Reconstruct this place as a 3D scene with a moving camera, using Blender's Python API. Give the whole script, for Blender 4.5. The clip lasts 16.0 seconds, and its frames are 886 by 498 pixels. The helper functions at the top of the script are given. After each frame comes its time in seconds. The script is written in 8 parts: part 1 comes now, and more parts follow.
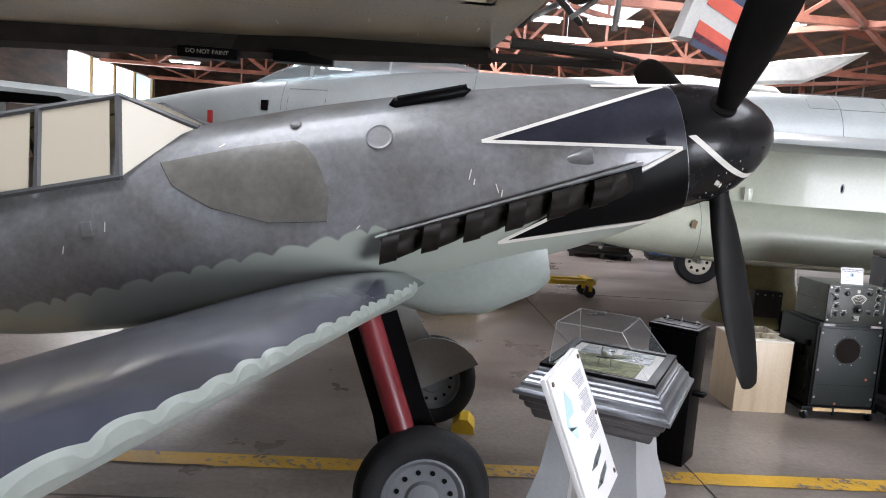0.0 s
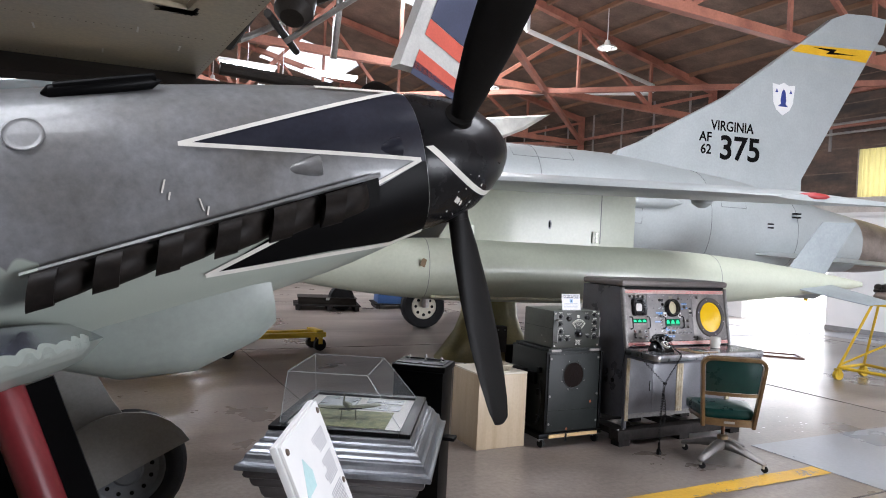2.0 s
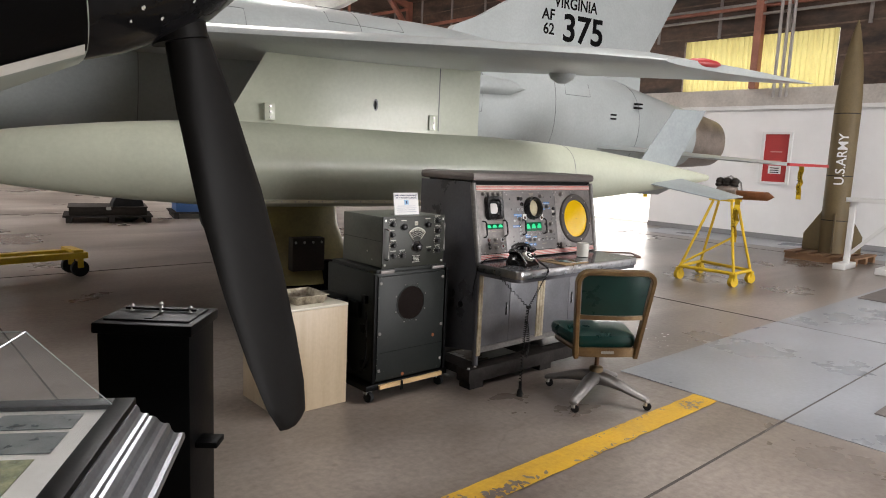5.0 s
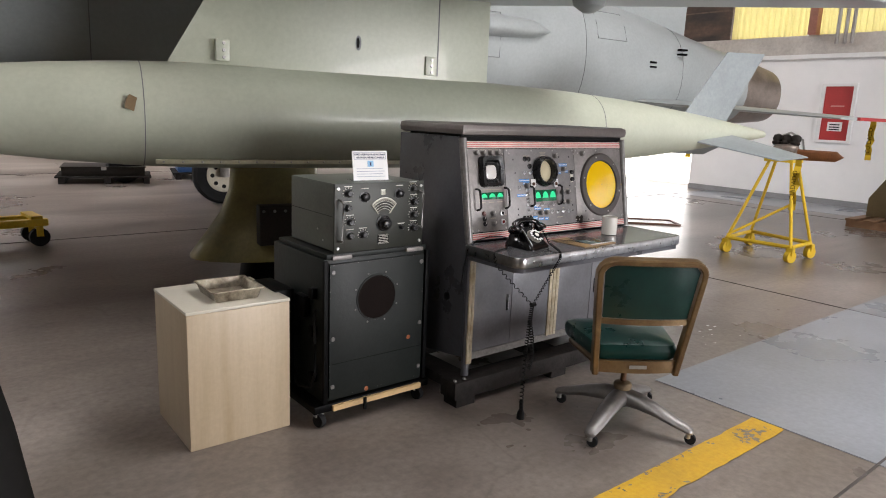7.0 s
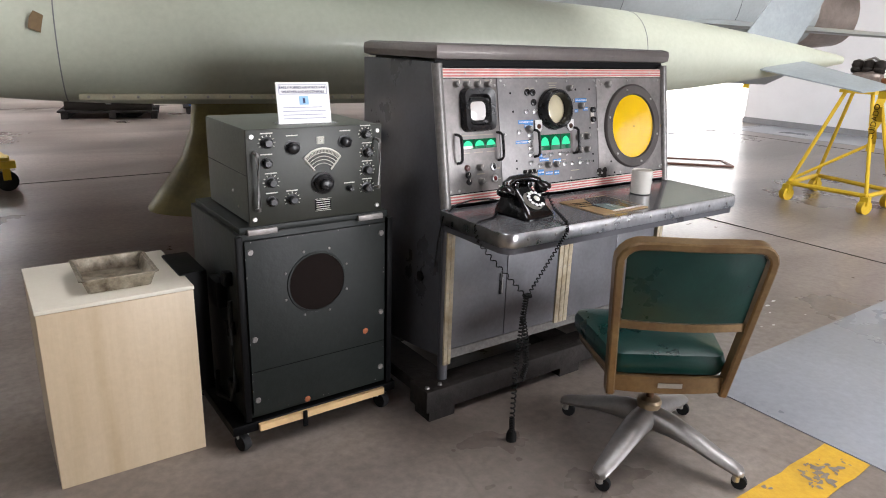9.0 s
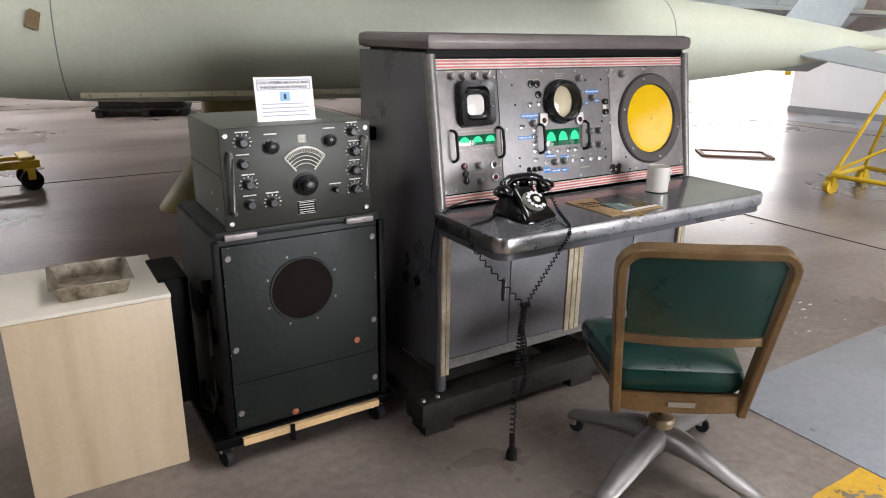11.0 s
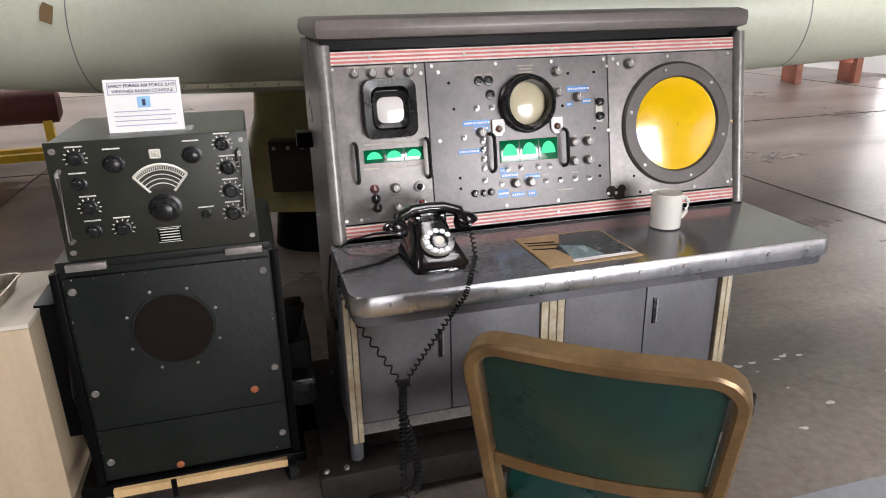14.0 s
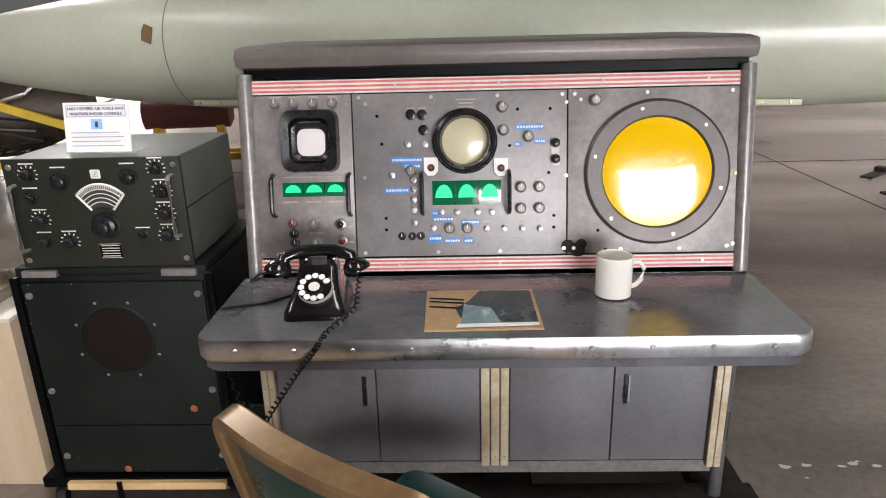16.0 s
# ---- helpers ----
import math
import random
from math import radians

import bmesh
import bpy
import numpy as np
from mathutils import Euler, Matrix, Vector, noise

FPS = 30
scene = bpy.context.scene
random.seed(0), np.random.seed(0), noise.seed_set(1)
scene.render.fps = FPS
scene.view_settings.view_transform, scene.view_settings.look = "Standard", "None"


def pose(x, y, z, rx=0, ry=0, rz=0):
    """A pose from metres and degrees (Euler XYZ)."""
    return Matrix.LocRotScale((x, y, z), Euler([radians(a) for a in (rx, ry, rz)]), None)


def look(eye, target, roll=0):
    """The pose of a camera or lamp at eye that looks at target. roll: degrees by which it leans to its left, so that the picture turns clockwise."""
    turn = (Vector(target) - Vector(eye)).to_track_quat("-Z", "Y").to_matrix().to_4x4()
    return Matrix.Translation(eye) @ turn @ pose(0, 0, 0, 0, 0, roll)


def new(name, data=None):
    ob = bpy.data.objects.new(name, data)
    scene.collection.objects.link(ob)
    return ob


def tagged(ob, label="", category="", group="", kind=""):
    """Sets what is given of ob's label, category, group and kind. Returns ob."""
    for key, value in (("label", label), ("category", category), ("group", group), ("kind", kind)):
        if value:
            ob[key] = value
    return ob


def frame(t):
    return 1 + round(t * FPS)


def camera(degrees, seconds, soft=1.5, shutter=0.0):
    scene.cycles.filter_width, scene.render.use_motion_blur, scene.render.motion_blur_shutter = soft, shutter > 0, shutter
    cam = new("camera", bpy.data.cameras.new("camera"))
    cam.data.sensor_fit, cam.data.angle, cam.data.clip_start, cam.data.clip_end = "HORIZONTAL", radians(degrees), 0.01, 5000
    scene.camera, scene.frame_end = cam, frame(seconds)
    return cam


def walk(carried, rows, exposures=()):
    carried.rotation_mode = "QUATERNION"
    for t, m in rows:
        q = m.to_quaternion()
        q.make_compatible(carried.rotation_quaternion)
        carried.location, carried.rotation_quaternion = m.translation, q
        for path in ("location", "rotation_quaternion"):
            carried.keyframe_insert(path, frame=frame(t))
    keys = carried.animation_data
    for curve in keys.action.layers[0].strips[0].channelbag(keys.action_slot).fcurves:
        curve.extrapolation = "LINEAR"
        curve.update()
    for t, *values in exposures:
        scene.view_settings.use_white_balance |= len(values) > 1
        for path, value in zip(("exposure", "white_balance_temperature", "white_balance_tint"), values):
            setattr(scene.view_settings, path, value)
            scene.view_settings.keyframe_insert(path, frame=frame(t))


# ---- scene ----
cam = camera(66.9, 16.0, soft=1.0)
METRES, EYE, TILT, LEAN, TURN = 6.4, 1.825, 0.0, 0.0, -4.2
ROWS = [
    (0.0, 0.0, 0.0, 0.0, 0.5, -6.87, -4.14),
    (0.5, -0.0014, 0.0085, -0.0055, -5.02, -5.46, -4.13),
    (1.0, 0.0041, 0.0314, -0.0129, -11.54, -2.93, -3.6),
    (1.5, 0.011, 0.0601, -0.0202, -17.42, -0.88, -3.07),
    (2.0, 0.0166, 0.0973, -0.0298, -22.9, -0.44, -2.77),
    (2.5, 0.028, 0.1369, -0.0333, -27.82, -1.46, -2.58),
    (3.0, 0.0535, 0.1724, -0.039, -31.67, -2.96, -2.59),
    (3.5, 0.081, 0.2042, -0.0415, -34.1, -4.45, -2.67),
    (4.0, 0.1007, 0.2431, -0.0459, -36.1, -5.65, -2.69),
    (4.5, 0.1229, 0.2828, -0.0472, -37.43, -6.73, -2.64),
    (5.0, 0.1561, 0.316, -0.0508, -37.46, -7.96, -2.44),
    (7.5, 0.3175, 0.4479, -0.0603, -34.05, -12.79, -2.39),
    (8.0, 0.3445, 0.4772, -0.0623, -33.84, -14.61, -2.24),
    (8.5, 0.372, 0.4984, -0.065, -32.82, -16.42, -2.11),
    (9.0, 0.4004, 0.507, -0.065, -31.03, -17.28, -1.92),
    (11.5, 0.4478, 0.525, -0.0666, -26.8, -18.2, -0.26),
    (12.0, 0.4714, 0.5388, -0.0657, -24.78, -18.6, 0.37),
    (12.5, 0.5002, 0.5383, -0.0663, -21.1, -18.74, 0.76),
    (13.0, 0.5341, 0.5311, -0.064, -16.98, -19.62, 1.06),
    (13.5, 0.5608, 0.5376, -0.0652, -14.23, -19.99, 1.2),
    (14.0, 0.5875, 0.5528, -0.0634, -11.66, -19.85, 1.21),
    (14.5, 0.6141, 0.5574, -0.0618, -7.65, -19.4, 1.31),
    (15.0, 0.645, 0.5549, -0.0596, -2.56, -19.31, 1.46),
    (15.5, 0.6752, 0.5603, -0.0603, 1.74, -19.15, 1.46),
    (16.0, 0.7013, 0.5745, -0.06, 5.57, -18.55, 1.42),
]
walk(cam, [(t, pose(0, 0, EYE, TILT, LEAN, TURN) @ pose(METRES * x, METRES * y, METRES * z, 90 + pitch, roll, yaw)) for t, x, y, z, yaw, pitch, roll in ROWS],
     exposures=((0.0, 0.82, 5850, 14), (1.0, 0.78, 5850, 14), (2.0, 0.58, 5850, 14), (3.0, 0.58, 5900, 13), (3.5, 0.42, 6050, 13), (4.0, 0.34, 6200, 13), (5.0, 0.36, 6450, 13), (7.5, 0.37, 6300, 14), (8.5, 0.6, 6200, 14), (9.0, 0.68, 6150, 14), (12.5, 0.62, 6250, 14), (14.0, 0.63, 6300, 15), (15.0, 0.7, 6330, 15), (16.0, 0.72, 6350, 15)))

# ---------- world, sun, large lights ----------
world = bpy.data.worlds.new("world")
scene.world = world
world.use_nodes = True
wn = world.node_tree
sky = wn.nodes.new("ShaderNodeTexSky")
sky.sky_type = 'NISHITA'
sky.sun_disc = False
sky.sun_elevation, sky.sun_rotation = radians(48), radians(75)
wn.links.new(sky.outputs[0], wn.nodes["Background"].inputs[0])
wn.nodes["Background"].inputs[1].default_value = 0.15


def lamp(name, kind, m, power, color=(1, 1, 1), sx=1.0, sy=1.0):
    d = bpy.data.lights.new(name, kind)
    d.energy, d.color = power, color
    if kind == 'AREA':
        d.shape, d.size, d.size_y = 'RECTANGLE', sx, sy
    ob = new(name, d)
    ob.matrix_world = m
    return ob


sun = lamp("sun", 'SUN', look((30, 8, 36), (16, 11, 0)), 4.0, (1, 0.95, 0.86))
sun.data.angle = radians(0.5)
# daylight through the open hangar doors behind the walk, the tall windows and the roof lights
lamp("hangar_door_daylight", 'AREA', look((9.6, -9.7, 1.75), (7.5, 6, 1.8)), 1250, (1, 0.98, 0.95), 6.4, 3.3)
lamp("west_window_daylight", 'AREA', look((-13.7, 34.6, 4.7), (0, 24, 1)), 500, (1, 0.97, 0.9), 9.6, 1.8)
lamp("side_door_daylight", 'AREA', look((15.9, 12.3, 1.5), (8, 9, 0.6)), 45, (1, 0.98, 0.95), 2.6, 2.8)
# the lamp at (2, 26) hangs under closed deck, added to brighten the far floor
for sx_, sy_ in ((-3.0, 2.5), (7.0, 2.5), (-3.0, 15.5), (7.0, 15.5), (2.0, 26.0)):
    lamp("roof_daylight_and_fill", 'AREA', look((sx_, sy_, 7.3), (sx_, sy_ + 0.01, 0)), 360 if sy_ < 10 else 760, (1, 0.98, 0.94), 3.0, 5.0)


# ---------- materials ----------
def mat(name, color, rough=0.5, metal=0.0, var=0.25, scale=3.0, fine=60.0, bump=0.05, second=None, coat=0.0, worn=0.45, spec=None):
    """A surface with variation at two scales: broad stains and fine grain."""
    m = bpy.data.materials.new(name)
    m.use_nodes = True
    t = m.node_tree
    b = t.nodes["Principled BSDF"]
    b.inputs["Metallic"].default_value = metal
    b.inputs["Coat Weight"].default_value = coat
    b.inputs["Specular IOR Level"].default_value = spec if spec is not None else 0.5 if max(color) > 0.06 or metal > 0.2 else 0.12
    tc = t.nodes.new("ShaderNodeTexCoord")
    n1, n2 = t.nodes.new("ShaderNodeTexNoise"), t.nodes.new("ShaderNodeTexNoise")
    for n, s, dt in ((n1, scale, 6), (n2, fine, 3)):
        n.inputs["Scale"].default_value = s
        n.inputs["Detail"].default_value = dt
        n.inputs["Roughness"].default_value = 0.62
        t.links.new(tc.outputs["Object"], n.inputs["Vector"])
    r = t.nodes.new("ShaderNodeValToRGB")
    r.color_ramp.elements[0].position, r.color_ramp.elements[1].position = worn - 0.14, worn + 0.2
    c2 = second or tuple(c * (1 - var) for c in color)
    r.color_ramp.elements[0].color, r.color_ramp.elements[1].color = (*c2, 1), (*color, 1)
    t.links.new(n1.outputs["Fac"], r.inputs["Fac"])
    mx = t.nodes.new("ShaderNodeMix")
    mx.data_type, mx.blend_type = 'RGBA', 'OVERLAY'
    mx.inputs["Factor"].default_value = min(1.0, var * 0.8)
    t.links.new(r.outputs[0], mx.inputs["A"])
    t.links.new(n2.outputs["Fac"], mx.inputs["B"])
    t.links.new(mx.outputs["Result"], b.inputs["Base Color"])
    mr = t.nodes.new("ShaderNodeMapRange")
    mr.inputs["To Min"].default_value, mr.inputs["To Max"].default_value = max(0.03, rough - 0.12), min(1, rough + 0.12)
    t.links.new(n1.outputs["Fac"], mr.inputs["Value"])
    t.links.new(mr.outputs[0], b.inputs["Roughness"])
    bp = t.nodes.new("ShaderNodeBump")
    bp.inputs["Strength"].default_value, bp.inputs["Distance"].default_value = bump, 0.01
    t.links.new(n2.outputs["Fac"], bp.inputs["Height"])
    t.links.new(bp.outputs[0], b.inputs["Normal"])
    return m


def stretch(m, x, y, z):
    """Draws a material's broad stains out along its axes."""
    t = m.node_tree
    mp = t.nodes.new("ShaderNodeMapping")
    mp.inputs["Scale"].default_value = (x, y, z)
    n1 = t.nodes["Noise Texture"]
    t.links.new(n1.inputs["Vector"].links[0].from_socket, mp.inputs[0])
    t.links.new(mp.outputs[0], n1.inputs["Vector"])
    return m


def glow(name, color, strength):
    m = bpy.data.materials.new(name)
    m.use_nodes = True
    b = m.node_tree.nodes["Principled BSDF"]
    b.inputs["Base Color"].default_value = (*color, 1)
    b.inputs["Emission Color"].default_value = (*color, 1)
    b.inputs["Emission Strength"].default_value = strength
    return m


def glass(name, tint=(1, 1, 1), rough=0.02, clear=0.9, haze=(0.8, 0.8, 0.8)):
    """A thin clear sheet: mostly see-through, with a gloss of its own."""
    m = bpy.data.materials.new(name)
    m.use_nodes = True
    t = m.node_tree
    b = t.nodes["Principled BSDF"]
    b.inputs["Base Color"].default_value = (*haze, 1)
    b.inputs["Roughness"].default_value = rough
    b.inputs["Specular IOR Level"].default_value = 0.7
    tr = t.nodes.new("ShaderNodeBsdfTransparent")
    tr.inputs[0].default_value = (*tint, 1)
    mx = t.nodes.new("ShaderNodeMixShader")
    mx.inputs[0].default_value = clear
    t.links.new(b.outputs[0], mx.inputs[1])
    t.links.new(tr.outputs[0], mx.inputs[2])
    t.links.new(mx.outputs[0], t.nodes["Material Output"].inputs[0])
    return m


CONCRETE = mat("concrete", (0.33, 0.295, 0.268), 0.3, 0, 0.55, 0.55, 26, 0.1, second=(0.19, 0.166, 0.148))


def weather_floor(m):
    """Broad traffic stains, dark drips and hairline cracks on the concrete."""
    t = m.node_tree
    b = t.nodes["Principled BSDF"]
    base = b.inputs["Base Color"].links[0].from_socket
    tc = t.nodes.new("ShaderNodeTexCoord")
    mp = t.nodes.new("ShaderNodeMapping")
    mp.inputs["Scale"].default_value = (0.35, 1.1, 1)
    t.links.new(tc.outputs["Object"], mp.inputs[0])
    big = t.nodes.new("ShaderNodeTexNoise")
    big.inputs["Scale"].default_value, big.inputs["Detail"].default_value, big.inputs["Distortion"].default_value = 0.9, 8, 0.6
    t.links.new(mp.outputs[0], big.inputs["Vector"])
    r1 = t.nodes.new("ShaderNodeValToRGB")
    r1.color_ramp.elements[0].position, r1.color_ramp.elements[1].position = 0.36, 0.62
    r1.color_ramp.elements[0].color, r1.color_ramp.elements[1].color = (0.56, 0.52, 0.49, 1), (1.1, 1.08, 1.06, 1)
    t.links.new(big.outputs["Fac"], r1.inputs[0])
    warp = t.nodes.new("ShaderNodeTexNoise")
    warp.inputs["Scale"].default_value = 1.3
    t.links.new(tc.outputs["Object"], warp.inputs["Vector"])
    va = t.nodes.new("ShaderNodeMix")
    va.data_type, va.blend_type = 'RGBA', 'LINEAR_LIGHT'
    va.inputs["Factor"].default_value = 0.5
    t.links.new(tc.outputs["Object"], va.inputs["A"])
    t.links.new(warp.outputs["Color"], va.inputs["B"])
    vo = t.nodes.new("ShaderNodeTexVoronoi")
    vo.feature = 'DISTANCE_TO_EDGE'
    vo.inputs["Scale"].default_value = 0.42
    t.links.new(va.outputs["Result"], vo.inputs["Vector"])
    r2 = t.nodes.new("ShaderNodeValToRGB")
    r2.color_ramp.elements[0].position, r2.color_ramp.elements[1].position = 0.0, 0.007
    r2.color_ramp.elements[0].color, r2.color_ramp.elements[1].color = (0.86, 0.85, 0.84, 1), (1, 1, 1, 1)
    t.links.new(vo.outputs["Distance"], r2.inputs[0])
    sp = t.nodes.new("ShaderNodeTexNoise")
    sp.inputs["Scale"].default_value, sp.inputs["Detail"].default_value = 9.0, 2
    t.links.new(tc.outputs["Object"], sp.inputs["Vector"])
    r3 = t.nodes.new("ShaderNodeValToRGB")
    r3.color_ramp.elements[0].position, r3.color_ramp.elements[1].position = 0.24, 0.33
    r3.color_ramp.elements[0].color, r3.color_ramp.elements[1].color = (0.78, 0.75, 0.73, 1), (1, 1, 1, 1)
    t.links.new(sp.outputs["Fac"], r3.inputs[0])
    last = base
    for r in (r1, r2, r3):
        mx = t.nodes.new("ShaderNodeMix")
        mx.data_type, mx.blend_type = 'RGBA', 'MULTIPLY'
        mx.inputs["Factor"].default_value = 1.0
        t.links.new(last, mx.inputs["A"])
        t.links.new(r.outputs[0], mx.inputs["B"])
        last = mx.outputs["Result"]
    t.links.new(last, b.inputs["Base Color"])


weather_floor(CONCRETE)
GREYPAINT = mat("grey_floor_paint", (0.36, 0.385, 0.42), 0.3, 0, 0.25, 0.8, 30, 0.04, second=(0.26, 0.275, 0.3))
YELLOWLINE = mat("yellow_line_paint", (0.75, 0.45, 0.03), 0.42, 0, 0.35, 2.2, 40, 0.1, second=(0.5, 0.3, 0.04))
JOINT = mat("floor_joint", (0.1, 0.088, 0.08), 0.8)
WHITEWALL = mat("white_wall_paint", (0.87, 0.87, 0.87), 0.55, 0, 0.08, 1.0, 20, 0.05)
PLASTER = mat("dirty_plaster", (0.62, 0.58, 0.53), 0.7, 0, 0.3, 1.5, 20, 0.1)
BROWNWALL = stretch(mat("brown_boards", (0.15, 0.092, 0.062), 0.65, 0, 0.7, 1.3, 9, 0.4, second=(0.026, 0.018, 0.014), worn=0.5), 1, 0.6, 2.4)
ROOFDECK = mat("roof_deck", (0.24, 0.17, 0.13), 0.75, 0, 0.5, 1.5, 20, 0.3)
REDSTEEL = mat("red_oxide_steel", (0.42, 0.17, 0.11), 0.55, 0, 0.35, 1.6, 30, 0.1, second=(0.24, 0.09, 0.06))
CONDUIT = mat("galvanised_conduit", (0.45, 0.43, 0.41), 0.45, 0.5, 0.3)
YPANEL = mat("yellowed_fibreglass", (0.6, 0.52, 0.2), 0.5, 0, 0.2, 2.5, 30)
yt = YPANEL.node_tree
ytl = yt.nodes.new("ShaderNodeBsdfTranslucent")
ytl.inputs[0].default_value = (0.62, 0.56, 0.24, 1)
ymx = yt.nodes.new("ShaderNodeMixShader")
ymx.inputs[0].default_value = 0.5
yt.links.new(yt.nodes["Principled BSDF"].outputs[0], ymx.inputs[1])
yt.links.new(ytl.outputs[0], ymx.inputs[2])
yt.links.new(ymx.outputs[0], yt.nodes["Material Output"].inputs[0])
REDPAINT = mat("red_paint", (0.45, 0.03, 0.03), 0.4, 0, 0.2)
WHITE = mat("white_enamel", (0.8, 0.8, 0.79), 0.4, 0, 0.08)
BLACK = mat("black_paint", (0.003, 0.003, 0.0033), 0.42, 0, 0.3, spec=0.07)
RUBBER = mat("rubber", (0.02, 0.02, 0.021), 0.7, 0, 0.3, 8, 80, 0.2)
STEEL = mat("bare_steel", (0.5, 0.49, 0.47), 0.35, 0.9, 0.3, 5)
CHROME = mat("brushed_chrome", (0.56, 0.56, 0.57), 0.3, 1.0, 0.3, 14)
YELLOW = mat("yellow_enamel", (0.78, 0.52, 0.02), 0.4, 0, 0.25, 5)
OLIVE = mat("olive_drab", (0.15, 0.135, 0.085), 0.55, 0, 0.3, 2, 40)
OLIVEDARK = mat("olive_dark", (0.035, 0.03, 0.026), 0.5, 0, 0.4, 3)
JETGREY = mat("light_aircraft_grey", (0.42, 0.455, 0.455), 0.36, 0, 0.16, 0.9, 30, 0.02, coat=0.12)
JETLIGHT = mat("pale_green_grey", (0.56, 0.59, 0.475), 0.36, 0, 0.15, 0.8, 30, 0.02, coat=0.15)
SCORCHED = mat("scorched_metal", (0.36, 0.30, 0.26), 0.4, 0.6, 0.4, 4)
WHITEMARK = mat("white_marking", (0.72, 0.7, 0.64), 0.5, 0, 0.15, 6)
BLUEBLACK = mat("blue_black_paint", (0.024, 0.026, 0.038), 0.32, 0, 0.4, 2.5, 40, 0.05, spec=0.35)


# ---------- mesh helpers ----------
def box(bm, x0, x1, y0, y1, z0, z1, bevel=0.0, m=None):
    vs = [bm.verts.new((x, y, z)) for x in (x0, x1) for y in (y0, y1) for z in (z0, z1)]
    fs = [bm.faces.new([vs[i] for i in q]) for q in ((0, 1, 3, 2), (4, 6, 7, 5), (0, 4, 5, 1), (2, 3, 7, 6), (0, 2, 6, 4), (1, 5, 7, 3))]
    if bevel:
        es = list({e for f in fs for e in f.edges})
        r = bmesh.ops.bevel(bm, geom=es, offset=bevel, segments=2, affect='EDGES', profile=0.6)
        vs = list({v for f in r["faces"] for v in f.verts} | {v for v in vs if v.is_valid})
    if m is not None:
        bmesh.ops.transform(bm, matrix=m, verts=vs)
    return vs


def loft(bm, rings, cap0=True, cap1=True, closed=True):
    rows = [[bm.verts.new(p) for p in r] for r in rings]
    n = len(rows[0])
    for a, b in zip(rows, rows[1:]):
        for i in range(n if closed else n - 1):
            j = (i + 1) % n
            bm.faces.new((a[i], a[j], b[j], b[i]))
    if cap0 and closed:
        bm.faces.new(rows[0][::-1])
    if cap1 and closed:
        bm.faces.new(rows[-1])
    return rows


def axes(p0, p1):
    q = (Vector(p1) - Vector(p0)).to_track_quat('Z', 'Y')
    return q @ Vector((1, 0, 0)), q @ Vector((0, 1, 0))


def rod(bm, p0, p1, r0, r1=None, seg=12, caps=True):
    r1 = r0 if r1 is None else r1
    a, b = axes(p0, p1)
    ring = lambda p, r: [Vector(p) + (a * math.cos(k * 2 * math.pi / seg) + b * math.sin(k * 2 * math.pi / seg)) * r for k in range(seg)]
    return loft(bm, [ring(p0, r0), ring(p1, r1)], caps, caps)


def tube(bm, pts, r, seg=8):
    pts = [Vector(p) for p in pts]
    rings = []
    for i, p in enumerate(pts):
        d = pts[min(i + 1, len(pts) - 1)] - pts[max(i - 1, 0)]
        a, b = axes((0, 0, 0), d)
        rr = r(i / (len(pts) - 1)) if callable(r) else r
        rings.append([p + (a * math.cos(k * 2 * math.pi / seg) + b * math.sin(k * 2 * math.pi / seg)) * rr for k in range(seg)])
    return loft(bm, rings)


def lathe(bm, prof, origin=(0, 0, 0), axis=(0, 0, 1), seg=24, cap0=True, cap1=True):
    a, b = axes((0, 0, 0), axis)
    ax, o = Vector(axis).normalized(), Vector(origin)
    rings = [[o + ax * h + (a * math.cos(k * 2 * math.pi / seg) + b * math.sin(k * 2 * math.pi / seg)) * max(r, 0.0004) for k in range(seg)] for h, r in prof]
    return loft(bm, rings, cap0, cap1)


def prism(bm, poly, to3, depth):
    """A flat outline given thickness: to3(a, b, c) places outline point (a, b) at depth c."""
    f = [bm.verts.new(to3(a, b, 0)) for a, b in poly]
    g = [bm.verts.new(to3(a, b, depth)) for a, b in poly]
    n = len(poly)
    bm.faces.new(f[::-1])
    bm.faces.new(g)
    for i in range(n):
        bm.faces.new((f[i], f[(i + 1) % n], g[(i + 1) % n], g[i]))


def mesh_of(name, bm, material, smooth=True):
    bmesh.ops.recalc_face_normals(bm, faces=bm.faces)
    me = bpy.data.meshes.new(name)
    bm.to_mesh(me)
    bm.free()
    for p in me.polygons:
        p.use_smooth = smooth
    if smooth:
        me.set_sharp_from_angle(angle=radians(35))
    for x in material if isinstance(material, (list, tuple)) else (material,):
        me.materials.append(x)
    return me


def part(name, bm, material, parent, label="", smooth=True):
    ob = new(name, mesh_of(name, bm, material, smooth))
    ob.parent = parent
    return tagged(ob, label)


def solid(name, bm, material, label="", category="", group="", kind="", smooth=True, m=None):
    ob = new(name, mesh_of(name, bm, material, smooth))
    if m is not None:
        ob.matrix_world = m
    return tagged(ob, label, category, group, kind)


def thing(name, label, category, m, group=""):
    ob = new(name)
    ob.empty_display_size = 0.1
    ob.matrix_world = m
    return tagged(ob, label, category, group)


def B():
    return bmesh.new()


def boxed(*a, **k):
    bm = bmesh.new()
    box(bm, *a, **k)
    return bm


def rodded(*a, **k):
    bm = bmesh.new()
    rod(bm, *a, **k)
    return bm


def lathed(*a, **k):
    bm = bmesh.new()
    lathe(bm, *a, **k)
    return bm


def tubed(*a, **k):
    bm = bmesh.new()
    tube(bm, *a, **k)
    return bm


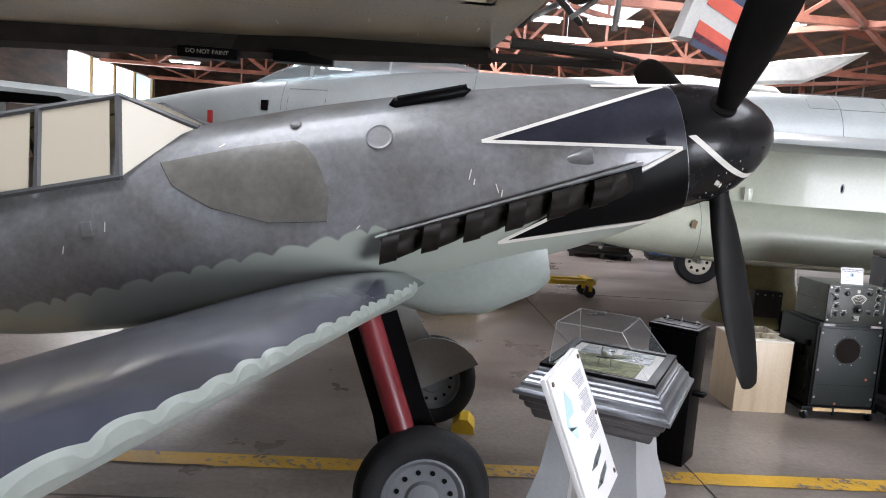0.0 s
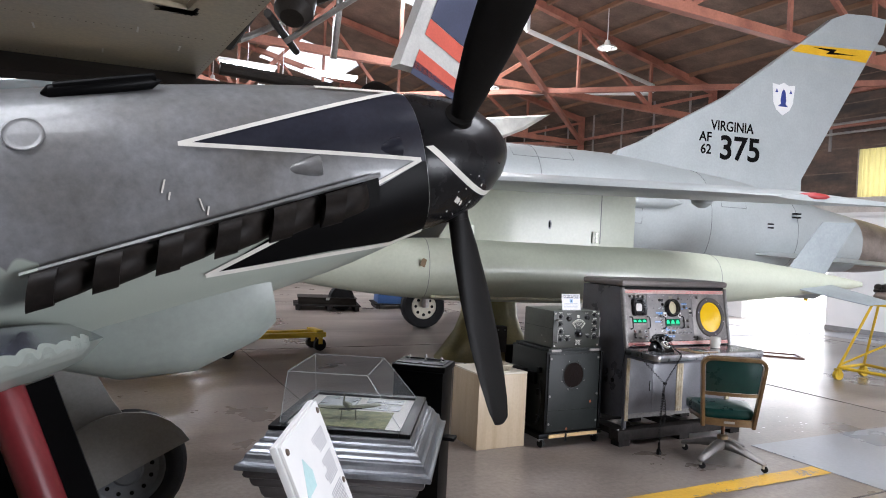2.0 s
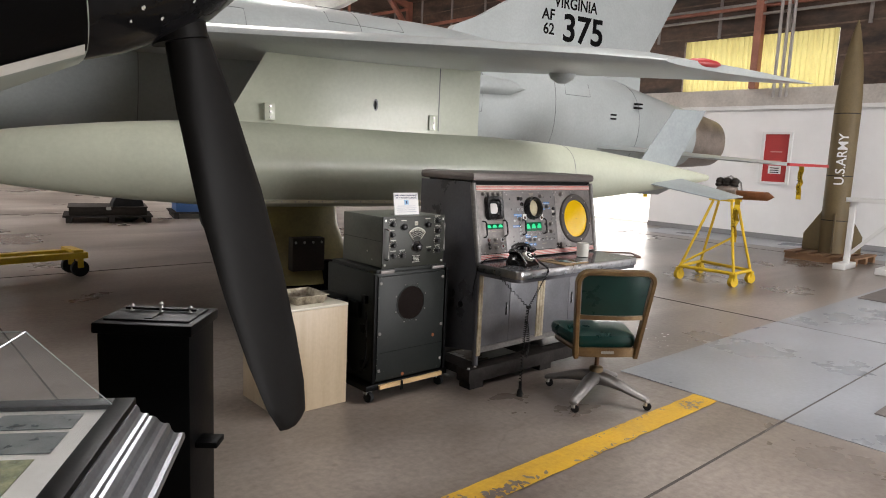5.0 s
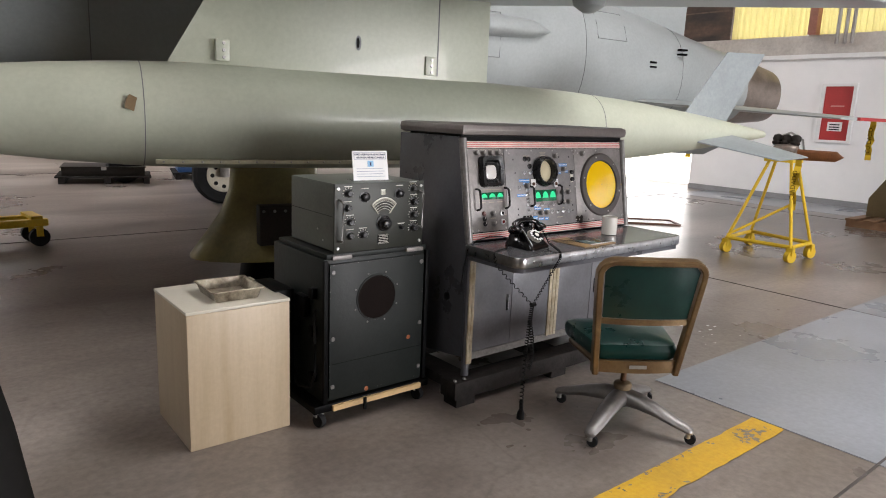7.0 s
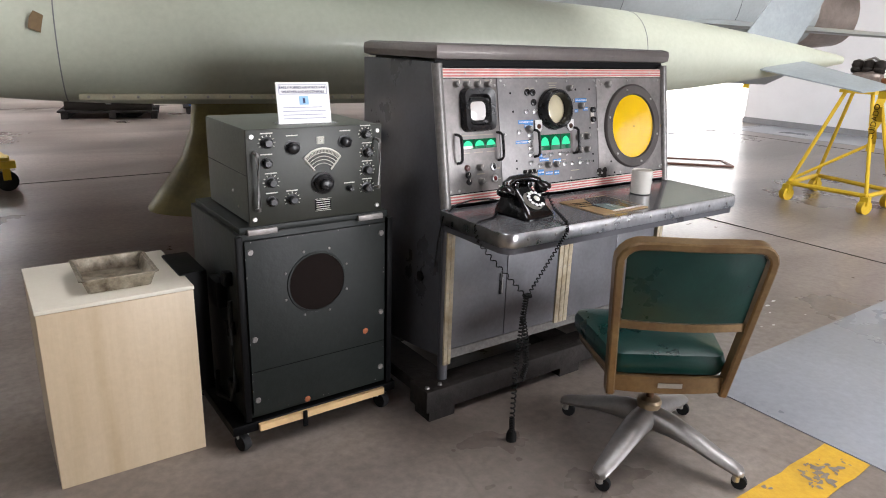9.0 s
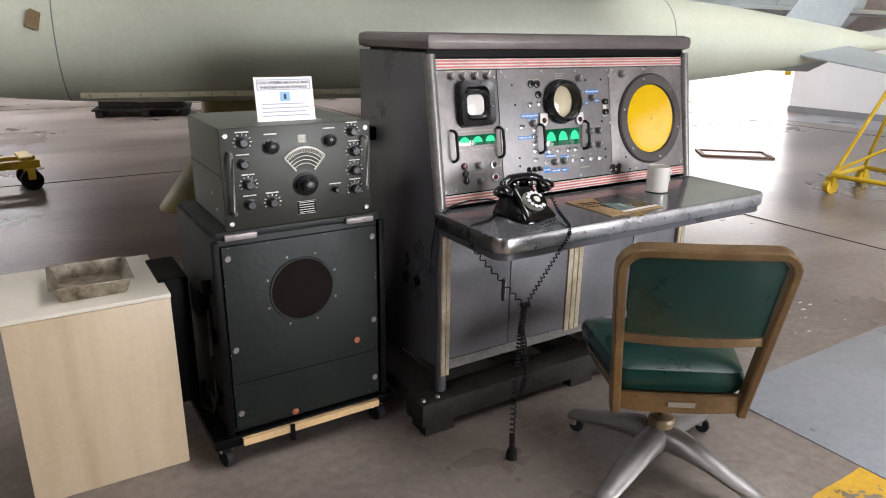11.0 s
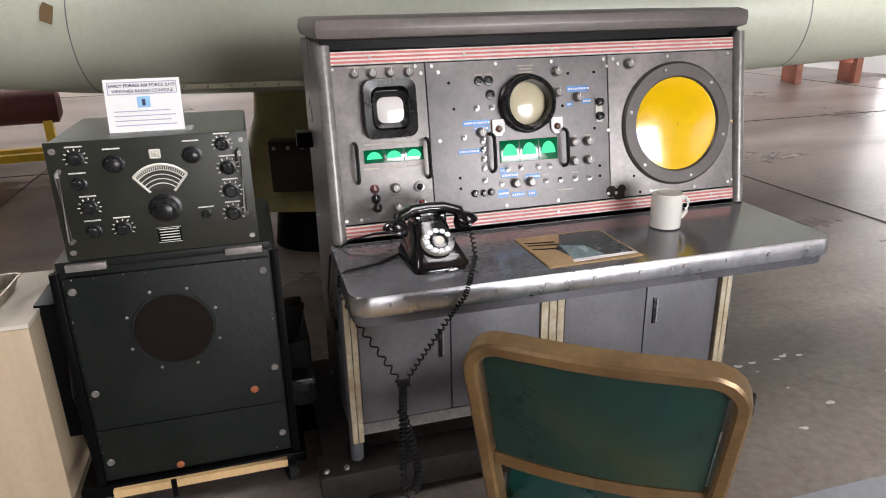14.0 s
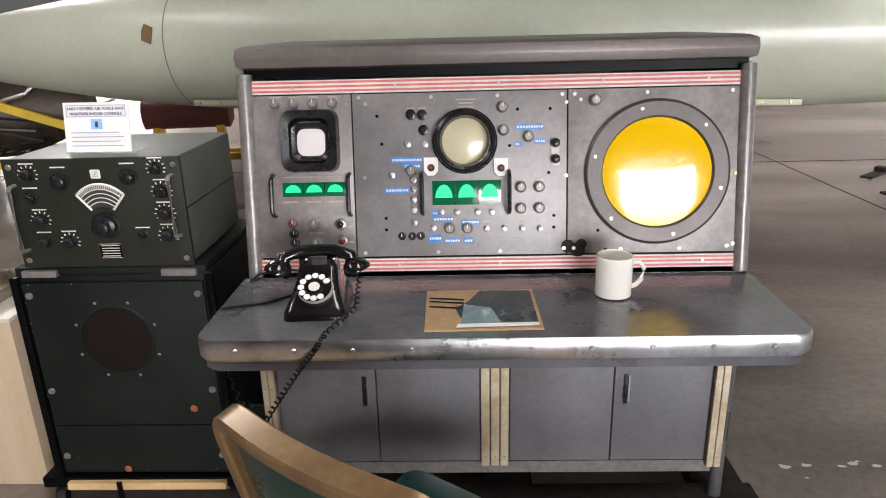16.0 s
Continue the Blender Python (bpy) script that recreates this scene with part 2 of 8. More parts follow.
def lettering(name, words, size, material, m, parent=None, label="", squeeze=1.0, align='CENTER', weight=0.0):
    c = bpy.data.curves.new(name, 'FONT')
    c.body, c.size, c.align_x, c.align_y, c.extrude = words, size, align, 'CENTER', 0.001
    c.offset = size * weight
    tmp = new("lettering_source", c)
    bpy.context.view_layer.update()
    me = bpy.data.meshes.new_from_object(tmp.evaluated_get(bpy.context.evaluated_depsgraph_get()))
    bpy.data.objects.remove(tmp)
    bpy.data.curves.remove(c)
    me.transform(Matrix.Diagonal((squeeze, 1, 1, 1)))
    me.materials.clear()
    me.materials.append(material)
    ob = new(name, me)
    if parent is not None:
        ob.parent = parent
        ob.matrix_basis = m
    else:
        ob.matrix_world = m
    return tagged(ob, label)


def S(bm_name, bm, material, label, category="wall"):
    return solid(bm_name, bm, material, label, category, kind="structure", smooth=False)


# ---------- hangar shell ----------
XW, XE, YS, YN = -14.0, 16.0, -10.0, 44.0
EAVE, RIDGE, XR = 6.6, 9.6, 1.0
S("ground", boxed(-300, 300, -300, 300, -0.5, -0.21), mat("pale_apron", (0.5, 0.48, 0.44), 0.8), "pale concrete apron outside the hangar", "ground")
S("floor", boxed(XW - 0.3, XE + 0.3, YS - 0.3, YN + 0.3, -0.2, 0), CONCRETE, "worn brown-grey concrete hangar floor with stains", "floor")
S("grey_floor_patch", boxed(5.29, 14.6, -4.0, 4.56, 0.0, 0.004), GREYPAINT, "glossy grey painted walkway on the floor", "floor paint")
S("grey_wall_strip", boxed(14.604, XE, -4.0, 10.4, 0.0, 0.004), GREYPAINT, "glossy grey painted strip along the wall", "floor paint")

# east wall: white lower wall with a side door opening, brown boards above
bm = B()
box(bm, XE, XE + 0.25, YS, 10.9, 0, 2.78)
box(bm, XE, XE + 0.25, 13.3, YN, 0, 2.78)
S("wall_east", bm, WHITEWALL, "white painted lower hangar wall")
S("wall_ledge", boxed(XE - 0.06, XE + 0.25, YS, YN, 2.784, 3.2), PLASTER, "dirty plaster band above the white wall", "trim")
bm = B()
box(bm, XE + 0.05, XE + 0.25, YS, 7.05, 3.2, 4.35)
box(bm, XE + 0.05, XE + 0.25, 10.35, YN, 3.2, 4.35)
box(bm, XE + 0.05, XE + 0.25, YS, YN, 4.35, EAVE + 0.2)
S("wall_east_upper", bm, BROWNWALL, "dark brown boarded upper hangar wall")
S("wall_north", boxed(XW, XE, YN, YN + 0.25, 0, 10.2), BROWNWALL, "dark brown boarded hangar end wall")
bm = B()
box(bm, XW - 0.25, XW, YS, YN, 0, 3.75)
box(bm, XW - 0.25, XW, YS, YN, 5.65, EAVE + 0.2)
box(bm, XW - 0.25, XW, YS, 29.6, 3.75, 5.65)
box(bm, XW - 0.25, XW, 39.6, YN, 3.75, 5.65)
S("wall_west", bm, BROWNWALL, "dark brown boarded wall with tall windows")
bm = B()
box(bm, XW, 6.3, YS - 0.25, YS, 0, 10)
box(bm, 12.9, XE, YS - 0.25, YS, 0, 10)
box(bm, 6.3, 12.9, YS - 0.25, YS, 4.3, 10)
S("wall_south", bm, BROWNWALL, "dark boarded end wall round the open hangar doors")
# roof with long roof lights
bm = B()


def roof_z(x):
    return EAVE + (RIDGE - EAVE) * (1 - abs(x - XR) / (XE - XR))


def roof_piece(bm, xa, xb, ya, yb, lift=0.0, th=0.12):
    q = [(x, y, roof_z(x) + lift + h) for h in (0, th) for x, y in ((xa, ya), (xb, ya), (xb, yb), (xa, yb))]
    vs = [bm.verts.new(p) for p in q]
    for f in ((3, 2, 1, 0), (4, 5, 6, 7), (0, 1, 5, 4), (1, 2, 6, 5), (2, 3, 7, 6), (3, 0, 4, 7)):
        bm.faces.new([vs[i] for i in f])


OPEN = ((0.5, 5.5), (13.0, 18.0), (24.0, 28.0))
for xa, xb in ((XW - 0.3, -4.5), (-1.5, XR), (XR, 5.5), (8.5, XE + 0.3)):
    roof_piece(bm, xa, xb, YS - 0.3, YN + 0.3)
for xa, xb in ((-4.5, -1.5), (5.5, 8.5)):
    y = YS - 0.3
    for ya, yb in OPEN:
        roof_piece(bm, xa, xb, y, ya)
        y = yb
    roof_piece(bm, xa, xb, y, YN + 0.3)
S("ceiling", bm, ROOFDECK, "dark brown underside of the hangar roof", "ceiling")

# milky roof lights in the gaps
ROOFLIGHT = bpy.data.materials.new("milky_roof_light")
ROOFLIGHT.use_nodes = True
rt = ROOFLIGHT.node_tree
tl_ = rt.nodes.new("ShaderNodeBsdfTranslucent")
tl_.inputs[0].default_value = (0.85, 0.85, 0.82, 1)
rt.links.new(tl_.outputs[0], rt.nodes["Material Output"].inputs[0])
for xa, xb in ((-4.5, -1.5), (5.5, 8.5)):
    for ya, yb in OPEN:
        bm = B()
        roof_piece(bm, xa, xb, ya, yb, 0.03, 0.02)
        S("roof_light", bm, ROOFLIGHT, "milky translucent roof light", "roof light")
# slab joints
for i, (a, b, c, d) in enumerate([(x - 0.004, x + 0.004, YS, YN) for x in (-4.0, 2.0, 8.0, 14.0)] + [(XW, XE, y - 0.0055, y + 0.0055) for y in (-3.4, 3.42, 10.3, 17.2, 24.0, 31.0)]):
    S("floor_joint", boxed(a, b, c, d, 0.0, 0.0055), JOINT, "dark joint between floor slabs", "floor joint")

# trusses, purlins and columns
def bar(bm, p0, p1, w=0.07, h=None):
    h = h or w
    d = Vector(p1) - Vector(p0)
    a, b = axes(p0, p1)
    if abs(a.z) > abs(b.z):
        a, b = b, a
    ring = lambda p: [Vector(p) + a * w * i + b * h * j for i, j in ((-.5, -.5), (.5, -.5), (.5, .5), (-.5, .5))]
    loft(bm, [ring(p0), ring(p1)])


def truss(y):
    t = thing("roof_truss", "red-oxide steel roof truss under the dark roof", "truss", pose(0, y, 0), "roof trusses")
    zb = 5.62
    bm = B()
    bar(bm, (XW, 0, zb), (XE, 0, zb), 0.16, 0.16)
    part("bottom_chord", bm, REDSTEEL, t, smooth=False)
    for xa, xb in ((XW, XR), (XR, XE)):
        bm = B()
        bar(bm, (xa, 0, roof_z(xa) - 0.14), (xb, 0, roof_z(xb) - 0.14), 0.16, 0.18)
        part("top_chord", bm, REDSTEEL, t, smooth=False)
    n = 12
    xs = [XW + (XE - XW) * i / n for i in range(n + 1)]
    for i in range(n):
        bm = B()
        a, b = (xs[i], xs[i + 1]) if i % 2 else (xs[i + 1], xs[i])
        bar(bm, (a, 0, zb + 0.05), (b, 0, roof_z(b) - 0.2), 0.09)
        part("web", bm, REDSTEEL, t, smooth=False)
        if i:
            bm = B()
            bar(bm, (xs[i], 0, zb + 0.05), (xs[i], 0, roof_z(xs[i]) - 0.2), 0.07)
            part("post", bm, REDSTEEL, t, smooth=False)


for y in (-3.4, 2.6, 8.6, 14.6, 20.6, 26.6, 32.6, 38.6):
    truss(y)
for x in (-12, -13.2, -11, -10, -9, -8, -7, -6, -5, -1.1, -0.2, 2.1, 3.1, 4.1, 5.1, 8.9, 9.9, 10.9, 11.9, 12.9, 13.9, 14.9):
    bm = B()
    bar(bm, (x, YS, roof_z(x) - 0.05), (x, YN, roof_z(x) - 0.05), 0.09, 0.1)
    S("roof_purlin", bm, mat("purlin_timber", (0.3, 0.17, 0.1), 0.7), "brown timber roof purlin", "purlin") if x == -12 else S("roof_purlin", bm, bpy.data.materials["purlin_timber"], "brown timber roof purlin", "purlin")
bm = B()
for y in (-3.4, 2.6, 8.6, 14.6, 20.6, 26.6, 32.6, 38.6):
    box(bm, XE - 0.16, XE + 0.02, y - 0.075, y + 0.075, 3.2, EAVE)
for z in (4.9, 5.7):
    box(bm, XE - 0.05, XE + 0.06, YS, YN, z, z + 0.09)
S("wall_columns", bm, REDSTEEL, "red-oxide steel wall columns and rails", "column")
bm = B()
for y in [YS + 1.5 * i for i in range(30)]:
    box(bm, XE + 0.01, XE + 0.055, y, y + 0.06, 4.36, EAVE)
S("wall_studs", bm, mat("grey_stud", (0.3, 0.27, 0.25), 0.6), "thin grey studs on the brown wall", "stud")
# diagonal bracing between the trusses
for p0, p1 in (((4.0, 8.6, 5.6), (XE, 20.6, 5.6)), ((XE, 8.6, 5.6), (4.0, 20.6, 5.6)), ((-8, 8.6, 5.6), (4, 20.6, 5.6)), ((4, 8.6, 5.6), (-8, 20.6, 5.6)),
               ((4.0, 20.6, 5.6), (XE, 32.6, 5.6)), ((XE, 20.6, 5.6), (4, 32.6, 5.6))):
    bm = B()
    bar(bm, p0, p1, 0.12)
    solid("wind_brace", bm, REDSTEEL, "red-oxide steel diagonal brace between roof trusses", "brace", "wind braces", smooth=False)

pw = thing("roof_pipe", "white painted pipe under the roof", "pipe", pose(0, 0, 0))
part("pipe", tubed([(8.3, 13.0, 6.4), (13.6, 14.6, 6.28), (13.75, 14.7, 6.2), (13.6, 14.8, 6.1), (8.6, 17.6, 5.9)], 0.055, 8), WHITE, pw)
part("clamp", boxed(8.25, 8.35, 12.95, 13.05, 6.4, 8.0), WHITE, pw)
# uneven board joints of the upper wall
BATTEN = mat("board_joint", (0.2, 0.14, 0.1), 0.7, 0, 0.6, 3, 30, 0.2, second=(0.07, 0.05, 0.035))
for k, (z, ya, yb) in enumerate(((3.78, YS, 7.0), (3.8, 10.4, YN), (4.4, YS, YN), (5.12, YS, YN), (5.46, YS, 11.0), (5.5, 11.2, YN), (6.1, YS, YN))):
    bm = B()
    n = 40
    a = [(XE + 0.03, ya + (yb - ya) * i / n, z + 0.012 * noise.noise((i * 0.9, k, 0))) for i in range(n + 1)]
    b = [(x, y, q + 0.03 + 0.016 * noise.noise((i * 1.3, k, 4))) for i, (x, y, q) in enumerate(a)]
    loft(bm, [a, b, [(x + 0.02, y, q) for x, y, q in b], [(x + 0.02, y, q) for x, y, q in a]], closed=False)
    S("wall_board_joint", bm, BATTEN, "uneven pale joint between brown wall boards", "trim")
# yellowed fibreglass window with corrugations
win = thing("window_1", "yellowed corrugated fibreglass window panels in the brown wall", "window", pose(XE + 0.1, 0, 0))
win["kind"] = "structure"
for ya, yb in ((7.07, 8.62), (8.78, 10.33)):
    n = 44
    pts = [(0.022 * math.sin(i * math.pi * 0.72), ya + (yb - ya) * i / n) for i in range(n + 1)]
    bm = B()
    loft(bm, [[(x, y, 3.2) for x, y in pts], [(x, y, 4.35) for x, y in pts]], closed=False)
    part("pane", bm, YPANEL, win, smooth=True)
# electrical risers and runs on the east wall
pc = thing("wall_conduit", "grey galvanised conduits running along the brown wall", "conduit", pose(XE - 0.02, 0, 0))
for y in (7.86, 7.98, 8.12):
    part("riser", tubed([(-0.16, y, 3.0), (-0.16, y, EAVE)], 0.035), CONDUIT, pc)
for z, ya in ((4.75, 5.5), (4.98, 5.5)):
    part("run", tubed([(-0.08, ya, z), (-0.08, 22, z)], 0.03), CONDUIT, pc)
part("drop", tubed([(-0.08, 6.2, 5.1), (-0.08, 5.75, 5.1), (-0.08, 5.62, 5.0), (-0.08, 5.6, 4.8), (-0.08, 5.6, 3.1)], 0.04), CONDUIT, pc)

# red fire point door set in the white wall
fd = thing("door_1", "red hatch in a white frame with small notices", "door", pose(XE, 7.99, 1.74))
fd["kind"] = "structure"
bm = B()
for a in ((-0.06, 0.0, -0.31, 0.31, 0.5, 0.55), (-0.06, 0.0, -0.31, 0.31, -0.55, -0.5), (-0.06, 0.0, -0.31, -0.25, -0.5, 0.5), (-0.06, 0.0, 0.25, 0.31, -0.5, 0.5)):
    box(bm, *a)
part("frame", bm, WHITE, fd, smooth=False)
part("panel", boxed(-0.02, -0.004, -0.25, 0.25, -0.5, 0.5), REDPAINT, fd, smooth=False)
part("notice", boxed(-0.028, -0.021, -0.13, 0.13, -0.33, -0.16), WHITE, fd, "small white notice")
bm = B()
for k in range(3):
    box(bm, -0.033, -0.029, -0.09, 0.09, -0.31 + 0.045 * k, -0.29 + 0.045 * k)
part("writing", bm, BLACK, fd)
bm = B()
for k in range(2):
    box(bm, -0.026, -0.021, -0.12, 0.12, 0.12 - 0.2 * k, 0.15 - 0.2 * k)
part("faded_writing", bm, mat("faded_pink", (0.6, 0.25, 0.22), 0.5), fd)
S("baseboard", boxed(XE - 0.03, XE - 0.003, YS, 10.9, 0.004, 0.12), mat("grey_base", (0.3, 0.3, 0.31), 0.5), "grey painted wall base", "baseboard")
S("wall_cap", boxed(XE - 0.09, XE - 0.063, YS, 10.9, 2.76, 2.84), WHITE, "white ledge moulding", "trim")

# pendant lamps
SHADE = mat("white_shade", (0.75, 0.75, 0.72), 0.3)
BULB = glow("lit_bulb", (1, 0.97, 0.9), 9.0)


def pendant(x, y, z):
    top = roof_z(x)
    t = thing("pendant_lamp", "white enamel pendant lamp hanging from the roof, lit", "lamp", pose(x, y, z), "pendant lamps")
    part("rod", rodded((0, 0, 0.2), (0, 0, top - z), 0.012), WHITE, t)
    part("shade", lathed([(0.2, 0.05), (0.16, 0.06), (0.08, 0.09), (0.05, 0.2), (0, 0.24), (0.0, 0.23), (0.045, 0.19), (0.07, 0.08)]), SHADE, t)
    part("bulb", lathed([(0.07, 0.02), (0.03, 0.07), (-0.02, 0.06), (-0.05, 0.01)]), BULB, t)


for p in ((10.9, 13.4, 6.55), (9.4, 16.3, 5.9), (3.0, 22, 6.2), (-6, 18, 6.2), (-7, 26, 6.2), (9, 25, 6.2)):
    pendant(*p)
TUBE = glow("fluorescent_tube", (1, 1, 0.97), 12.0)
for x, y in ((3.2, 17.5), (4.6, 19.8), (5.2, 17.2), (1.5, 24), (-5, 27), (-9.5, 27), (-3, 30), (-10, 32)):
    t = thing("strip_light", "lit fluorescent strip light under the roof", "lamp", pose(x, y, 5.75), "strip lights")
    part("housing", boxed(-0.7, 0.7, -0.09, 0.09, 0.02, 0.1, bevel=0.01), WHITE, t)
    part("tube", rodded((-0.65, 0, -0.01), (0.65, 0, -0.01), 0.03), TUBE, t)
    part("hanger", rodded((0, 0, 0.1), (0, 0, roof_z(x) - 5.75), 0.01), WHITE, t)

# glazing bars of the west windows
bm = B()
for i in range(5):
    y = 29.6 + 2.5 * i
    box(bm, XW - 0.2, XW - 0.1, y - 0.08, y + 0.08, 3.75, 5.65)
S("window_2", bm, mat("ochre_frame", (0.35, 0.25, 0.1), 0.6), "ochre steel frames of tall windows open to daylight", "window")


# ---------- the jet fighter ----------
JET = pose(13.9, 8.05, 0, 0, 0, math.degrees(math.atan2(0.184, -0.983)))
jet = thing("jet_fighter", "pale grey jet fighter with swept wings and a tall tail", "aircraft", JET)


def interp(x, table):
    """Smooth values between the rows of a table, in order of its first column."""
    if x <= table[0][0]:
        return table[0][1:]
    for a, b in zip(table, table[1:]):
        if x <= b[0]:
            f = (x - a[0]) / (b[0] - a[0])
            return tuple(p + (q - p) * f for p, q in zip(a[1:], b[1:]))
    return table[-1][1:]


def smooth_table(table, step):
    x0, x1 = table[0][0], table[-1][0]
    n = int((x1 - x0) / step)
    rows = []
    for i in range(n + 1):
        x = x0 + (x1 - x0) * i / n
        acc = [interp(x + o, table) for o in (-step, -step / 2, 0, step / 2, step)] if 0 < i < n else [interp(x, table)]
        rows.append((x, *[sum(c) / len(acc) for c in zip(*acc)]))
    return rows


def oval(x, zc, hw, top, bot, n=32, e=2.2):
    out = []
    for k in range(n):
        a = 2 * math.pi * k / n
        c, s = math.cos(a), math.sin(a)
        out.append((x, hw * math.copysign(abs(c) ** (2 / e), c), zc + (top if s > 0 else bot) * math.copysign(abs(s) ** (2 / e), s)))
    return out


JET_BODY = [(1.65, 1.98, 0.56, 0.54, 0.52), (2.4, 2.02, 0.64, 0.62, 0.58), (4.0, 2.15, 0.74, 0.82, 0.74), (6.5, 2.28, 0.82, 0.97, 0.9), (9.0, 2.3, 0.88, 0.95, 0.95),
            (12.0, 2.3, 0.85, 1.0, 0.9), (14.0, 2.32, 0.78, 1.0, 0.8), (16.0, 2.3, 0.6, 0.76, 0.62), (17.5, 2.22, 0.46, 0.56, 0.48), (18.6, 2.17, 0.32, 0.36, 0.34), (19.6, 2.13, 0.14, 0.15, 0.14), (20.1, 2.12, 0.02, 0.02, 0.02)]
body_rows = smooth_table(JET_BODY, 0.35)
bm = B()
loft(bm, [oval(*r) for r in body_rows])
part("fuselage", bm, JETGREY, jet, "pale grey fuselage")
bm = B()
loft(bm, [oval(*r) for r in ((1.66, 1.98, 0.545, 0.525, 0.505), (1.2, 1.95, 0.52, 0.5, 0.48), (0.7, 1.93, 0.44, 0.43, 0.42))], False, False)
loft(bm, [oval(*r) for r in ((0.7, 1.93, 0.44, 0.43, 0.42), (0.71, 1.93, 0.41, 0.4, 0.39), (1.5, 1.96, 0.4, 0.4, 0.38))], False, True)
part("exhaust_nozzle", bm, SCORCHED, jet, "heat-stained metal exhaust nozzle")


def slab(bm, outline, thick, to3):
    """A thin wing-like body: outline points (a, b), thickness tapering towards the outline's edge."""
    n = len(outline)
    cx, cy = sum(p[0] for p in outline) / n, sum(p[1] for p in outline) / n
    ins = [(p[0] + (cx - p[0]) * 0.22, p[1] + (cy - p[1]) * 0.22) for p in outline]
    e = thick * 0.16
    rings = [[to3(a, b, thick / 2) for a, b in ins], [to3(a, b, e) for a, b in outline], [to3(a, b, -e) for a, b in outline], [to3(a, b, -thick / 2) for a, b in ins]]
    loft(bm, rings)


def foil(le, te, th, at, n=12):
    """Aerofoil section between leading and trailing edge stations."""
    up, lo = [], []
    for i in range(n + 1):
        f = (1 - math.cos(math.pi * i / n)) / 2
        t = 5 * th * (0.2969 * f ** 0.5 - 0.126 * f - 0.3516 * f * f + 0.2843 * f ** 3 - 0.1036 * f ** 4)
        up.append(at(le + (te - le) * f, t))
        lo.append(at(le + (te - le) * f, -t * 0.8))
    return up + lo[-2:0:-1]


def jet_wing(side):
    bm = B()
    rings = []
    for v, le, te, th in ((0.6, 12.7, 8.0, 0.3), (2.0, 11.2, 7.45, 0.25), (3.5, 9.75, 6.85, 0.2), (5.0, 8.3, 6.25, 0.14), (5.25, 7.9, 6.2, 0.06)):
        z = 2.52 - 0.075 * (v - 0.6)
        rings.append(foil(le, te, th, lambda u, h: (u, side * v, z + h)))
    loft(bm, rings)
    return bm


part("wing", jet_wing(1), JETGREY, jet, "pale grey swept wing")
part("wing", jet_wing(-1), JETGREY, jet, "pale grey swept wing")
part("wing_tip_light", lathed([(-0.15, 0.005), (-0.11, 0.022), (0.0, 0.032), (0.11, 0.022), (0.15, 0.005)], (7.5, 5.235, 2.195), (1, -0.12, 0), 14), REDPAINT, jet, "red wing tip light")
part("wing_lamp", lathed([(0, 0.12), (-0.06, 0.1), (-0.1, 0.04)], (7.6, 3.9, 2.24)), JETGREY, jet)
# tail
fin_outline = [(6.5, 3.1), (6.33, 3.31), (5.9, 3.5), (5.44, 3.77), (4.24, 4.44), (2.97, 5.38), (2.05, 6.08), (1.75, 6.2), (1.22, 6.24), (0.82, 6.22), (0.88, 5.95), (1.1, 5.6), (2.6, 3.1), (2.6, 2.6), (6.3, 2.6)]
bm = B()
prism(bm, fin_outline, lambda a, b, c: (a, 0.075 - c, b), 0.15)
part("tail_fin", bm, JETGREY, jet, "tall swept tail fin")
bm = B()
prism(bm, [(2.96, 5.365), (2.78, 5.505), (1.13, 5.6), (1.26, 5.36)], lambda a, b, c: (a, 0.079 + c, b), 0.003)
part("fin_band", bm, mat("band_yellow", (0.85, 0.5, 0.02), 0.4), jet, "yellow band across the fin")
bm = B()
prism(bm, [(2.5, 5.49), (1.95, 5.515), (2.03, 5.455), (1.45, 5.46), (2.2, 5.405), (2.12, 5.465)], lambda a, b, c: (a, 0.084 + c, b), 0.003)
part("fin_bolt", bm, BLACK, jet, "black lightning flash")
part("fin_tip_pod", lathed([(0, 0.01), (0.1, 0.06), (0.5, 0.07), (0.6, 0.02)], (0.7, 0, 5.7), (1, 0, 0)), JETGREY, jet)
face = Matrix(((-1, 0, 0, 0), (0, 0, 1, 0), (0, 1, 0, 0), (0, 0, 0, 1)))


def fin_text(words, size, u, z, squeeze=1.0):
    lettering("fin_lettering", words, size, BLACK, Matrix.Translation((u, 0.079, z)) @ face, jet, squeeze=squeeze, weight=0.022)


fin_text("VIRGINIA", 0.24, 4.13, 3.89, 0.88)
fin_text("AF", 0.23, 4.67, 3.68, 0.95)
fin_text("62", 0.23, 4.65, 3.47, 0.95)
fin_text("375", 0.57, 3.95, 3.51, 1.02)
bm = B()
ex, ez, eq = 3.09, 4.5, 1.02
prism(bm, [(ex + eq * (p - 3.14), ez + eq * (q - 4.47)) for p, q in ((3.38, 4.72), (3.24, 4.70), (3.14, 4.75), (3.04, 4.70), (2.9, 4.72), (2.93, 4.4), (3.0, 4.27), (3.14, 4.18), (3.28, 4.27), (3.35, 4.4))], lambda a, b, c: (a, 0.079 + c, b), 0.003)
badge = part("badge", bm, WHITE, jet, "white shield badge with a blue emblem")
bm = B()
prism(bm, [(ex + eq * (p - 3.14), ez + eq * (q - 4.47)) for p, q in ((3.25, 4.33), (3.03, 4.33), (3.09, 4.38), (3.08, 4.44), (3.1, 4.58), (3.14, 4.64), (3.18, 4.58), (3.2, 4.44), (3.19, 4.38))], lambda a, b, c: (a, 0.084 + c, b), 0.003)
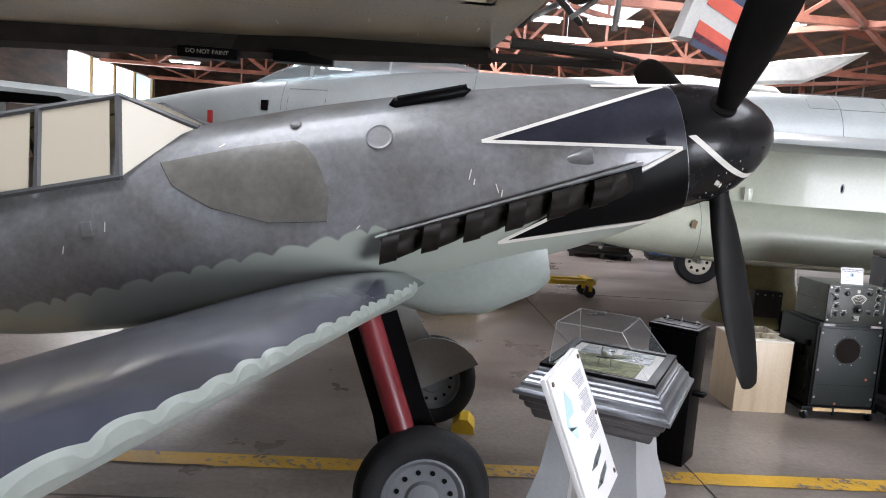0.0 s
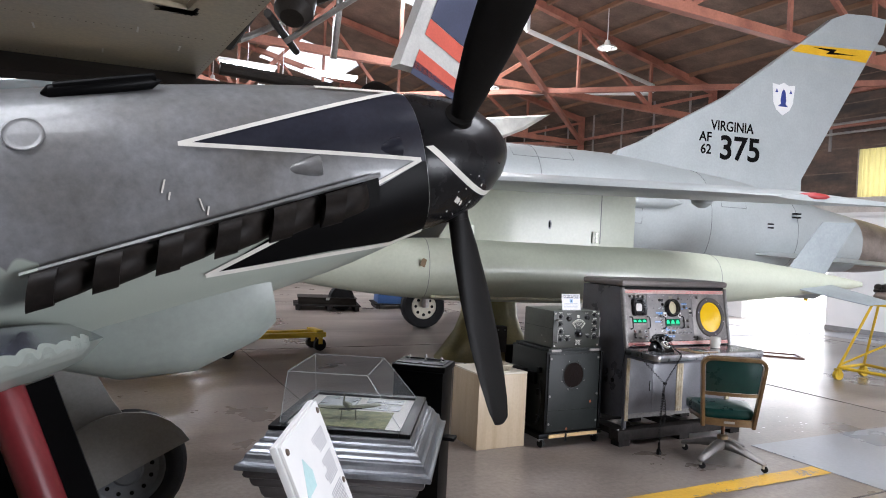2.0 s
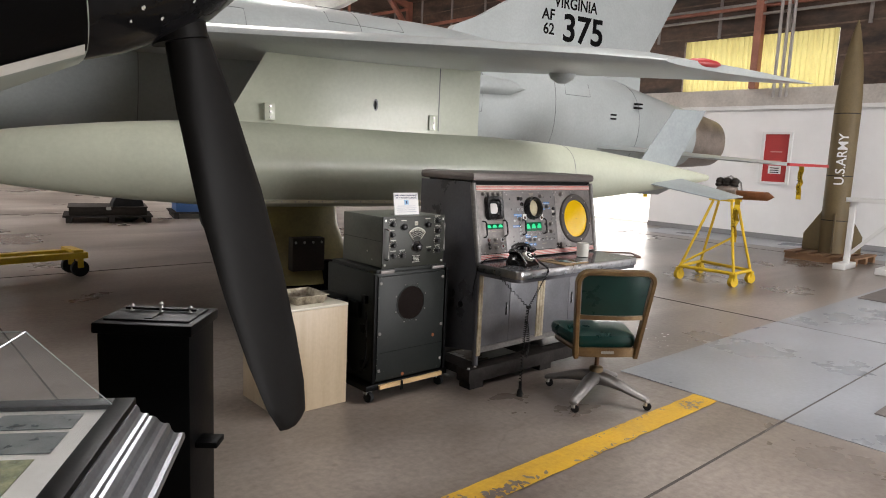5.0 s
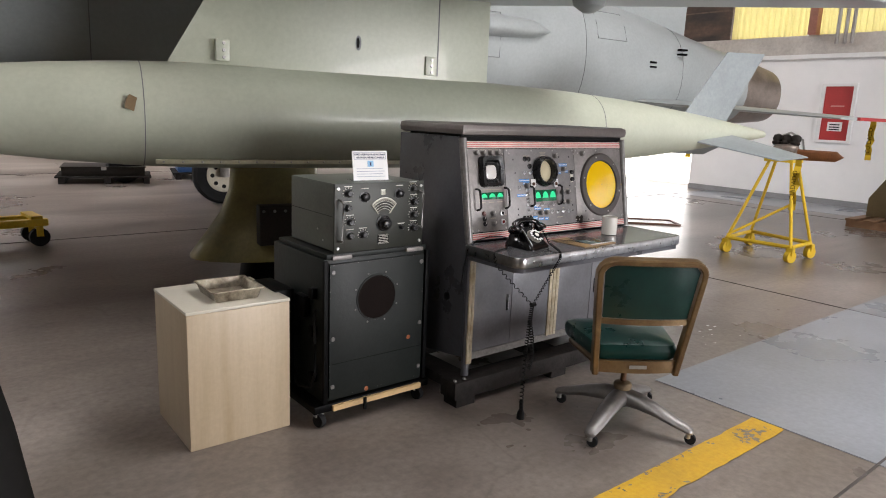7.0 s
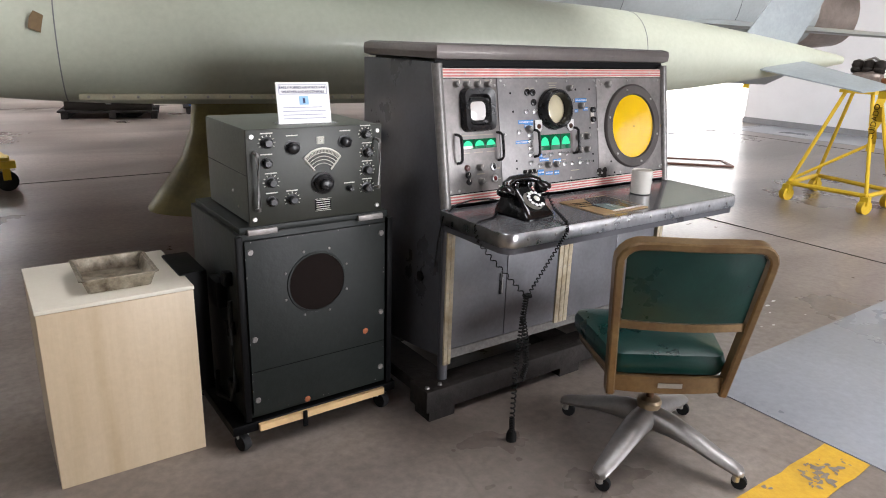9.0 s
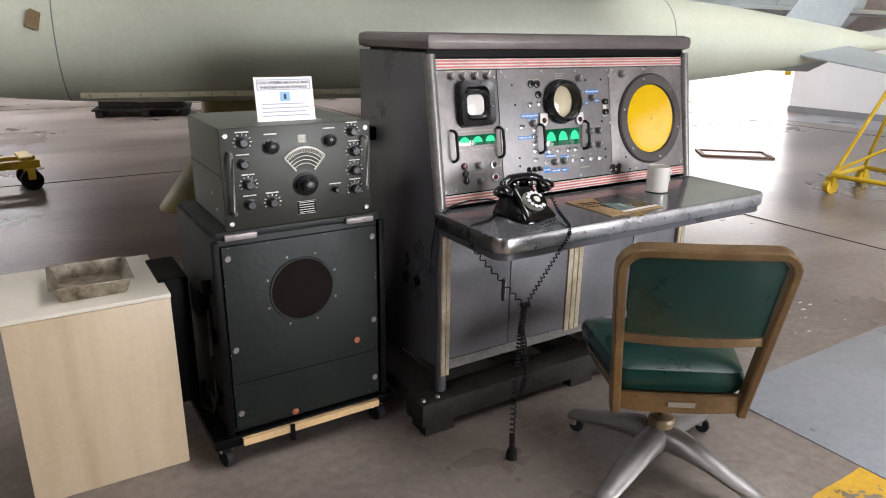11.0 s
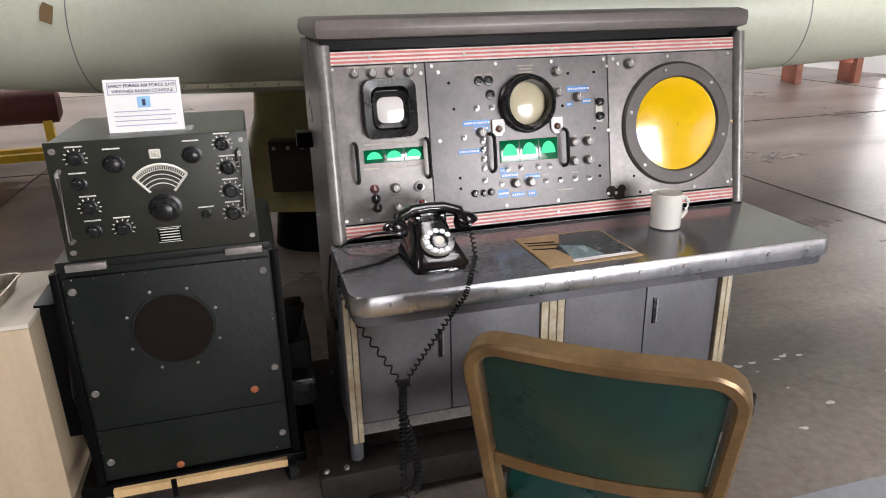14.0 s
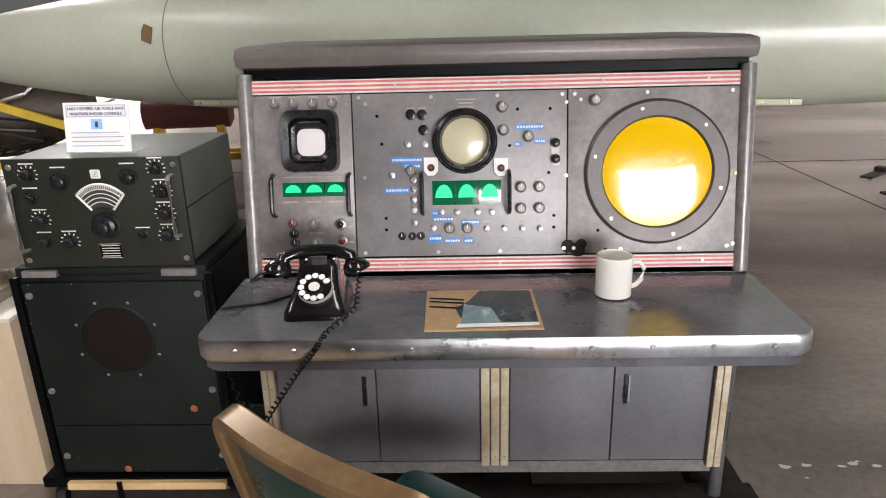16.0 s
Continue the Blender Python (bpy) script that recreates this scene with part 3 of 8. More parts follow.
for x in (3.29, 2.99):
    prism(bm, [(ex + eq * (x + 0.03 - 3.14), ez + 0.1), (ex + eq * (x - 0.03 - 3.14), ez + 0.1), (ex + eq * (x - 3.14), ez + 0.17)], lambda a, b, c: (a, 0.084 + c, b), 0.003)
part("emblem", bm, mat("navy", (0.03, 0.05, 0.25), 0.4), badge)
# stabilators at the height of the tail, seen edge on
for s in (1, -1):
    bm = B()
    loft(bm, [foil(4.1, 2.1, 0.1, lambda u, h: (u, s * 0.5, 1.72 + h)), foil(2.55, 1.35, 0.05, lambda u, h: (u, s * 2.6, 1.58 + h))])
    part("stabilator", bm, JETGREY, jet, "thin pale tailplane")
part("stabilator_tip", boxed(1.2, 2.2, 2.6, 2.64, 1.56, 1.6), REDPAINT, jet, "red tailplane tip")
bm = B()
prism(bm, [(3.6, 0.95), (2.3, 1.0), (2.2, 1.55), (3.8, 1.6)], lambda a, b, c: (a, c, b), 0.08)
part("ventral_fin", bm, JETGREY, jet)
# canopy
CANOPY = glass("canopy_glass", (0.7, 0.76, 0.78), 0.03, 0.55, (0.45, 0.5, 0.52))
bm = B()
loft(bm, [oval(*r, n=20, e=2) for r in ((13.0, 3.15, 0.3, 0.2, 0.1), (13.6, 3.15, 0.38, 0.36, 0.1), (14.6, 3.12, 0.4, 0.44, 0.1), (15.5, 3.05, 0.38, 0.42, 0.1), (16.3, 2.95, 0.27, 0.14, 0.1), (16.6, 2.85, 0.1, 0.1, 0.1))])
part("canopy", bm, CANOPY, jet, "clear cockpit canopy")
for u, w, h in ((13.05, 0.31, 0.27), (14.3, 0.39, 0.5), (15.5, 0.39, 0.44)):
    pts = [(u, w * math.cos(a), 3.04 + h * math.sin(a)) for a in [math.pi * i / 14 for i in range(15)]]
    part("canopy_frame", tubed(pts, 0.03, 6), JETGREY, jet)
part("seat", boxed(14.4, 14.65, -0.2, 0.2, 2.7, 3.4, bevel=0.04), BLACK, jet)
part("hatch", boxed(16.1, 16.2, 0.55, 0.6, 2.5, 2.65), BLACK, jet)
part("cover_tag", boxed(17.0, 17.06, 0.5, 0.56, 2.2, 2.45), REDPAINT, jet, "red cover tag")
# panel lines on the body
for u in (3.2, 5.0, 8.0, 10.5, 13.0, 15.9):
    r = interp(u, body_rows)
    pts = [(u, y * 1.002, r[0] + (z - r[0]) * 1.002) for _, y, z in oval(u, *r)]
    part("panel_line", tubed(pts + pts[:1], 0.004, 4), mat("panel_line_grey", (0.2, 0.21, 0.21), 0.5) if u == 3.2 else bpy.data.materials["panel_line_grey"], jet)
for u, z, w, h in ((4.3, 2.45, 0.5, 0.35), (6.3, 2.1, 0.7, 0.5), (9.4, 2.7, 0.9, 0.3), (11.6, 2.75, 0.7, 0.3), (15.2, 2.5, 0.6, 0.35), (7.4, 3.0, 1.0, 0.25)):
    pts = []
    for du, dz in ((0, 0), (w / 2, 0), (w, 0), (w, h / 2), (w, h), (w / 2, h), (0, h), (0, h / 2), (0, 0)):
        zc, hw, tp, bt = interp(u + du, body_rows)
        q = min(0.99, abs(z + dz - zc) / (tp if z + dz > zc else bt))
        pts.append((u + du, hw * (1 - q ** 2.2) ** (1 / 2.2) + 0.001, z + dz))
    part("access_panel", tubed(pts, 0.004, 4), bpy.data.materials["panel_line_grey"], jet)
part("side_blister", lathed([(0, 0.01), (0.25, 0.1), (0.9, 0.13), (1.3, 0.05), (1.45, 0.01)], (5.6, 0.8, 2.45), (1, 0, 0)), JETGREY, jet, "long streamlined blister")
for u, z in ((3.2, 2.35), (3.75, 2.15)):
    bm = B()
    for k in range(2):
        box(bm, u, u + 0.12, 0.66, 0.735, z + 0.06 * k, z + 0.06 * k + 0.025)
    part("vent_slots", bm, BLACK, jet)
# undercarriage
DISC = mat("cream_wheel", (0.55, 0.5, 0.4), 0.5, 0.2)


def jet_wheel(u, v, r, w):
    wh = part("wheel", lathed([(-w / 2, r * 0.6), (-w / 2, r * 0.9), (-w * 0.3, r), (w * 0.3, r), (w / 2, r * 0.9), (w / 2, r * 0.6), (w * 0.3, r * 0.55)], (u, v, r), (0, 1, 0), 28), RUBBER, jet, "black tyre on a cream wheel")
    rim = part("rim", lathed([(-w * 0.42, r * 0.58), (-w * 0.42, r * 0.5), (-w * 0.25, r * 0.2), (w * 0.25, r * 0.2), (w * 0.42, r * 0.5), (w * 0.42, r * 0.58)], (u, v, r), (0, 1, 0), 24), DISC, wh)
    for k in range(8):
        a = k * math.pi / 4
        part("rim_hole", rodded((u + r * 0.38 * math.cos(a), v - w * 0.43, r + r * 0.38 * math.sin(a)), (u + r * 0.38 * math.cos(a), v + w * 0.43, r + r * 0.38 * math.sin(a)), r * 0.075, seg=8), BLACK, wh)
    part("strut", rodded((u, v + (-0.22 if v > 0 else 0.22), r), (u + 0.1, v * 0.8, 2.3), 0.07), STEEL, jet)


jet_wheel(8.8, -2.65, 0.42, 0.26)
jet_wheel(15.0, 0.0, 0.3, 0.2)
# pylon and drop tank under the port wing
bm = B()
rings = []
for z, a, b in ((1.66, 10.13, 7.70), (2.0, 9.93, 7.70), (2.45, 9.67, 7.70)):
    rings.append([(a, 2.77, z), (a - 0.2, 2.83, z), (a - 0.7, 2.87, z), (b + 0.5, 2.87, z), (b, 2.82, z), (b, 2.72, z), (b + 0.5, 2.67, z), (a - 0.7, 2.67, z), (a - 0.2, 2.71, z)])
loft(bm, rings)
py = part("pylon", bm, JETLIGHT, jet, "pale green-grey wing pylon")
bm = B()
prism(bm, [(8.828 + 0.022 * math.cos(radians(15 * k)), 1.913 + 0.052 * math.sin(radians(15 * k))) for k in range(24)], lambda a, b, c: (a, 2.868 + c, b), 0.005)
part("access_slot", bm, bpy.data.materials["panel_line_grey"], py)
bm = B()
prism(bm, [(8.832 + 0.011 * math.cos(radians(15 * k)), 1.913 + 0.037 * math.sin(radians(15 * k))) for k in range(24)], lambda a, b, c: (a, 2.8735 + c, b), 0.003)
part("slot_opening", bm, BLACK, py)
part("pylon_seam", boxed(8.176, 8.184, 2.868, 2.872, 1.72, 2.4), bpy.data.materials["panel_line_grey"], py)
for u in (9.77, 8.24):
    part("bracket", boxed(u - 0.04, u + 0.05, 2.86, 2.89, 1.72, 1.86, bevel=0.01), JETLIGHT, py)
    for k in range(3):
        part("bolt", lathed([(0, 0.012), (0.008, 0.01)], (u, 2.89, 1.745 + 0.045 * k), (0, 1, 0), 8), STEEL, py)
TANK = [(4.15, 0.035), (4.6, 0.1), (5.2, 0.175), (6.0, 0.26), (6.8, 0.315), (7.5, 0.34), (8.5, 0.35), (9.8, 0.35), (10.3, 0.335), (10.9, 0.285), (11.5, 0.21), (12.1, 0.1), (12.4, 0.03)]
tank_rows = smooth_table(TANK, 0.2)
bm = B()
lathe(bm, [(u, r) for u, r in tank_rows], (0, 2.77, 1.36), (1, 0, 0), 40)
tk = part("drop_tank", bm, JETLIGHT, jet, "pale green-grey drop tank with tail fins")
for u in (6.62, 10.28):
    r = interp(u, tank_rows)[0]
    part("tank_seam", lathed([(u - 0.003, r + 0.0015), (u + 0.003, r + 0.0015)], (0, 2.77, 1.36), (1, 0, 0), 40), bpy.data.materials["panel_line_grey"], tk)
part("rub_strip", boxed(7.2, 10.22, 2.96, 3.0, 1.055, 1.085, bevel=0.006), mat("cream_strip", (0.6, 0.58, 0.42), 0.5), tk, "riveted cream strip")
for i in range(26):
    part("rivet", lathed([(0, 0.008), (0.006, 0.005)], (7.25 + 0.117 * i, 3.0, 1.07), (0, 1, 0), 6), STEEL, tk)
bm = B()
prism(bm, [(10.34, 0.0), (10.39, 0.02), (10.38, 0.07), (10.36, 0.1), (10.32, 0.08)], lambda a, b, c: (a, 3.115 + c, 1.38 + b), 0.006)
part("paint_chip", bm, mat("brown_chip", (0.2, 0.13, 0.06), 0.6), tk)
FINGREY = mat("tank_fin_grey", (0.34, 0.38, 0.39), 0.45, 0, 0.2, 2, 30, 0.02)
# tank fins: one up, two canted down, one level
part("tank_fin", (lambda bm: (slab(bm, [(5.38, 1.52), (4.85, 2.16), (4.29, 2.18), (4.76, 1.48)], 0.035, lambda a, b, c: (a, 2.77 + c, b)), bm)[1])(B()), FINGREY, tk)
part("tank_fin", (lambda bm: (slab(bm, [(5.42, 0.05), (4.86, 0.74), (4.44, 0.74), (4.76, 0.05)], 0.035, lambda a, b, c: (a, 2.77 + b, 1.37 - 0.3 * b + c - 0.08 * (a - 4.7))), bm)[1])(B()), FINGREY, tk)
part("tank_fin", (lambda bm: (slab(bm, [(5.3, 0.05), (4.75, 0.75), (4.1, 0.8), (4.4, 0.05)], 0.035, lambda a, b, c: (a, 2.77 - b, 1.36 - 0.33 * b + c)), bm)[1])(B()), FINGREY, tk)


# ---------- the propeller fighter ----------
PROP = pose(1.507, 3.785, 2.031, 0, -12.9, -4.8)
WW = thing("propeller_fighter", "dark mottled grey propeller fighter with pale underside and black spinner", "aircraft", PROP)


def camouflage(name):
    """Mottled dark grey above a scalloped edge, pale green grey below, split by the height along the body."""
    m = mat(name, (0.205, 0.212, 0.222), 0.36, 0, 0.5, 1.9, 25, 0.08, second=(0.118, 0.114, 0.104), coat=0.25)
    t = m.node_tree
    b = t.nodes["Principled BSDF"]
    top = b.inputs["Base Color"].links[0].from_socket
    tc = t.nodes.new("ShaderNodeTexCoord")
    sp = t.nodes.new("ShaderNodeSeparateXYZ")
    t.links.new(tc.outputs["Object"], sp.inputs[0])

    def calc(op, a, b_=None, clamp=False):
        n = t.nodes.new("ShaderNodeMath")
        n.operation, n.use_clamp = op, clamp
        for i, v in enumerate((a, b_)):
            if v is None:
                continue
            if isinstance(v, (int, float)):
                n.inputs[i].default_value = v
            else:
                t.links.new(v, n.inputs[i])
        return n.outputs[0]

    ahead = calc('GREATER_THAN', sp.outputs["X"], -1.6)
    rear = calc('ADD', calc('MULTIPLY', sp.outputs["X"], 0.0724), -0.075)
    front = calc('ADD', calc('MULTIPLY', sp.outputs["X"], 0.11), -0.13)
    wob = t.nodes.new("ShaderNodeTexNoise")
    wob.inputs["Scale"].default_value = 2.2
    t.links.new(tc.outputs["Object"], wob.inputs["Vector"])
    edge = calc('ADD', calc('MULTIPLY', ahead, front), calc('MULTIPLY', calc('SUBTRACT', 1.0, ahead), rear))
    scallop = calc('MULTIPLY', calc('ABSOLUTE', calc('SINE', calc('ADD', calc('MULTIPLY', sp.outputs["X"], 19.0), calc('MULTIPLY', wob.outputs["Fac"], 9.0)))), 0.035)
    h = calc('SUBTRACT', calc('SUBTRACT', sp.outputs["Z"], edge), scallop)
    f = calc('MULTIPLY', calc('ADD', h, 0.004), 90.0, True)
    mx = t.nodes.new("ShaderNodeMix")
    mx.data_type = 'RGBA'
    mx.inputs["A"].default_value = (0.33, 0.365, 0.315, 1)
    t.links.new(top, mx.inputs["B"])
    t.links.new(f, mx.inputs["Factor"])
    t.links.new(mx.outputs["Result"], b.inputs["Base Color"])
    return m


CAMO = camouflage("mottled_camouflage")
PALE = mat("pale_underside", (0.29, 0.325, 0.295), 0.4, 0, 0.15, 2, 30, 0.03)
BODY = smooth_table([(-7.4, 0.35, 0.03, 0.05, 0.05), (-6.5, 0.25, 0.14, 0.2, 0.2), (-5.0, 0.1, 0.32, 0.38, 0.42), (-3.7, 0.03, 0.43, 0.47, 0.56), (-2.65, 0, 0.47, 0.53, 0.6), (-1.95, 0, 0.46, 0.535, 0.59),
                     (-1.3, 0, 0.465, 0.51, 0.56), (-0.8, 0, 0.452, 0.465, 0.51), (-0.4, 0, 0.428, 0.425, 0.455), (-0.15, 0, 0.4, 0.38, 0.395), (0.0, 0, 0.366, 0.355, 0.36)], 0.12)
bm = B()
loft(bm, [oval(*r, n=48, e=2.4) for r in BODY])
part("fuselage", bm, CAMO, WW)


def skin(x, z, off=0.004):
    """The starboard skin of the nose at station x and height z."""
    zc, hw, top, bot = interp(x, BODY)
    q = min(0.999, abs(z - zc) / (top if z > zc else bot))
    return Vector((x, -(hw + off) * (1 - q ** 2.4) ** (1 / 2.4) - off * 0.3, z + off * q * (1 if z > zc else -1)))


def decal(name, poly, material, off=0.004, step=0.035, label=""):
    """A painted shape that follows the skin."""
    bm = B()
    f = bm.faces.new([bm.verts.new((x, 0, z)) for x, z in poly])
    xs, zs = [p[0] for p in poly], [p[1] for p in poly]
    for k in range(1, int((max(xs) - min(xs)) / step) + 1):
        g = bm.verts[:] + bm.edges[:] + bm.faces[:]
        bmesh.ops.bisect_plane(bm, geom=g, plane_co=(min(xs) + k * step, 0, 0), plane_no=(1, 0, 0))
    for k in range(1, int((max(zs) - min(zs)) / step) + 1):
        g = bm.verts[:] + bm.edges[:] + bm.faces[:]
        bmesh.ops.bisect_plane(bm, geom=g, plane_co=(0, 0, min(zs) + k * step), plane_no=(0, 0, 1))
    for v in bm.verts:
        v.co = skin(v.co.x, v.co.z, off)
    return part(name, bm, material, WW, label)


def stripe(pts, w, off=0.007):
    for (xa, za), (xb, zb) in zip(pts, pts[1:]):
        d = Vector((xb - xa, zb - za)).normalized()
        nx, nz = -d.y * w / 2, d.x * w / 2
        decal("white_line", [(xa + nx, za + nz), (xb + nx, zb + nz), (xb - nx, zb - nz), (xa - nx, za - nz)], WHITEMARK, off)


AL, AR, AT = (-1.05, 0.181), (-0.03, -0.008), (-0.045, 0.325)
EX0, EX1 = (-0.3, -0.14), (-1.607, -0.28)
decal("blue_black_flash", [AL, AT, (-0.004, 0.3), (-0.004, -0.02)], BLUEBLACK, label="blue-black flash on the cowling")
decal("black_cowl_panel", [(-0.004, -0.01), (-0.004, -0.34), (-0.2, -0.36), (-0.5, -0.345), (-1.02, -0.342), (-0.75, -0.235), (-0.34, -0.13)], BLACK, label="black lower cowling")
stripe([(AT[0] - 0.38, 0.385), AT, AL, AR, (-0.34, -0.11)], 0.017)
stripe([(-0.72, -0.245), (-1.04, -0.346), (-0.5, -0.357), (-0.2, -0.368), (-0.01, -0.335)], 0.017)
# exhaust stubs in a dark trough
decal("exhaust_trough", [(-0.26, -0.055), (-0.26, -0.18), (-1.64, -0.325), (-1.64, -0.205)], mat("soot", (0.006, 0.006, 0.006), 0.7), 0.012)
HOT = mat("burnt_steel", (0.016, 0.013, 0.011), 0.5, 0.1, 0.6, 12)
for k in range(6):
    f = (k + 0.45) / 6
    x, z = EX0[0] + (EX1[0] - EX0[0]) * f, EX0[1] + (EX1[1] - EX0[1]) * f + 0.01
    p = skin(x, z)
    pts = [p + Vector(q) for q in ((0.10, 0.08, 0.01), (0.07, 0.0, 0.01), (0.02, -0.055, 0.0), (-0.06, -0.085, -0.012), (-0.15, -0.095, -0.026))]
    bm = B()
    rings = []
    for i, c in enumerate(pts):
        rr = 0.054 + 0.004 * i
        rings.append([c + Vector((0.3 * rr * math.sin(a) * (i / 4), rr * 0.72 * math.cos(a), rr * math.sin(a))) for a in [j * math.pi / 7 for j in range(14)]])
    loft(bm, rings, True, False)
    loft(bm, [rings[-1], [q + Vector((0.09, 0, 0.01)) for q in rings[-1]]], False, True)
    part("exhaust_stub", bm, HOT, WW)
bm = B()
tube(bm, [skin(-0.26 - 0.14 * i, -0.048 - 0.016 * i, 0.03) for i in range(11)], 0.012, 6)
part("exhaust_shroud", bm, CAMO, WW)
# blisters, filler cap, scoops
bm = B()
for x, z, l, r in ((-0.12, 0.06, 0.17, 0.045), (-0.505, 0.025, 0.16, 0.045)):
    p = skin(x, z)
    bm = B()
    lathe(bm, [(-l, 0.004), (-l * 0.7, r * 0.6), (-l * 0.2, r), (0, r), (0.004, r * 0.7)], p + Vector((0, 0.015, 0)), (1, 0, 0), 16)
    part("cowl_blister", bm, BLUEBLACK if z > 0.05 else CAMO, WW)
cp = skin(-1.565, 0.284, 0.006)
nrm = (skin(-1.545, 0.284) - skin(-1.585, 0.284)).cross(skin(-1.565, 0.304) - skin(-1.565, 0.264)).normalized()
nrm = nrm if nrm.y < 0 else -nrm
part("filler_cap", lathed([(0, 0.07), (0.005, 0.07), (0.007, 0.066), (0.005, 0.06), (0.0055, 0.05)], cp - nrm * 0.006, nrm, 24), CAMO, WW, "round filler cap")
p = skin(-1.3, 0.44)
part("gun_trough", lathed([(-0.2, 0.004), (-0.17, 0.03), (0.2, 0.03), (0.24, 0.004)], p + Vector((0, 0.0, 0.015)), (1, 0, 0.02), 14), BLACK, WW, "dark gun trough")
part("gun_barrel", rodded(p + Vector((-0.15, -0.012, 0.03)), p + Vector((0.22, -0.012, 0.034)), 0.018), BLACK, WW)
part("panel_stud", lathed([(0, 0.03), (0.012, 0.02), (0.014, 0.005)], skin(-2.0, 0.42), (0, -0.6, 0.8), 14), CAMO, WW)
part("step_hatch", (lambda q: boxed(q.x - 0.03, q.x + 0.03, q.y - 0.006, q.y + 0.02, q.z - 0.04, q.z + 0.04, bevel=0.004))(skin(-3.15, 0.05)), CAMO, WW)
# dark olive field on the flank, panel joints and scratches
OLIVEPATCH = mat("olive_camouflage", (0.15, 0.145, 0.128), 0.4, 0, 0.4, 2.6, 25, 0.08, second=(0.085, 0.081, 0.07), coat=0.2)
decal("olive_field", [(-2.0, 0.335), (-2.3, 0.345), (-2.72, 0.33), (-2.66, 0.2), (-2.48, 0.06), (-2.2, -0.06), (-1.9, -0.1), (-1.86, 0.05), (-1.9, 0.22), (-1.95, 0.3)], OLIVEPATCH, 0.003, label="dark olive camouflage field")
SEAM = mat("skin_joint", (0.05, 0.05, 0.048), 0.5)
for pts in (((-2.72, 0.33), (-2.66, 0.2), (-2.48, 0.06), (-2.2, -0.06), (-1.9, -0.1)),):
    for (xa, za), (xb, zb_) in zip(pts, pts[1:]):
        part("skin_seam", tubed([skin(xa + (xb - xa) * k / 8, za + (zb_ - za) * k / 8, 0.003) for k in range(9)], 0.0022, 4), SEAM, WW)
for x, z, dx, dz in ((-1.14, 0.0, 0.02, 0.05), (-1.12, -0.03, 0.01, 0.03), (-1.0, -0.09, -0.008, 0.05), (-0.99, -0.11, 0.012, 0.035), (-2.4, 0.36, 0.03, 0.012), (-1.75, -0.16, 0.02, 0.015), (-3.05, 0.02, 0.012, 0.05), (-3.3, -0.06, 0.015, 0.04)):
    decal("paint_scratch", [(x, z), (x + dx, z + dz), (x + dx - 0.006, z + dz + 0.002), (x - 0.006, z + 0.003)], WHITEMARK, 0.006)
# chin radiator
bm = B()
loft(bm, [oval(x, zc, w, 0.2, h, n=28, e=2.8) for x, zc, w, h in ((-0.775, -0.45, 0.27, 0.2), (-0.86, -0.45, 0.29, 0.26), (-1.15, -0.45, 0.3, 0.335), (-1.45, -0.45, 0.29, 0.3), (-1.75, -0.45, 0.24, 0.16), (-2.0, -0.45, 0.16, 0.02))])
part("chin_radiator", bm, PALE, WW, "pale radiator bath under the nose")
part("radiator_mouth", lathed([(0, 0.16), (0.01, 0.15)], (-0.78, 0, -0.5), (1, 0, 0), 24), BLACK, WW)
# spinner, with a white spiral and chips
SPIN = [(0.0, 0.352), (0.08, 0.348), (0.2, 0.325), (0.32, 0.288), (0.43, 0.222), (0.51, 0.155), (0.56, 0.09), (0.58, 0.03)]
spin = part("spinner", lathed([(-0.02, 0.352)] + SPIN, (0.015, 0, 0), (1, 0, 0), 48), mat("spinner_black", (0.012, 0.012, 0.013), 0.28, 0, 0.4, 3, 40, 0.05, coat=0.1), WW, "black spinner with a white spiral line")
part("ring_gap", lathed([(-0.006, 0.34), (-0.006, 0.359), (0.004, 0.359), (0.004, 0.34)], (0.0, 0, 0), (1, 0, 0), 48), mat("gap", (0.005, 0.005, 0.005), 0.6), WW)
bm = B()
prev = None
for i in range(25):
    f = i / 24
    a = radians(172 + 66 * f)
    x0 = 0.02 + 0.37 * f
    row = []
    for w in (-0.02, 0.02):
        r = interp(max(0.0, x0 + w), SPIN)[0] + 0.004
        row.append(bm.verts.new((0.015 + max(0.0, x0 + w), r * math.cos(a), r * math.sin(a))))
    if prev:
        bm.faces.new((prev[0], prev[1], row[1], row[0]))
    prev = row
part("spiral_line", bm, WHITEMARK, spin)
rng = random.Random(5)
for i in range(14):
    x0, a = rng.uniform(0.08, 0.34), radians(rng.uniform(200, 242))
    s = rng.uniform(0.002, 0.006)
    if i < 2:
        x0, a, s = 0.16 + 0.025 * i, radians(222 + 4 * i), 0.016 - 0.004 * i
    r = interp(x0, SPIN)[0] + 0.003
    bm = B()
    ring = []
    for k in range(10):
        q = s * rng.uniform(0.45, 1.2)
        dx, da = q * math.cos(k * 0.628), 1.7 * q * math.sin(k * 0.628) / r
        rr = interp(x0 + dx, SPIN)[0] + 0.003
        ring.append(bm.verts.new((0.015 + x0 + dx, rr * math.cos(a + da), rr * math.sin(a + da))))
    bm.faces.new(ring)
    part("paint_chip", bm, WHITEMARK, spin)
# blades
BLADE = mat("black_blade", (0.008, 0.0075, 0.007), 0.5, 0, 0.4, 3, 50, 0.05)


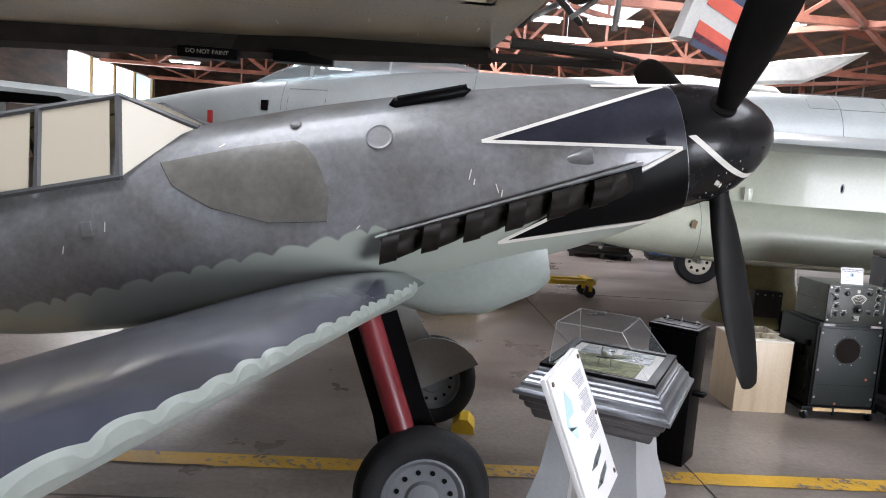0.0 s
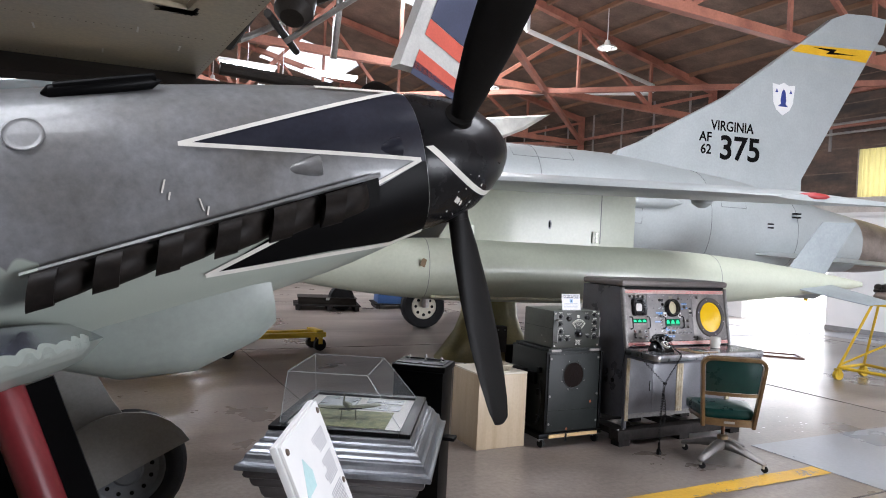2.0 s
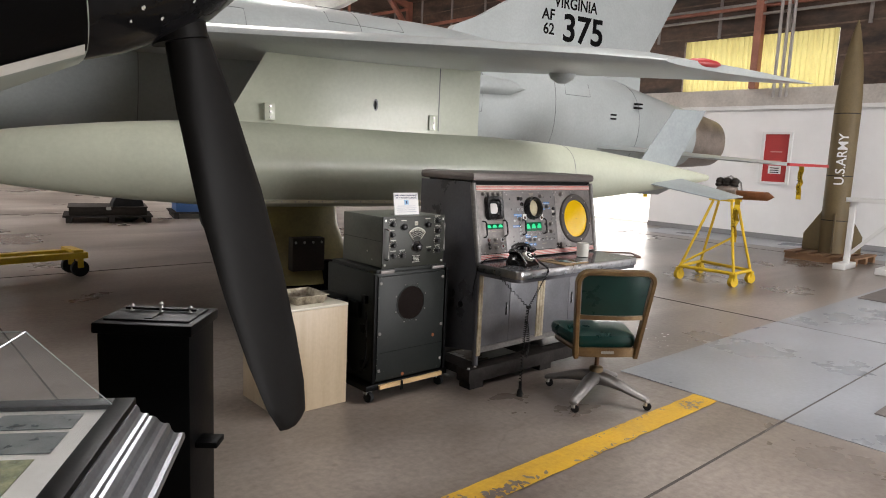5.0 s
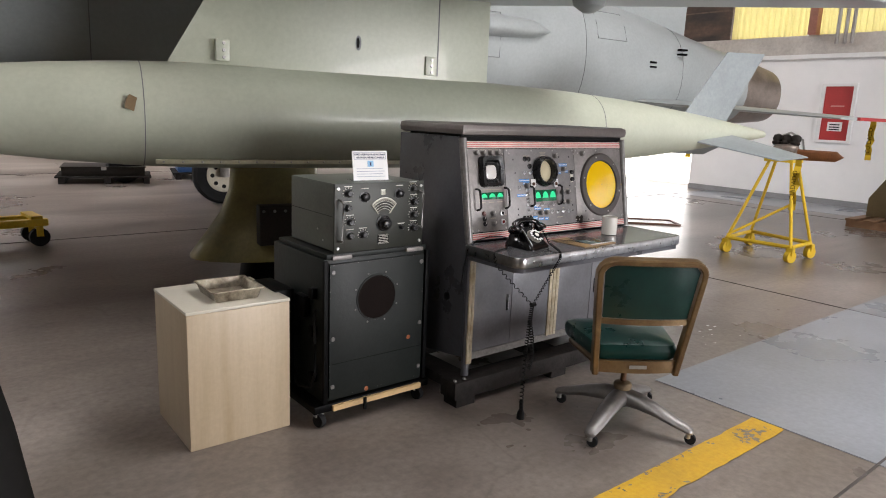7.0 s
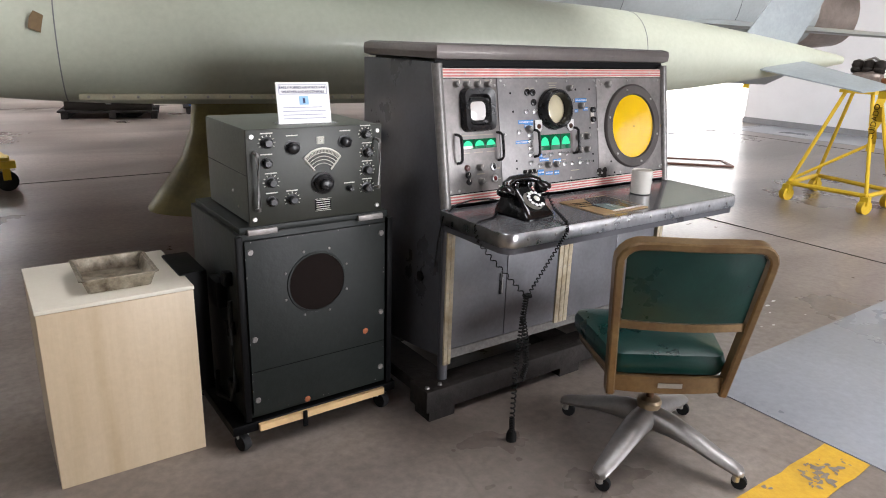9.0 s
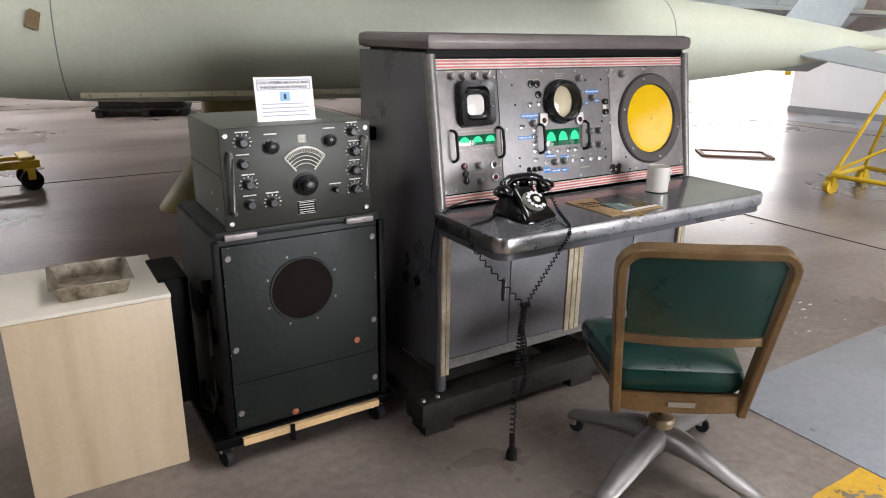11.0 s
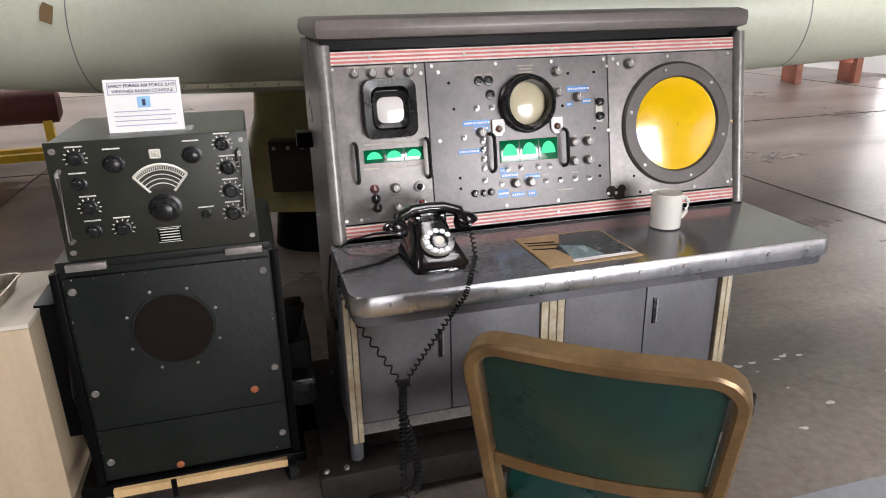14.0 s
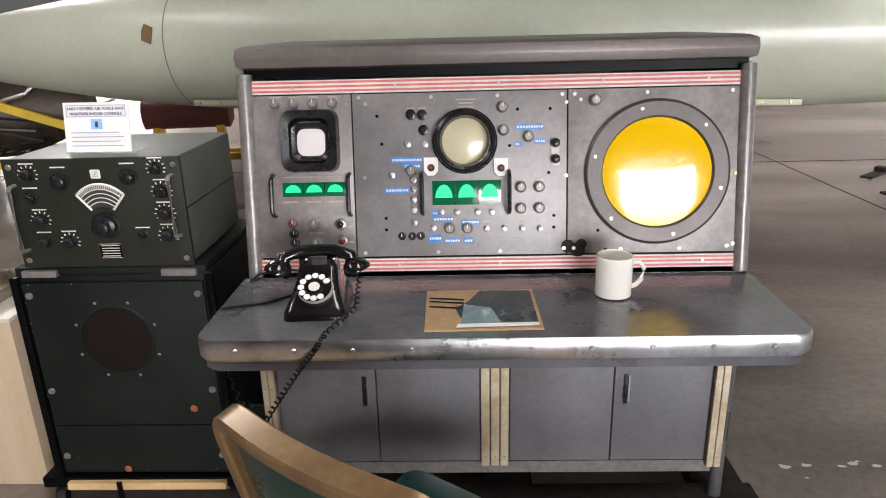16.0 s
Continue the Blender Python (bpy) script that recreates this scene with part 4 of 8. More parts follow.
def blade(angle):
    bm = B()
    rings = []
    for r, w, th, tw in ((0.2, 0.05, 0.05, 78), (0.36, 0.075, 0.04, 76), (0.5, 0.1, 0.034, 74), (0.75, 0.128, 0.026, 70), (1.0, 0.135, 0.019, 66), (1.2, 0.125, 0.014, 63), (1.35, 0.105, 0.010, 61), (1.44, 0.075, 0.008, 60), (1.485, 0.04, 0.006, 60), (1.5, 0.01, 0.004, 60)):
        t, w, r = radians(tw), w * 0.86, min(r, 1.435 + (r - 1.455) * 0.3) if r > 1.4 else r
        ring = []
        for k in range(14):
            c, s = math.cos(k * math.pi / 7), math.sin(k * math.pi / 7)
            a, b = w * c, th * s
            ring.append((0.262 + a * math.sin(t) + b * math.cos(t), a * math.cos(t) - b * math.sin(t), -r))
        rings.append(ring)
    loft(bm, rings)
    root = Matrix.Translation((0.27, 0, -0.3))
    bmesh.ops.transform(bm, matrix=root @ Matrix.Rotation(radians(-1.5), 4, 'Y') @ root.inverted(), verts=bm.verts)
    bmesh.ops.transform(bm, matrix=Matrix.Rotation(radians(angle), 4, 'X'), verts=bm.verts)
    part("propeller_blade", bm, BLADE, WW, "matt black propeller blade")
    bm = B()
    lathe(bm, [(0.27, 0.075), (0.335, 0.07)], (0.245, 0, 0), (0, 0, -1), 20)
    bmesh.ops.transform(bm, matrix=Matrix.Rotation(radians(angle), 4, 'X'), verts=bm.verts)
    part("blade_root", bm, BLADE, WW)


for a in (-4, -124, 116):
    blade(a)
# canopy with yellowed panes; their beige haze stands in for light from behind
PANE = glass("yellowed_backlit_pane", (0.85, 0.8, 0.66), 0.35, 0.3, (0.62, 0.57, 0.45))
FRAME = mat("canopy_frame_grey", (0.07, 0.072, 0.075), 0.45, 0, 0.3)
cz0, cz1, w0, w1 = 0.29, 0.725, 0.44, 0.27
for xa, xb in ((-3.38, -2.96), (-3.82, -3.4), (-4.62, -3.84)):
    for s in (-1, 1):
        bm = B()
        prism(bm, [(xa + 0.02, 0), (xb - 0.02, 0), (xb - 0.02, 1), (xa + 0.02, 1)], lambda a, b, c: (a, s * (w0 + (w1 - w0) * b - c), cz0 + (cz1 - cz0) * b), 0.006)
        part("canopy_pane", bm, PANE, WW, "yellowed canopy pane with a beige backlit haze")
    part("canopy_top_pane", boxed(xa, xb, -w1, w1, cz1 - 0.004, cz1 + 0.004), PANE, WW)
bm = B()
f = bm.faces.new([bm.verts.new(p) for p in ((-2.92, -w1, cz1), (-2.92, w1, cz1), (-2.58, 0.2, 0.5), (-2.58, -0.2, 0.5))])
for s in (-1, 1):
    bm.faces.new([bm.verts.new(p) for p in ((-2.92, s * w1, cz1), (-2.92, s * w0, cz0), (-2.62, s * 0.3, 0.47), (-2.58, s * 0.2, 0.5))])
part("windscreen", bm, PANE, WW)
for s in (-1, 1):
    for pts, r in (((( -4.6, s * w1, cz1), (-2.92, s * w1, cz1), (-2.56, s * 0.2, 0.5)), 0.018), (((-4.6, s * w0, cz0), (-2.92, s * w0, cz0)), 0.02)):
        part("canopy_rail", tubed(pts, r, 6), FRAME, WW)
    for x in (-2.93, -3.37, -3.81, -4.6):
        part("canopy_bar", tubed([(x, s * w0, cz0), (x, s * w1, cz1)], 0.02, 6), FRAME, WW)
part("cockpit_floor", boxed(-4.6, -2.7, -0.38, 0.38, 0.2, 0.26), BLACK, WW)
part("headrest", boxed(-4.5, -4.4, -0.2, 0.2, 0.26, 0.66, bevel=0.03), OLIVEDARK, WW)

# wings, with a scalloped pale leading edge; built in the aircraft's own level frame
WINGGREY = mat("wing_blue_grey", (0.062, 0.07, 0.098), 0.24, 0, 0.5, 1.6, 25, 0.05, second=(0.024, 0.026, 0.036), coat=0.9)
WINGGREY.node_tree.nodes["Principled BSDF"].inputs["Coat Roughness"].default_value = 0.16
STATIONS = tuple((v, -1.46 - 0.08 * (v - 0.3) - d, -1.46 - 0.08 * (v - 0.3) - d - c, th, -0.50 + 0.112 * (v - 0.5)) for v, c, th, d in
                 ((0.2, 2.05, 0.3, 0.0), (0.6, 2.0, 0.285, 0.0), (1.0, 1.93, 0.265, 0.0), (1.6, 1.82, 0.24, 0.0), (2.4, 1.65, 0.21, 0.0), (3.3, 1.45, 0.17, 0.0), (4.1, 1.2, 0.13, 0.03), (4.5, 0.95, 0.09, 0.12), (4.7, 0.6, 0.04, 0.3)))


def wing_section(row, s, a, b, n=16):
    v, le, te, th, z = row
    inc = radians(3)
    pts = []
    for i in range(n + 1):
        f = a + (b - a) * i / n
        g = abs(f)
        t = 5 * th * (0.2969 * g ** 0.5 - 0.126 * g - 0.3516 * g * g + 0.2843 * g ** 3 - 0.1036 * g ** 4)
        x = le + (te - le) * g
        pts.append((x, s * v, z + (t if f >= 0 else -t * 0.75) + (x - le) * math.tan(inc)))
    return pts


for s in (-1, 1):
    rows = [tuple(p + (q - p) * k / 10 for p, q in zip(a, b)) for a, b in zip(STATIONS, STATIONS[1:]) for k in range(10)] + [STATIONS[-1]]
    bm = B()
    loft(bm, [wing_section(r, s, 0.0, 1.0, 20) for r in rows], closed=False)
    wing = part("wing", bm, WINGGREY, WW, "blue-grey wing with a scalloped pale leading edge")
    bm = B()
    loft(bm, [wing_section(r, s, -1.0, 0.0, 20) for r in rows], closed=False)
    part("wing_underside", bm, PALE, wing)
    # scalloped paint edge over the leading edge, a little proud
    bm = B()
    n = 240
    seq = []
    for i in range(n + 1):
        r = interp(0.55 + 3.9 * i / n, [(q[0], *q) for q in rows])
        edge = 0.0012 + 0.0055 * abs(math.sin(i * 0.33 + 0.9 * math.sin(i * 0.09))) * (0.7 + 0.3 * math.sin(i * 0.21)) + 0.001 * i / n
        pts = wing_section(r, s, -0.02, edge, 6)
        seq.append([Vector(p) + Vector((0.004, 0, 0.003 if j > 1 else -0.002)) for j, p in enumerate(pts)])
    loft(bm, seq, closed=False)
    part("leading_edge_paint", bm, PALE, wing)
    # undercarriage leg, wheel and cover
    foot = PROP.inverted() @ Vector((0.2 if s < 0 else 0.33, 2.95 if s < 0 else 4.66, 0.32))
    top = PROP.inverted() @ Vector((-0.1, 3.12 if s < 0 else 4.5, 1.1))
    part("leg", tubed([top, top + (foot - top) * 0.97], 0.06, 14), mat("red_leg", (0.15, 0.014, 0.018), 0.35) if s < 0 else bpy.data.materials["red_leg"], WW, "dark red undercarriage leg")
    d = (foot - top).normalized()
    e = Vector((0, s, 0))
    g = d.cross(e).normalized()
    bm = B()
    rings = []
    for k, wd in ((0.02, 0.13), (0.55, 0.13), (0.75, 0.15)):
        c = top + (foot - top) * k - e * 0.085
        rings.append([c - g * wd, c + g * wd, c + g * wd + e * 0.015, c - g * wd + e * 0.015])
    loft(bm, rings)
    COVER = bpy.data.materials.get("cover_grey") or mat("cover_grey", (0.27, 0.265, 0.25), 0.5)
    part("leg_cover", bm, BLACK if s < 0 else COVER, WW, "flat leg cover")
    if s > 0:
        bm = B()
        arc = [foot - e * 0.13 + (g * math.cos(a) - d * math.sin(a)) * 0.36 for a in [math.pi * i / 14 for i in range(15)]]
        loft(bm, [arc, [p + e * 0.015 for p in arc]])
        part("wheel_cover", bm, COVER, WW, "half-round pale wheel cover")
    ax = PROP.inverted().to_3x3() @ Vector((0.06, -1.0, 0.05))
    R, W = 0.32, 0.17
    tyre = part("wheel", lathed([(-W / 2, R * 0.62), (-W / 2, R * 0.85), (-W * 0.35, R * 0.96), (0, R), (W * 0.35, R * 0.96), (W * 0.47, R * 0.9), (W * 0.5, R * 0.885), (W * 0.55, R * 0.78), (W * 0.54, R * 0.7), (W * 0.49, R * 0.66), (W * 0.49, R * 0.62), (W * 0.3, R * 0.58)], foot, ax, 36), RUBBER, WW, "black ribbed tyre on a dark hub")
    part("hub", lathed([(-W * 0.4, R * 0.6), (W * 0.44, R * 0.62), (W * 0.45, R * 0.58), (W * 0.42, R * 0.55), (W * 0.34, R * 0.51), (W * 0.33, R * 0.27), (W * 0.4, R * 0.23), (W * 0.42, R * 0.1)], foot, ax, 28), mat("hub_grey", (0.16, 0.17, 0.18), 0.45, 0.4) if s < 0 else bpy.data.materials["hub_grey"], tyre)
    a_, b_ = axes((0, 0, 0), ax)
    for k in range(12):
        c = foot + (a_ * math.cos(k * math.pi / 6) + b_ * math.sin(k * math.pi / 6)) * R * 0.4 + ax * W * 0.335
        part("hub_hole", rodded(c - ax * 0.01, c + ax * 0.006, 0.012, seg=8), BLACK, tyre)
# tailplane, fin and tailwheel
bm = B()
slab(bm, [(-6.3, 0.4), (-6.7, 1.35), (-7.2, 1.4), (-7.5, 0.9), (-7.4, 0.3)], 0.08, lambda a, b, c: (a, c, b))
part("tail_fin", bm, CAMO, WW)
for s in (-1, 1):
    bm = B()
    slab(bm, [(-6.4, 0.0), (-6.7, 1.4), (-7.2, 1.4), (-7.3, 0.0)], 0.07, lambda a, b, c: (a, s * b, 0.5 + c))
    part("tailplane", bm, CAMO, WW)
tw = PROP.inverted() @ Vector((-5.2, 4.33, 0.16))
part("tail_wheel", lathed([(-0.05, 0.08), (-0.05, 0.14), (0, 0.16), (0.05, 0.14), (0.05, 0.08)], tw, (0, 1, 0)), RUBBER, WW)
part("tail_strut", rodded(tw, tw + Vector((0.1, 0, 0.6)), 0.03), STEEL, WW)


# ---------- weather radar console ----------
GREYMET = mat("console_grey", (0.13, 0.13, 0.145), 0.3, 0.4, 0.25, 4, 60, 0.04, second=(0.085, 0.085, 0.092))
DOORGREY = mat("door_blue_grey", (0.19, 0.19, 0.205), 0.36, 0.3, 0.25, 4, 60, 0.05, second=(0.13, 0.13, 0.14))
PANELGREY = mat("panel_grey", (0.25, 0.235, 0.235), 0.45, 0.4, 0.25, 5, 70, 0.04, second=(0.16, 0.155, 0.155))
WORNPANEL = mat("worn_panel", (0.29, 0.265, 0.255), 0.44, 0.4, 0.35, 9, 60, 0.06, second=(0.17, 0.16, 0.155), worn=0.5)
DESKMET = mat("desk_top", (0.22, 0.225, 0.24), 0.16, 0.5, 0.35, 3.5, 60, 0.03, second=(0.12, 0.12, 0.13))
CREAM = mat("cream_hinge", (0.55, 0.49, 0.36), 0.45, 0.1, 0.35, 12, 60, 0.05, second=(0.34, 0.26, 0.15))
PINK = mat("faded_red_stripe", (0.62, 0.16, 0.15), 0.5, 0, 0.3, 14)
IVORY = mat("ivory_stripe", (0.7, 0.66, 0.6), 0.45, 0, 0.25, 10)
KNOB = mat("black_bakelite", (0.012, 0.012, 0.013), 0.28, 0, 0.3, 20, spec=0.35)
KNOBGREY = mat("knob_grey", (0.22, 0.21, 0.2), 0.35, 0.3, 0.3, 30)
BLUETAPE = mat("blue_label_tape", (0.05, 0.24, 0.6), 0.35, 0, 0.3, 40)
TAPETEXT = mat("embossed_white", (0.7, 0.75, 0.8), 0.5)
SCREEN = mat("milky_screen", (0.68, 0.66, 0.64), 0.12, 0, 0.06, 5, coat=0.6)
IVSCREEN = mat("ivory_screen", (0.62, 0.56, 0.38), 0.15, 0, 0.08, 5, coat=0.6)
YSCREEN = mat("yellow_screen", (0.9, 0.56, 0.0), 0.12, 0, 0.06, 4, coat=0.9)
GREENGLASS = mat("green_meter_glass", (0.0, 0.13, 0.05), 0.12, 0, 0.2, 6, coat=0.6)
GREENDIAL = glow("lit_green_dial", (0.0, 0.55, 0.22), 0.5)
STAIN = mat("brown_scuff", (0.035, 0.03, 0.028), 0.6)
LEG = mat("skid_timber_black", (0.035, 0.031, 0.029), 0.75, 0, 0.6, 6, 40, 0.3)

X0, X1, YF, YB = 4.185, 5.47, 4.965, 5.575
con = thing("radar_console", "grey steel radar console with scopes, knobs and a shelf desk", "console", pose(0, 0, 0))
# carcass: two side cheeks, back, top cap, lower front
for x, s in ((X0, 1), (X1, -1)):
    bm = B()
    prism(bm, [(YF + 0.012, 0.23), (YB, 0.15), (YB, 1.335), (5.085, 1.335), (5.0, 0.86), (YF + 0.012, 0.8)], lambda a, b, c: (x + s * c, a, b), 0.022)
    part("side_panel", bm, GREYMET, con, "dark grey console cheek")
    # rounded upright along the front edge
    part("corner_post", tubed([(x + s * 0.014, YF + 0.008, 0.135), (x + s * 0.014, YF + 0.008, 0.8)], 0.02, 12), GREYMET, con)
    part("face_post", tubed([(x + s * 0.013, 4.985, 0.82), (x + s * 0.013, 5.072, 1.33)], 0.02, 12), KNOBGREY, con)
    part("back_foot", boxed(x - 0.02 if s < 0 else x, x if s < 0 else x + 0.02, 5.5, 5.56, 0.135, 0.24), GREYMET, con)
part("back_panel", boxed(X0 + 0.022, X1 - 0.022, YB - 0.02, YB, 0.2, 1.335), GREYMET, con)
bm = B()
box(bm, X0 - 0.008, X1 + 0.008, 5.045, YB + 0.01, 1.342, 1.4, bevel=0.027)
part("top_cap", bm, mat("cap_brown_grey", (0.16, 0.14, 0.13), 0.4, 0.3, 0.3, 3), con, "rounded top cap")
part("cap_shadow_gap", boxed(X0 + 0.01, X1 - 0.01, 5.08, 5.5, 1.32, 1.343), BLACK, con)
part("grommet", lathed([(0, 0.02), (-0.006, 0.02)], (X0, 5.12, 0.52), (1, 0, 0), 14), BLACK, con)
part("side_bracket", boxed(X0 - 0.05, X0, 5.44, 5.5, 1.0, 1.05, bevel=0.004), BLACK, con)
# tilted face
FACE = pose(4.2, 4.98, 0.83, 79.7, 0, 0)
W, H_ = 1.255, 0.492


def fpart(name, bm, material, parent=con, label=""):
    bmesh.ops.transform(bm, matrix=FACE, verts=bm.verts)
    return part(name, bm, material, parent, label)


def kx(x):
    return x * (1 + 0.015 * x)


PLATES = []
for xa, xb, m, z in ((0.0, 0.2665, WORNPANEL, 0.0), (0.2695, 0.811, PANELGREY, 0.0), (0.814, W, WORNPANEL, 0.0)):
    PLATES.append(fpart("instrument_panel", boxed(xa, xb, 0.04, 0.456, -0.012, z, bevel=0.0015), m, label="grey instrument panel with knobs and screens"))
LP, MP, RP = PLATES
fpart("face_backing", boxed(0.0, W, 0.0, H_, -0.03, -0.014), BLACK)
for y0 in (0.001, 0.459):
    fpart("stripe_backing", boxed(0, W, y0, y0 + 0.034, -0.013, 0.001, bevel=0.001), IVORY, label="ivory strip with faded red lines")
    for k in range(3):
        fpart("red_stripe", boxed(0.001, W - 0.001, y0 + 0.004 + 0.0105 * k, y0 + 0.0095 + 0.0105 * k, 0.001, 0.0018), PINK)
    for k in range(5):
        fpart("strip_screw", lathed([(0, 0.004), (0.003, 0.003)], (0.12 + 0.26 * k, y0 + 0.017, 0.001), (0, 0, 1), 8), STEEL)


def knob(x, y, r=0.013, h=0.022, material=KNOBGREY, parent=MP):
    bm = B()
    lathe(bm, [(0, r * 1.15), (0.003, r * 1.15), (0.004, r), (h * 0.85, r * 0.92), (h, r * 0.7)], (kx(x), y, 0), (0, 0, 1), 14)
    k = fpart("knob", bm, material, parent)
    fpart("knob_pointer", boxed(kx(x) - 0.001, kx(x) + 0.001, y, y + r * 0.85, h, h + 0.001), IVORY, parent)
    return k


for x, y in ((0.075, 0.442), (0.122, 0.441), (0.171, 0.441), (0.22, 0.44), (0.161, 0.129), (0.164, 0.077)):
    knob(x, y - 0.006 if y > 0.4 else y, 0.0125, parent=LP)
for x, y in ((0.643, 0.416), (0.645, 0.359), (0.706, 0.342), (0.413, 0.261), (0.687, 0.215), (0.733, 0.215), (0.687, 0.161), (0.733, 0.161), (0.507, 0.112), (0.552, 0.112)):
    knob(x, y)
knob(0.869, 0.428, 0.014, parent=RP)
for x, y in ((0.385, 0.093), (0.411, 0.092), (0.433, 0.093)):
    knob(x, y, 0.009, 0.014, KNOB)
for x, y in ((0.103, 0.131), (0.105, 0.104), (0.107, 0.079)):
    knob(x, y, 0.011, 0.008, mat("maroon_lens", (0.12, 0.04, 0.035), 0.3) if y > 0.13 else KNOB, LP)
for x, y in ((0.415, 0.402), (0.443, 0.401), (0.446, 0.363)):
    fpart("jack", lathed([(0, 0.014), (0.006, 0.013), (0.007, 0.007), (0.003, 0.006)], (kx(x), y, 0), (0, 0, 1), 12), KNOB, MP)
for x, y, c in ((0.228, 0.127, KNOB), (0.23, 0.083, mat("red_lens", (0.16, 0.02, 0.02), 0.2))):
    fpart("lamp_bezel", lathed([(0, 0.015), (0.006, 0.014), (0.007, 0.011)], (x, y, 0), (0, 0, 1), 16), CHROME, LP)
    fpart("lamp_lens", lathed([(0.005, 0.011), (0.009, 0.007), (0.011, 0.001)], (x, y, 0), (0, 0, 1), 14), c, LP)
for x, y in ((0.405, 0.328), (0.449, 0.327), (0.363, 0.25), (0.417, 0.237), (0.417, 0.213), (0.417, 0.187), (0.417, 0.161), (0.417, 0.127), (0.486, 0.153), (0.526, 0.154), (0.578, 0.153), (0.614, 0.152), (0.465, 0.113), (0.6, 0.11), (0.645, 0.109), (0.69, 0.109), (0.735, 0.107)):
    bm = B()
    lathe(bm, [(0, 0.0085), (0.004, 0.0085), (0.005, 0.005), (0.008, 0.004)], (kx(x), y, 0), (0, 0, 1), 8)
    rod(bm, (kx(x), y, 0.006), (kx(x), y + 0.005, 0.018), 0.002, 0.003, 6)
    fpart("toggle_switch", bm, CHROME, MP)
rs = random.Random(3)
for x, y in ((0.02, 0.449), (0.24, 0.449), (0.255, 0.43), (0.285, 0.447), (0.302, 0.43), (0.466, 0.445), (0.63, 0.445), (0.294, 0.246), (0.02, 0.05), (0.06, 0.05), (0.25, 0.05), (0.289, 0.05), (0.477, 0.05), (0.635, 0.05), (0.79, 0.445), (0.8, 0.425), (0.8, 0.242), (0.795, 0.055)):
    fpart("panel_screw", lathed([(0, 0.0055), (0.0025, 0.0045)], (kx(x), y, 0), (0, 0, 1), 8), STEEL, LP if x < 0.267 else MP)
for x, y in ((0.83, 0.445), (0.845, 0.43), (1.01, 0.445), (1.22, 0.445), (1.235, 0.24), (1.22, 0.055), (1.235, 0.06), (0.83, 0.055), (0.95, 0.05), (1.1, 0.05)):
    fpart("panel_screw", lathed([(0, 0.0055), (0.0025, 0.0045)], (x, y, 0), (0, 0, 1), 8), mat("brass_screw", (0.4, 0.3, 0.15), 0.4, 0.8) if y == 0.24 else STEEL, RP)
for x, y in ((0.33, 0.4), (0.34, 0.33), (0.345, 0.14), (0.345, 0.11), (0.68, 0.41), (0.76, 0.41), (0.757, 0.25), (0.66, 0.32), (0.77, 0.14), (0.77, 0.11), (0.88, 0.1), (0.9, 0.05)):
    fpart("panel_hole", lathed([(0, 0.0045), (0.0006, 0.0045)], (kx(x), y, 0), (0, 0, 1), 8), BLACK, MP if x < 0.8 else RP)
for a, b, c, d in ((0.363, 0.296, 0.44, 0.281), (0.393, 0.279, 0.437, 0.266), (0.345, 0.218, 0.409, 0.205), (0.462, 0.159, 0.485, 0.143), (0.465, 0.142, 0.514, 0.129), (0.453, 0.097, 0.485, 0.074), (0.493, 0.086, 0.533, 0.072),
                   (0.542, 0.087, 0.569, 0.07), (0.537, 0.134, 0.581, 0.119), (0.675, 0.374, 0.741, 0.358), (0.672, 0.329, 0.691, 0.317), (0.721, 0.337, 0.747, 0.323)):
    tape = fpart("label_tape", boxed(kx(a), kx(c), d, b, 0.0, 0.001), BLUETAPE, MP, "blue embossed label tape")
    x = kx(a) + 0.003
    bm = B()
    while x < kx(c) - 0.004:
        w = rs.uniform(0.003, 0.006)
        box(bm, x, x + w, (b + d) / 2 - 0.0028, (b + d) / 2 + 0.0028, 0.001, 0.0014)
        x += w + 0.002
    tagged(fpart("tape_writing", bm, TAPETEXT, tape), kind="stuff")
# engraved captions that cannot be read
CAPTION = mat("worn_caption", (0.4, 0.36, 0.28), 0.5)
for x, y, w in ((0.075, 0.452, 0.03), (0.122, 0.451, 0.03), (0.171, 0.451, 0.026), (0.22, 0.45, 0.022), (0.16, 0.25, 0.15), (0.1, 0.186, 0.04), (0.16, 0.186, 0.04), (0.22, 0.186, 0.04), (0.165, 0.105, 0.035), (0.25, 0.12, 0.02), (0.25, 0.08, 0.02)):
    fpart("caption", boxed(x - w / 2, x + w / 2, y - 0.002, y + 0.002, 0.0, 0.0006), CAPTION, LP)
for x, y, w in ((0.552, 0.437, 0.05), (0.552, 0.428, 0.036), (0.552, 0.419, 0.04), (0.415, 0.418, 0.02), (0.443, 0.418, 0.02), (0.69, 0.232, 0.02), (0.735, 0.232, 0.02), (0.66, 0.08, 0.05), (0.6, 0.128, 0.02), (0.69, 0.128, 0.02)):
    fpart("caption", boxed(kx(x) - w / 2, kx(x) + w / 2, y - 0.0018, y + 0.0018, 0.0, 0.0006), CAPTION, MP)


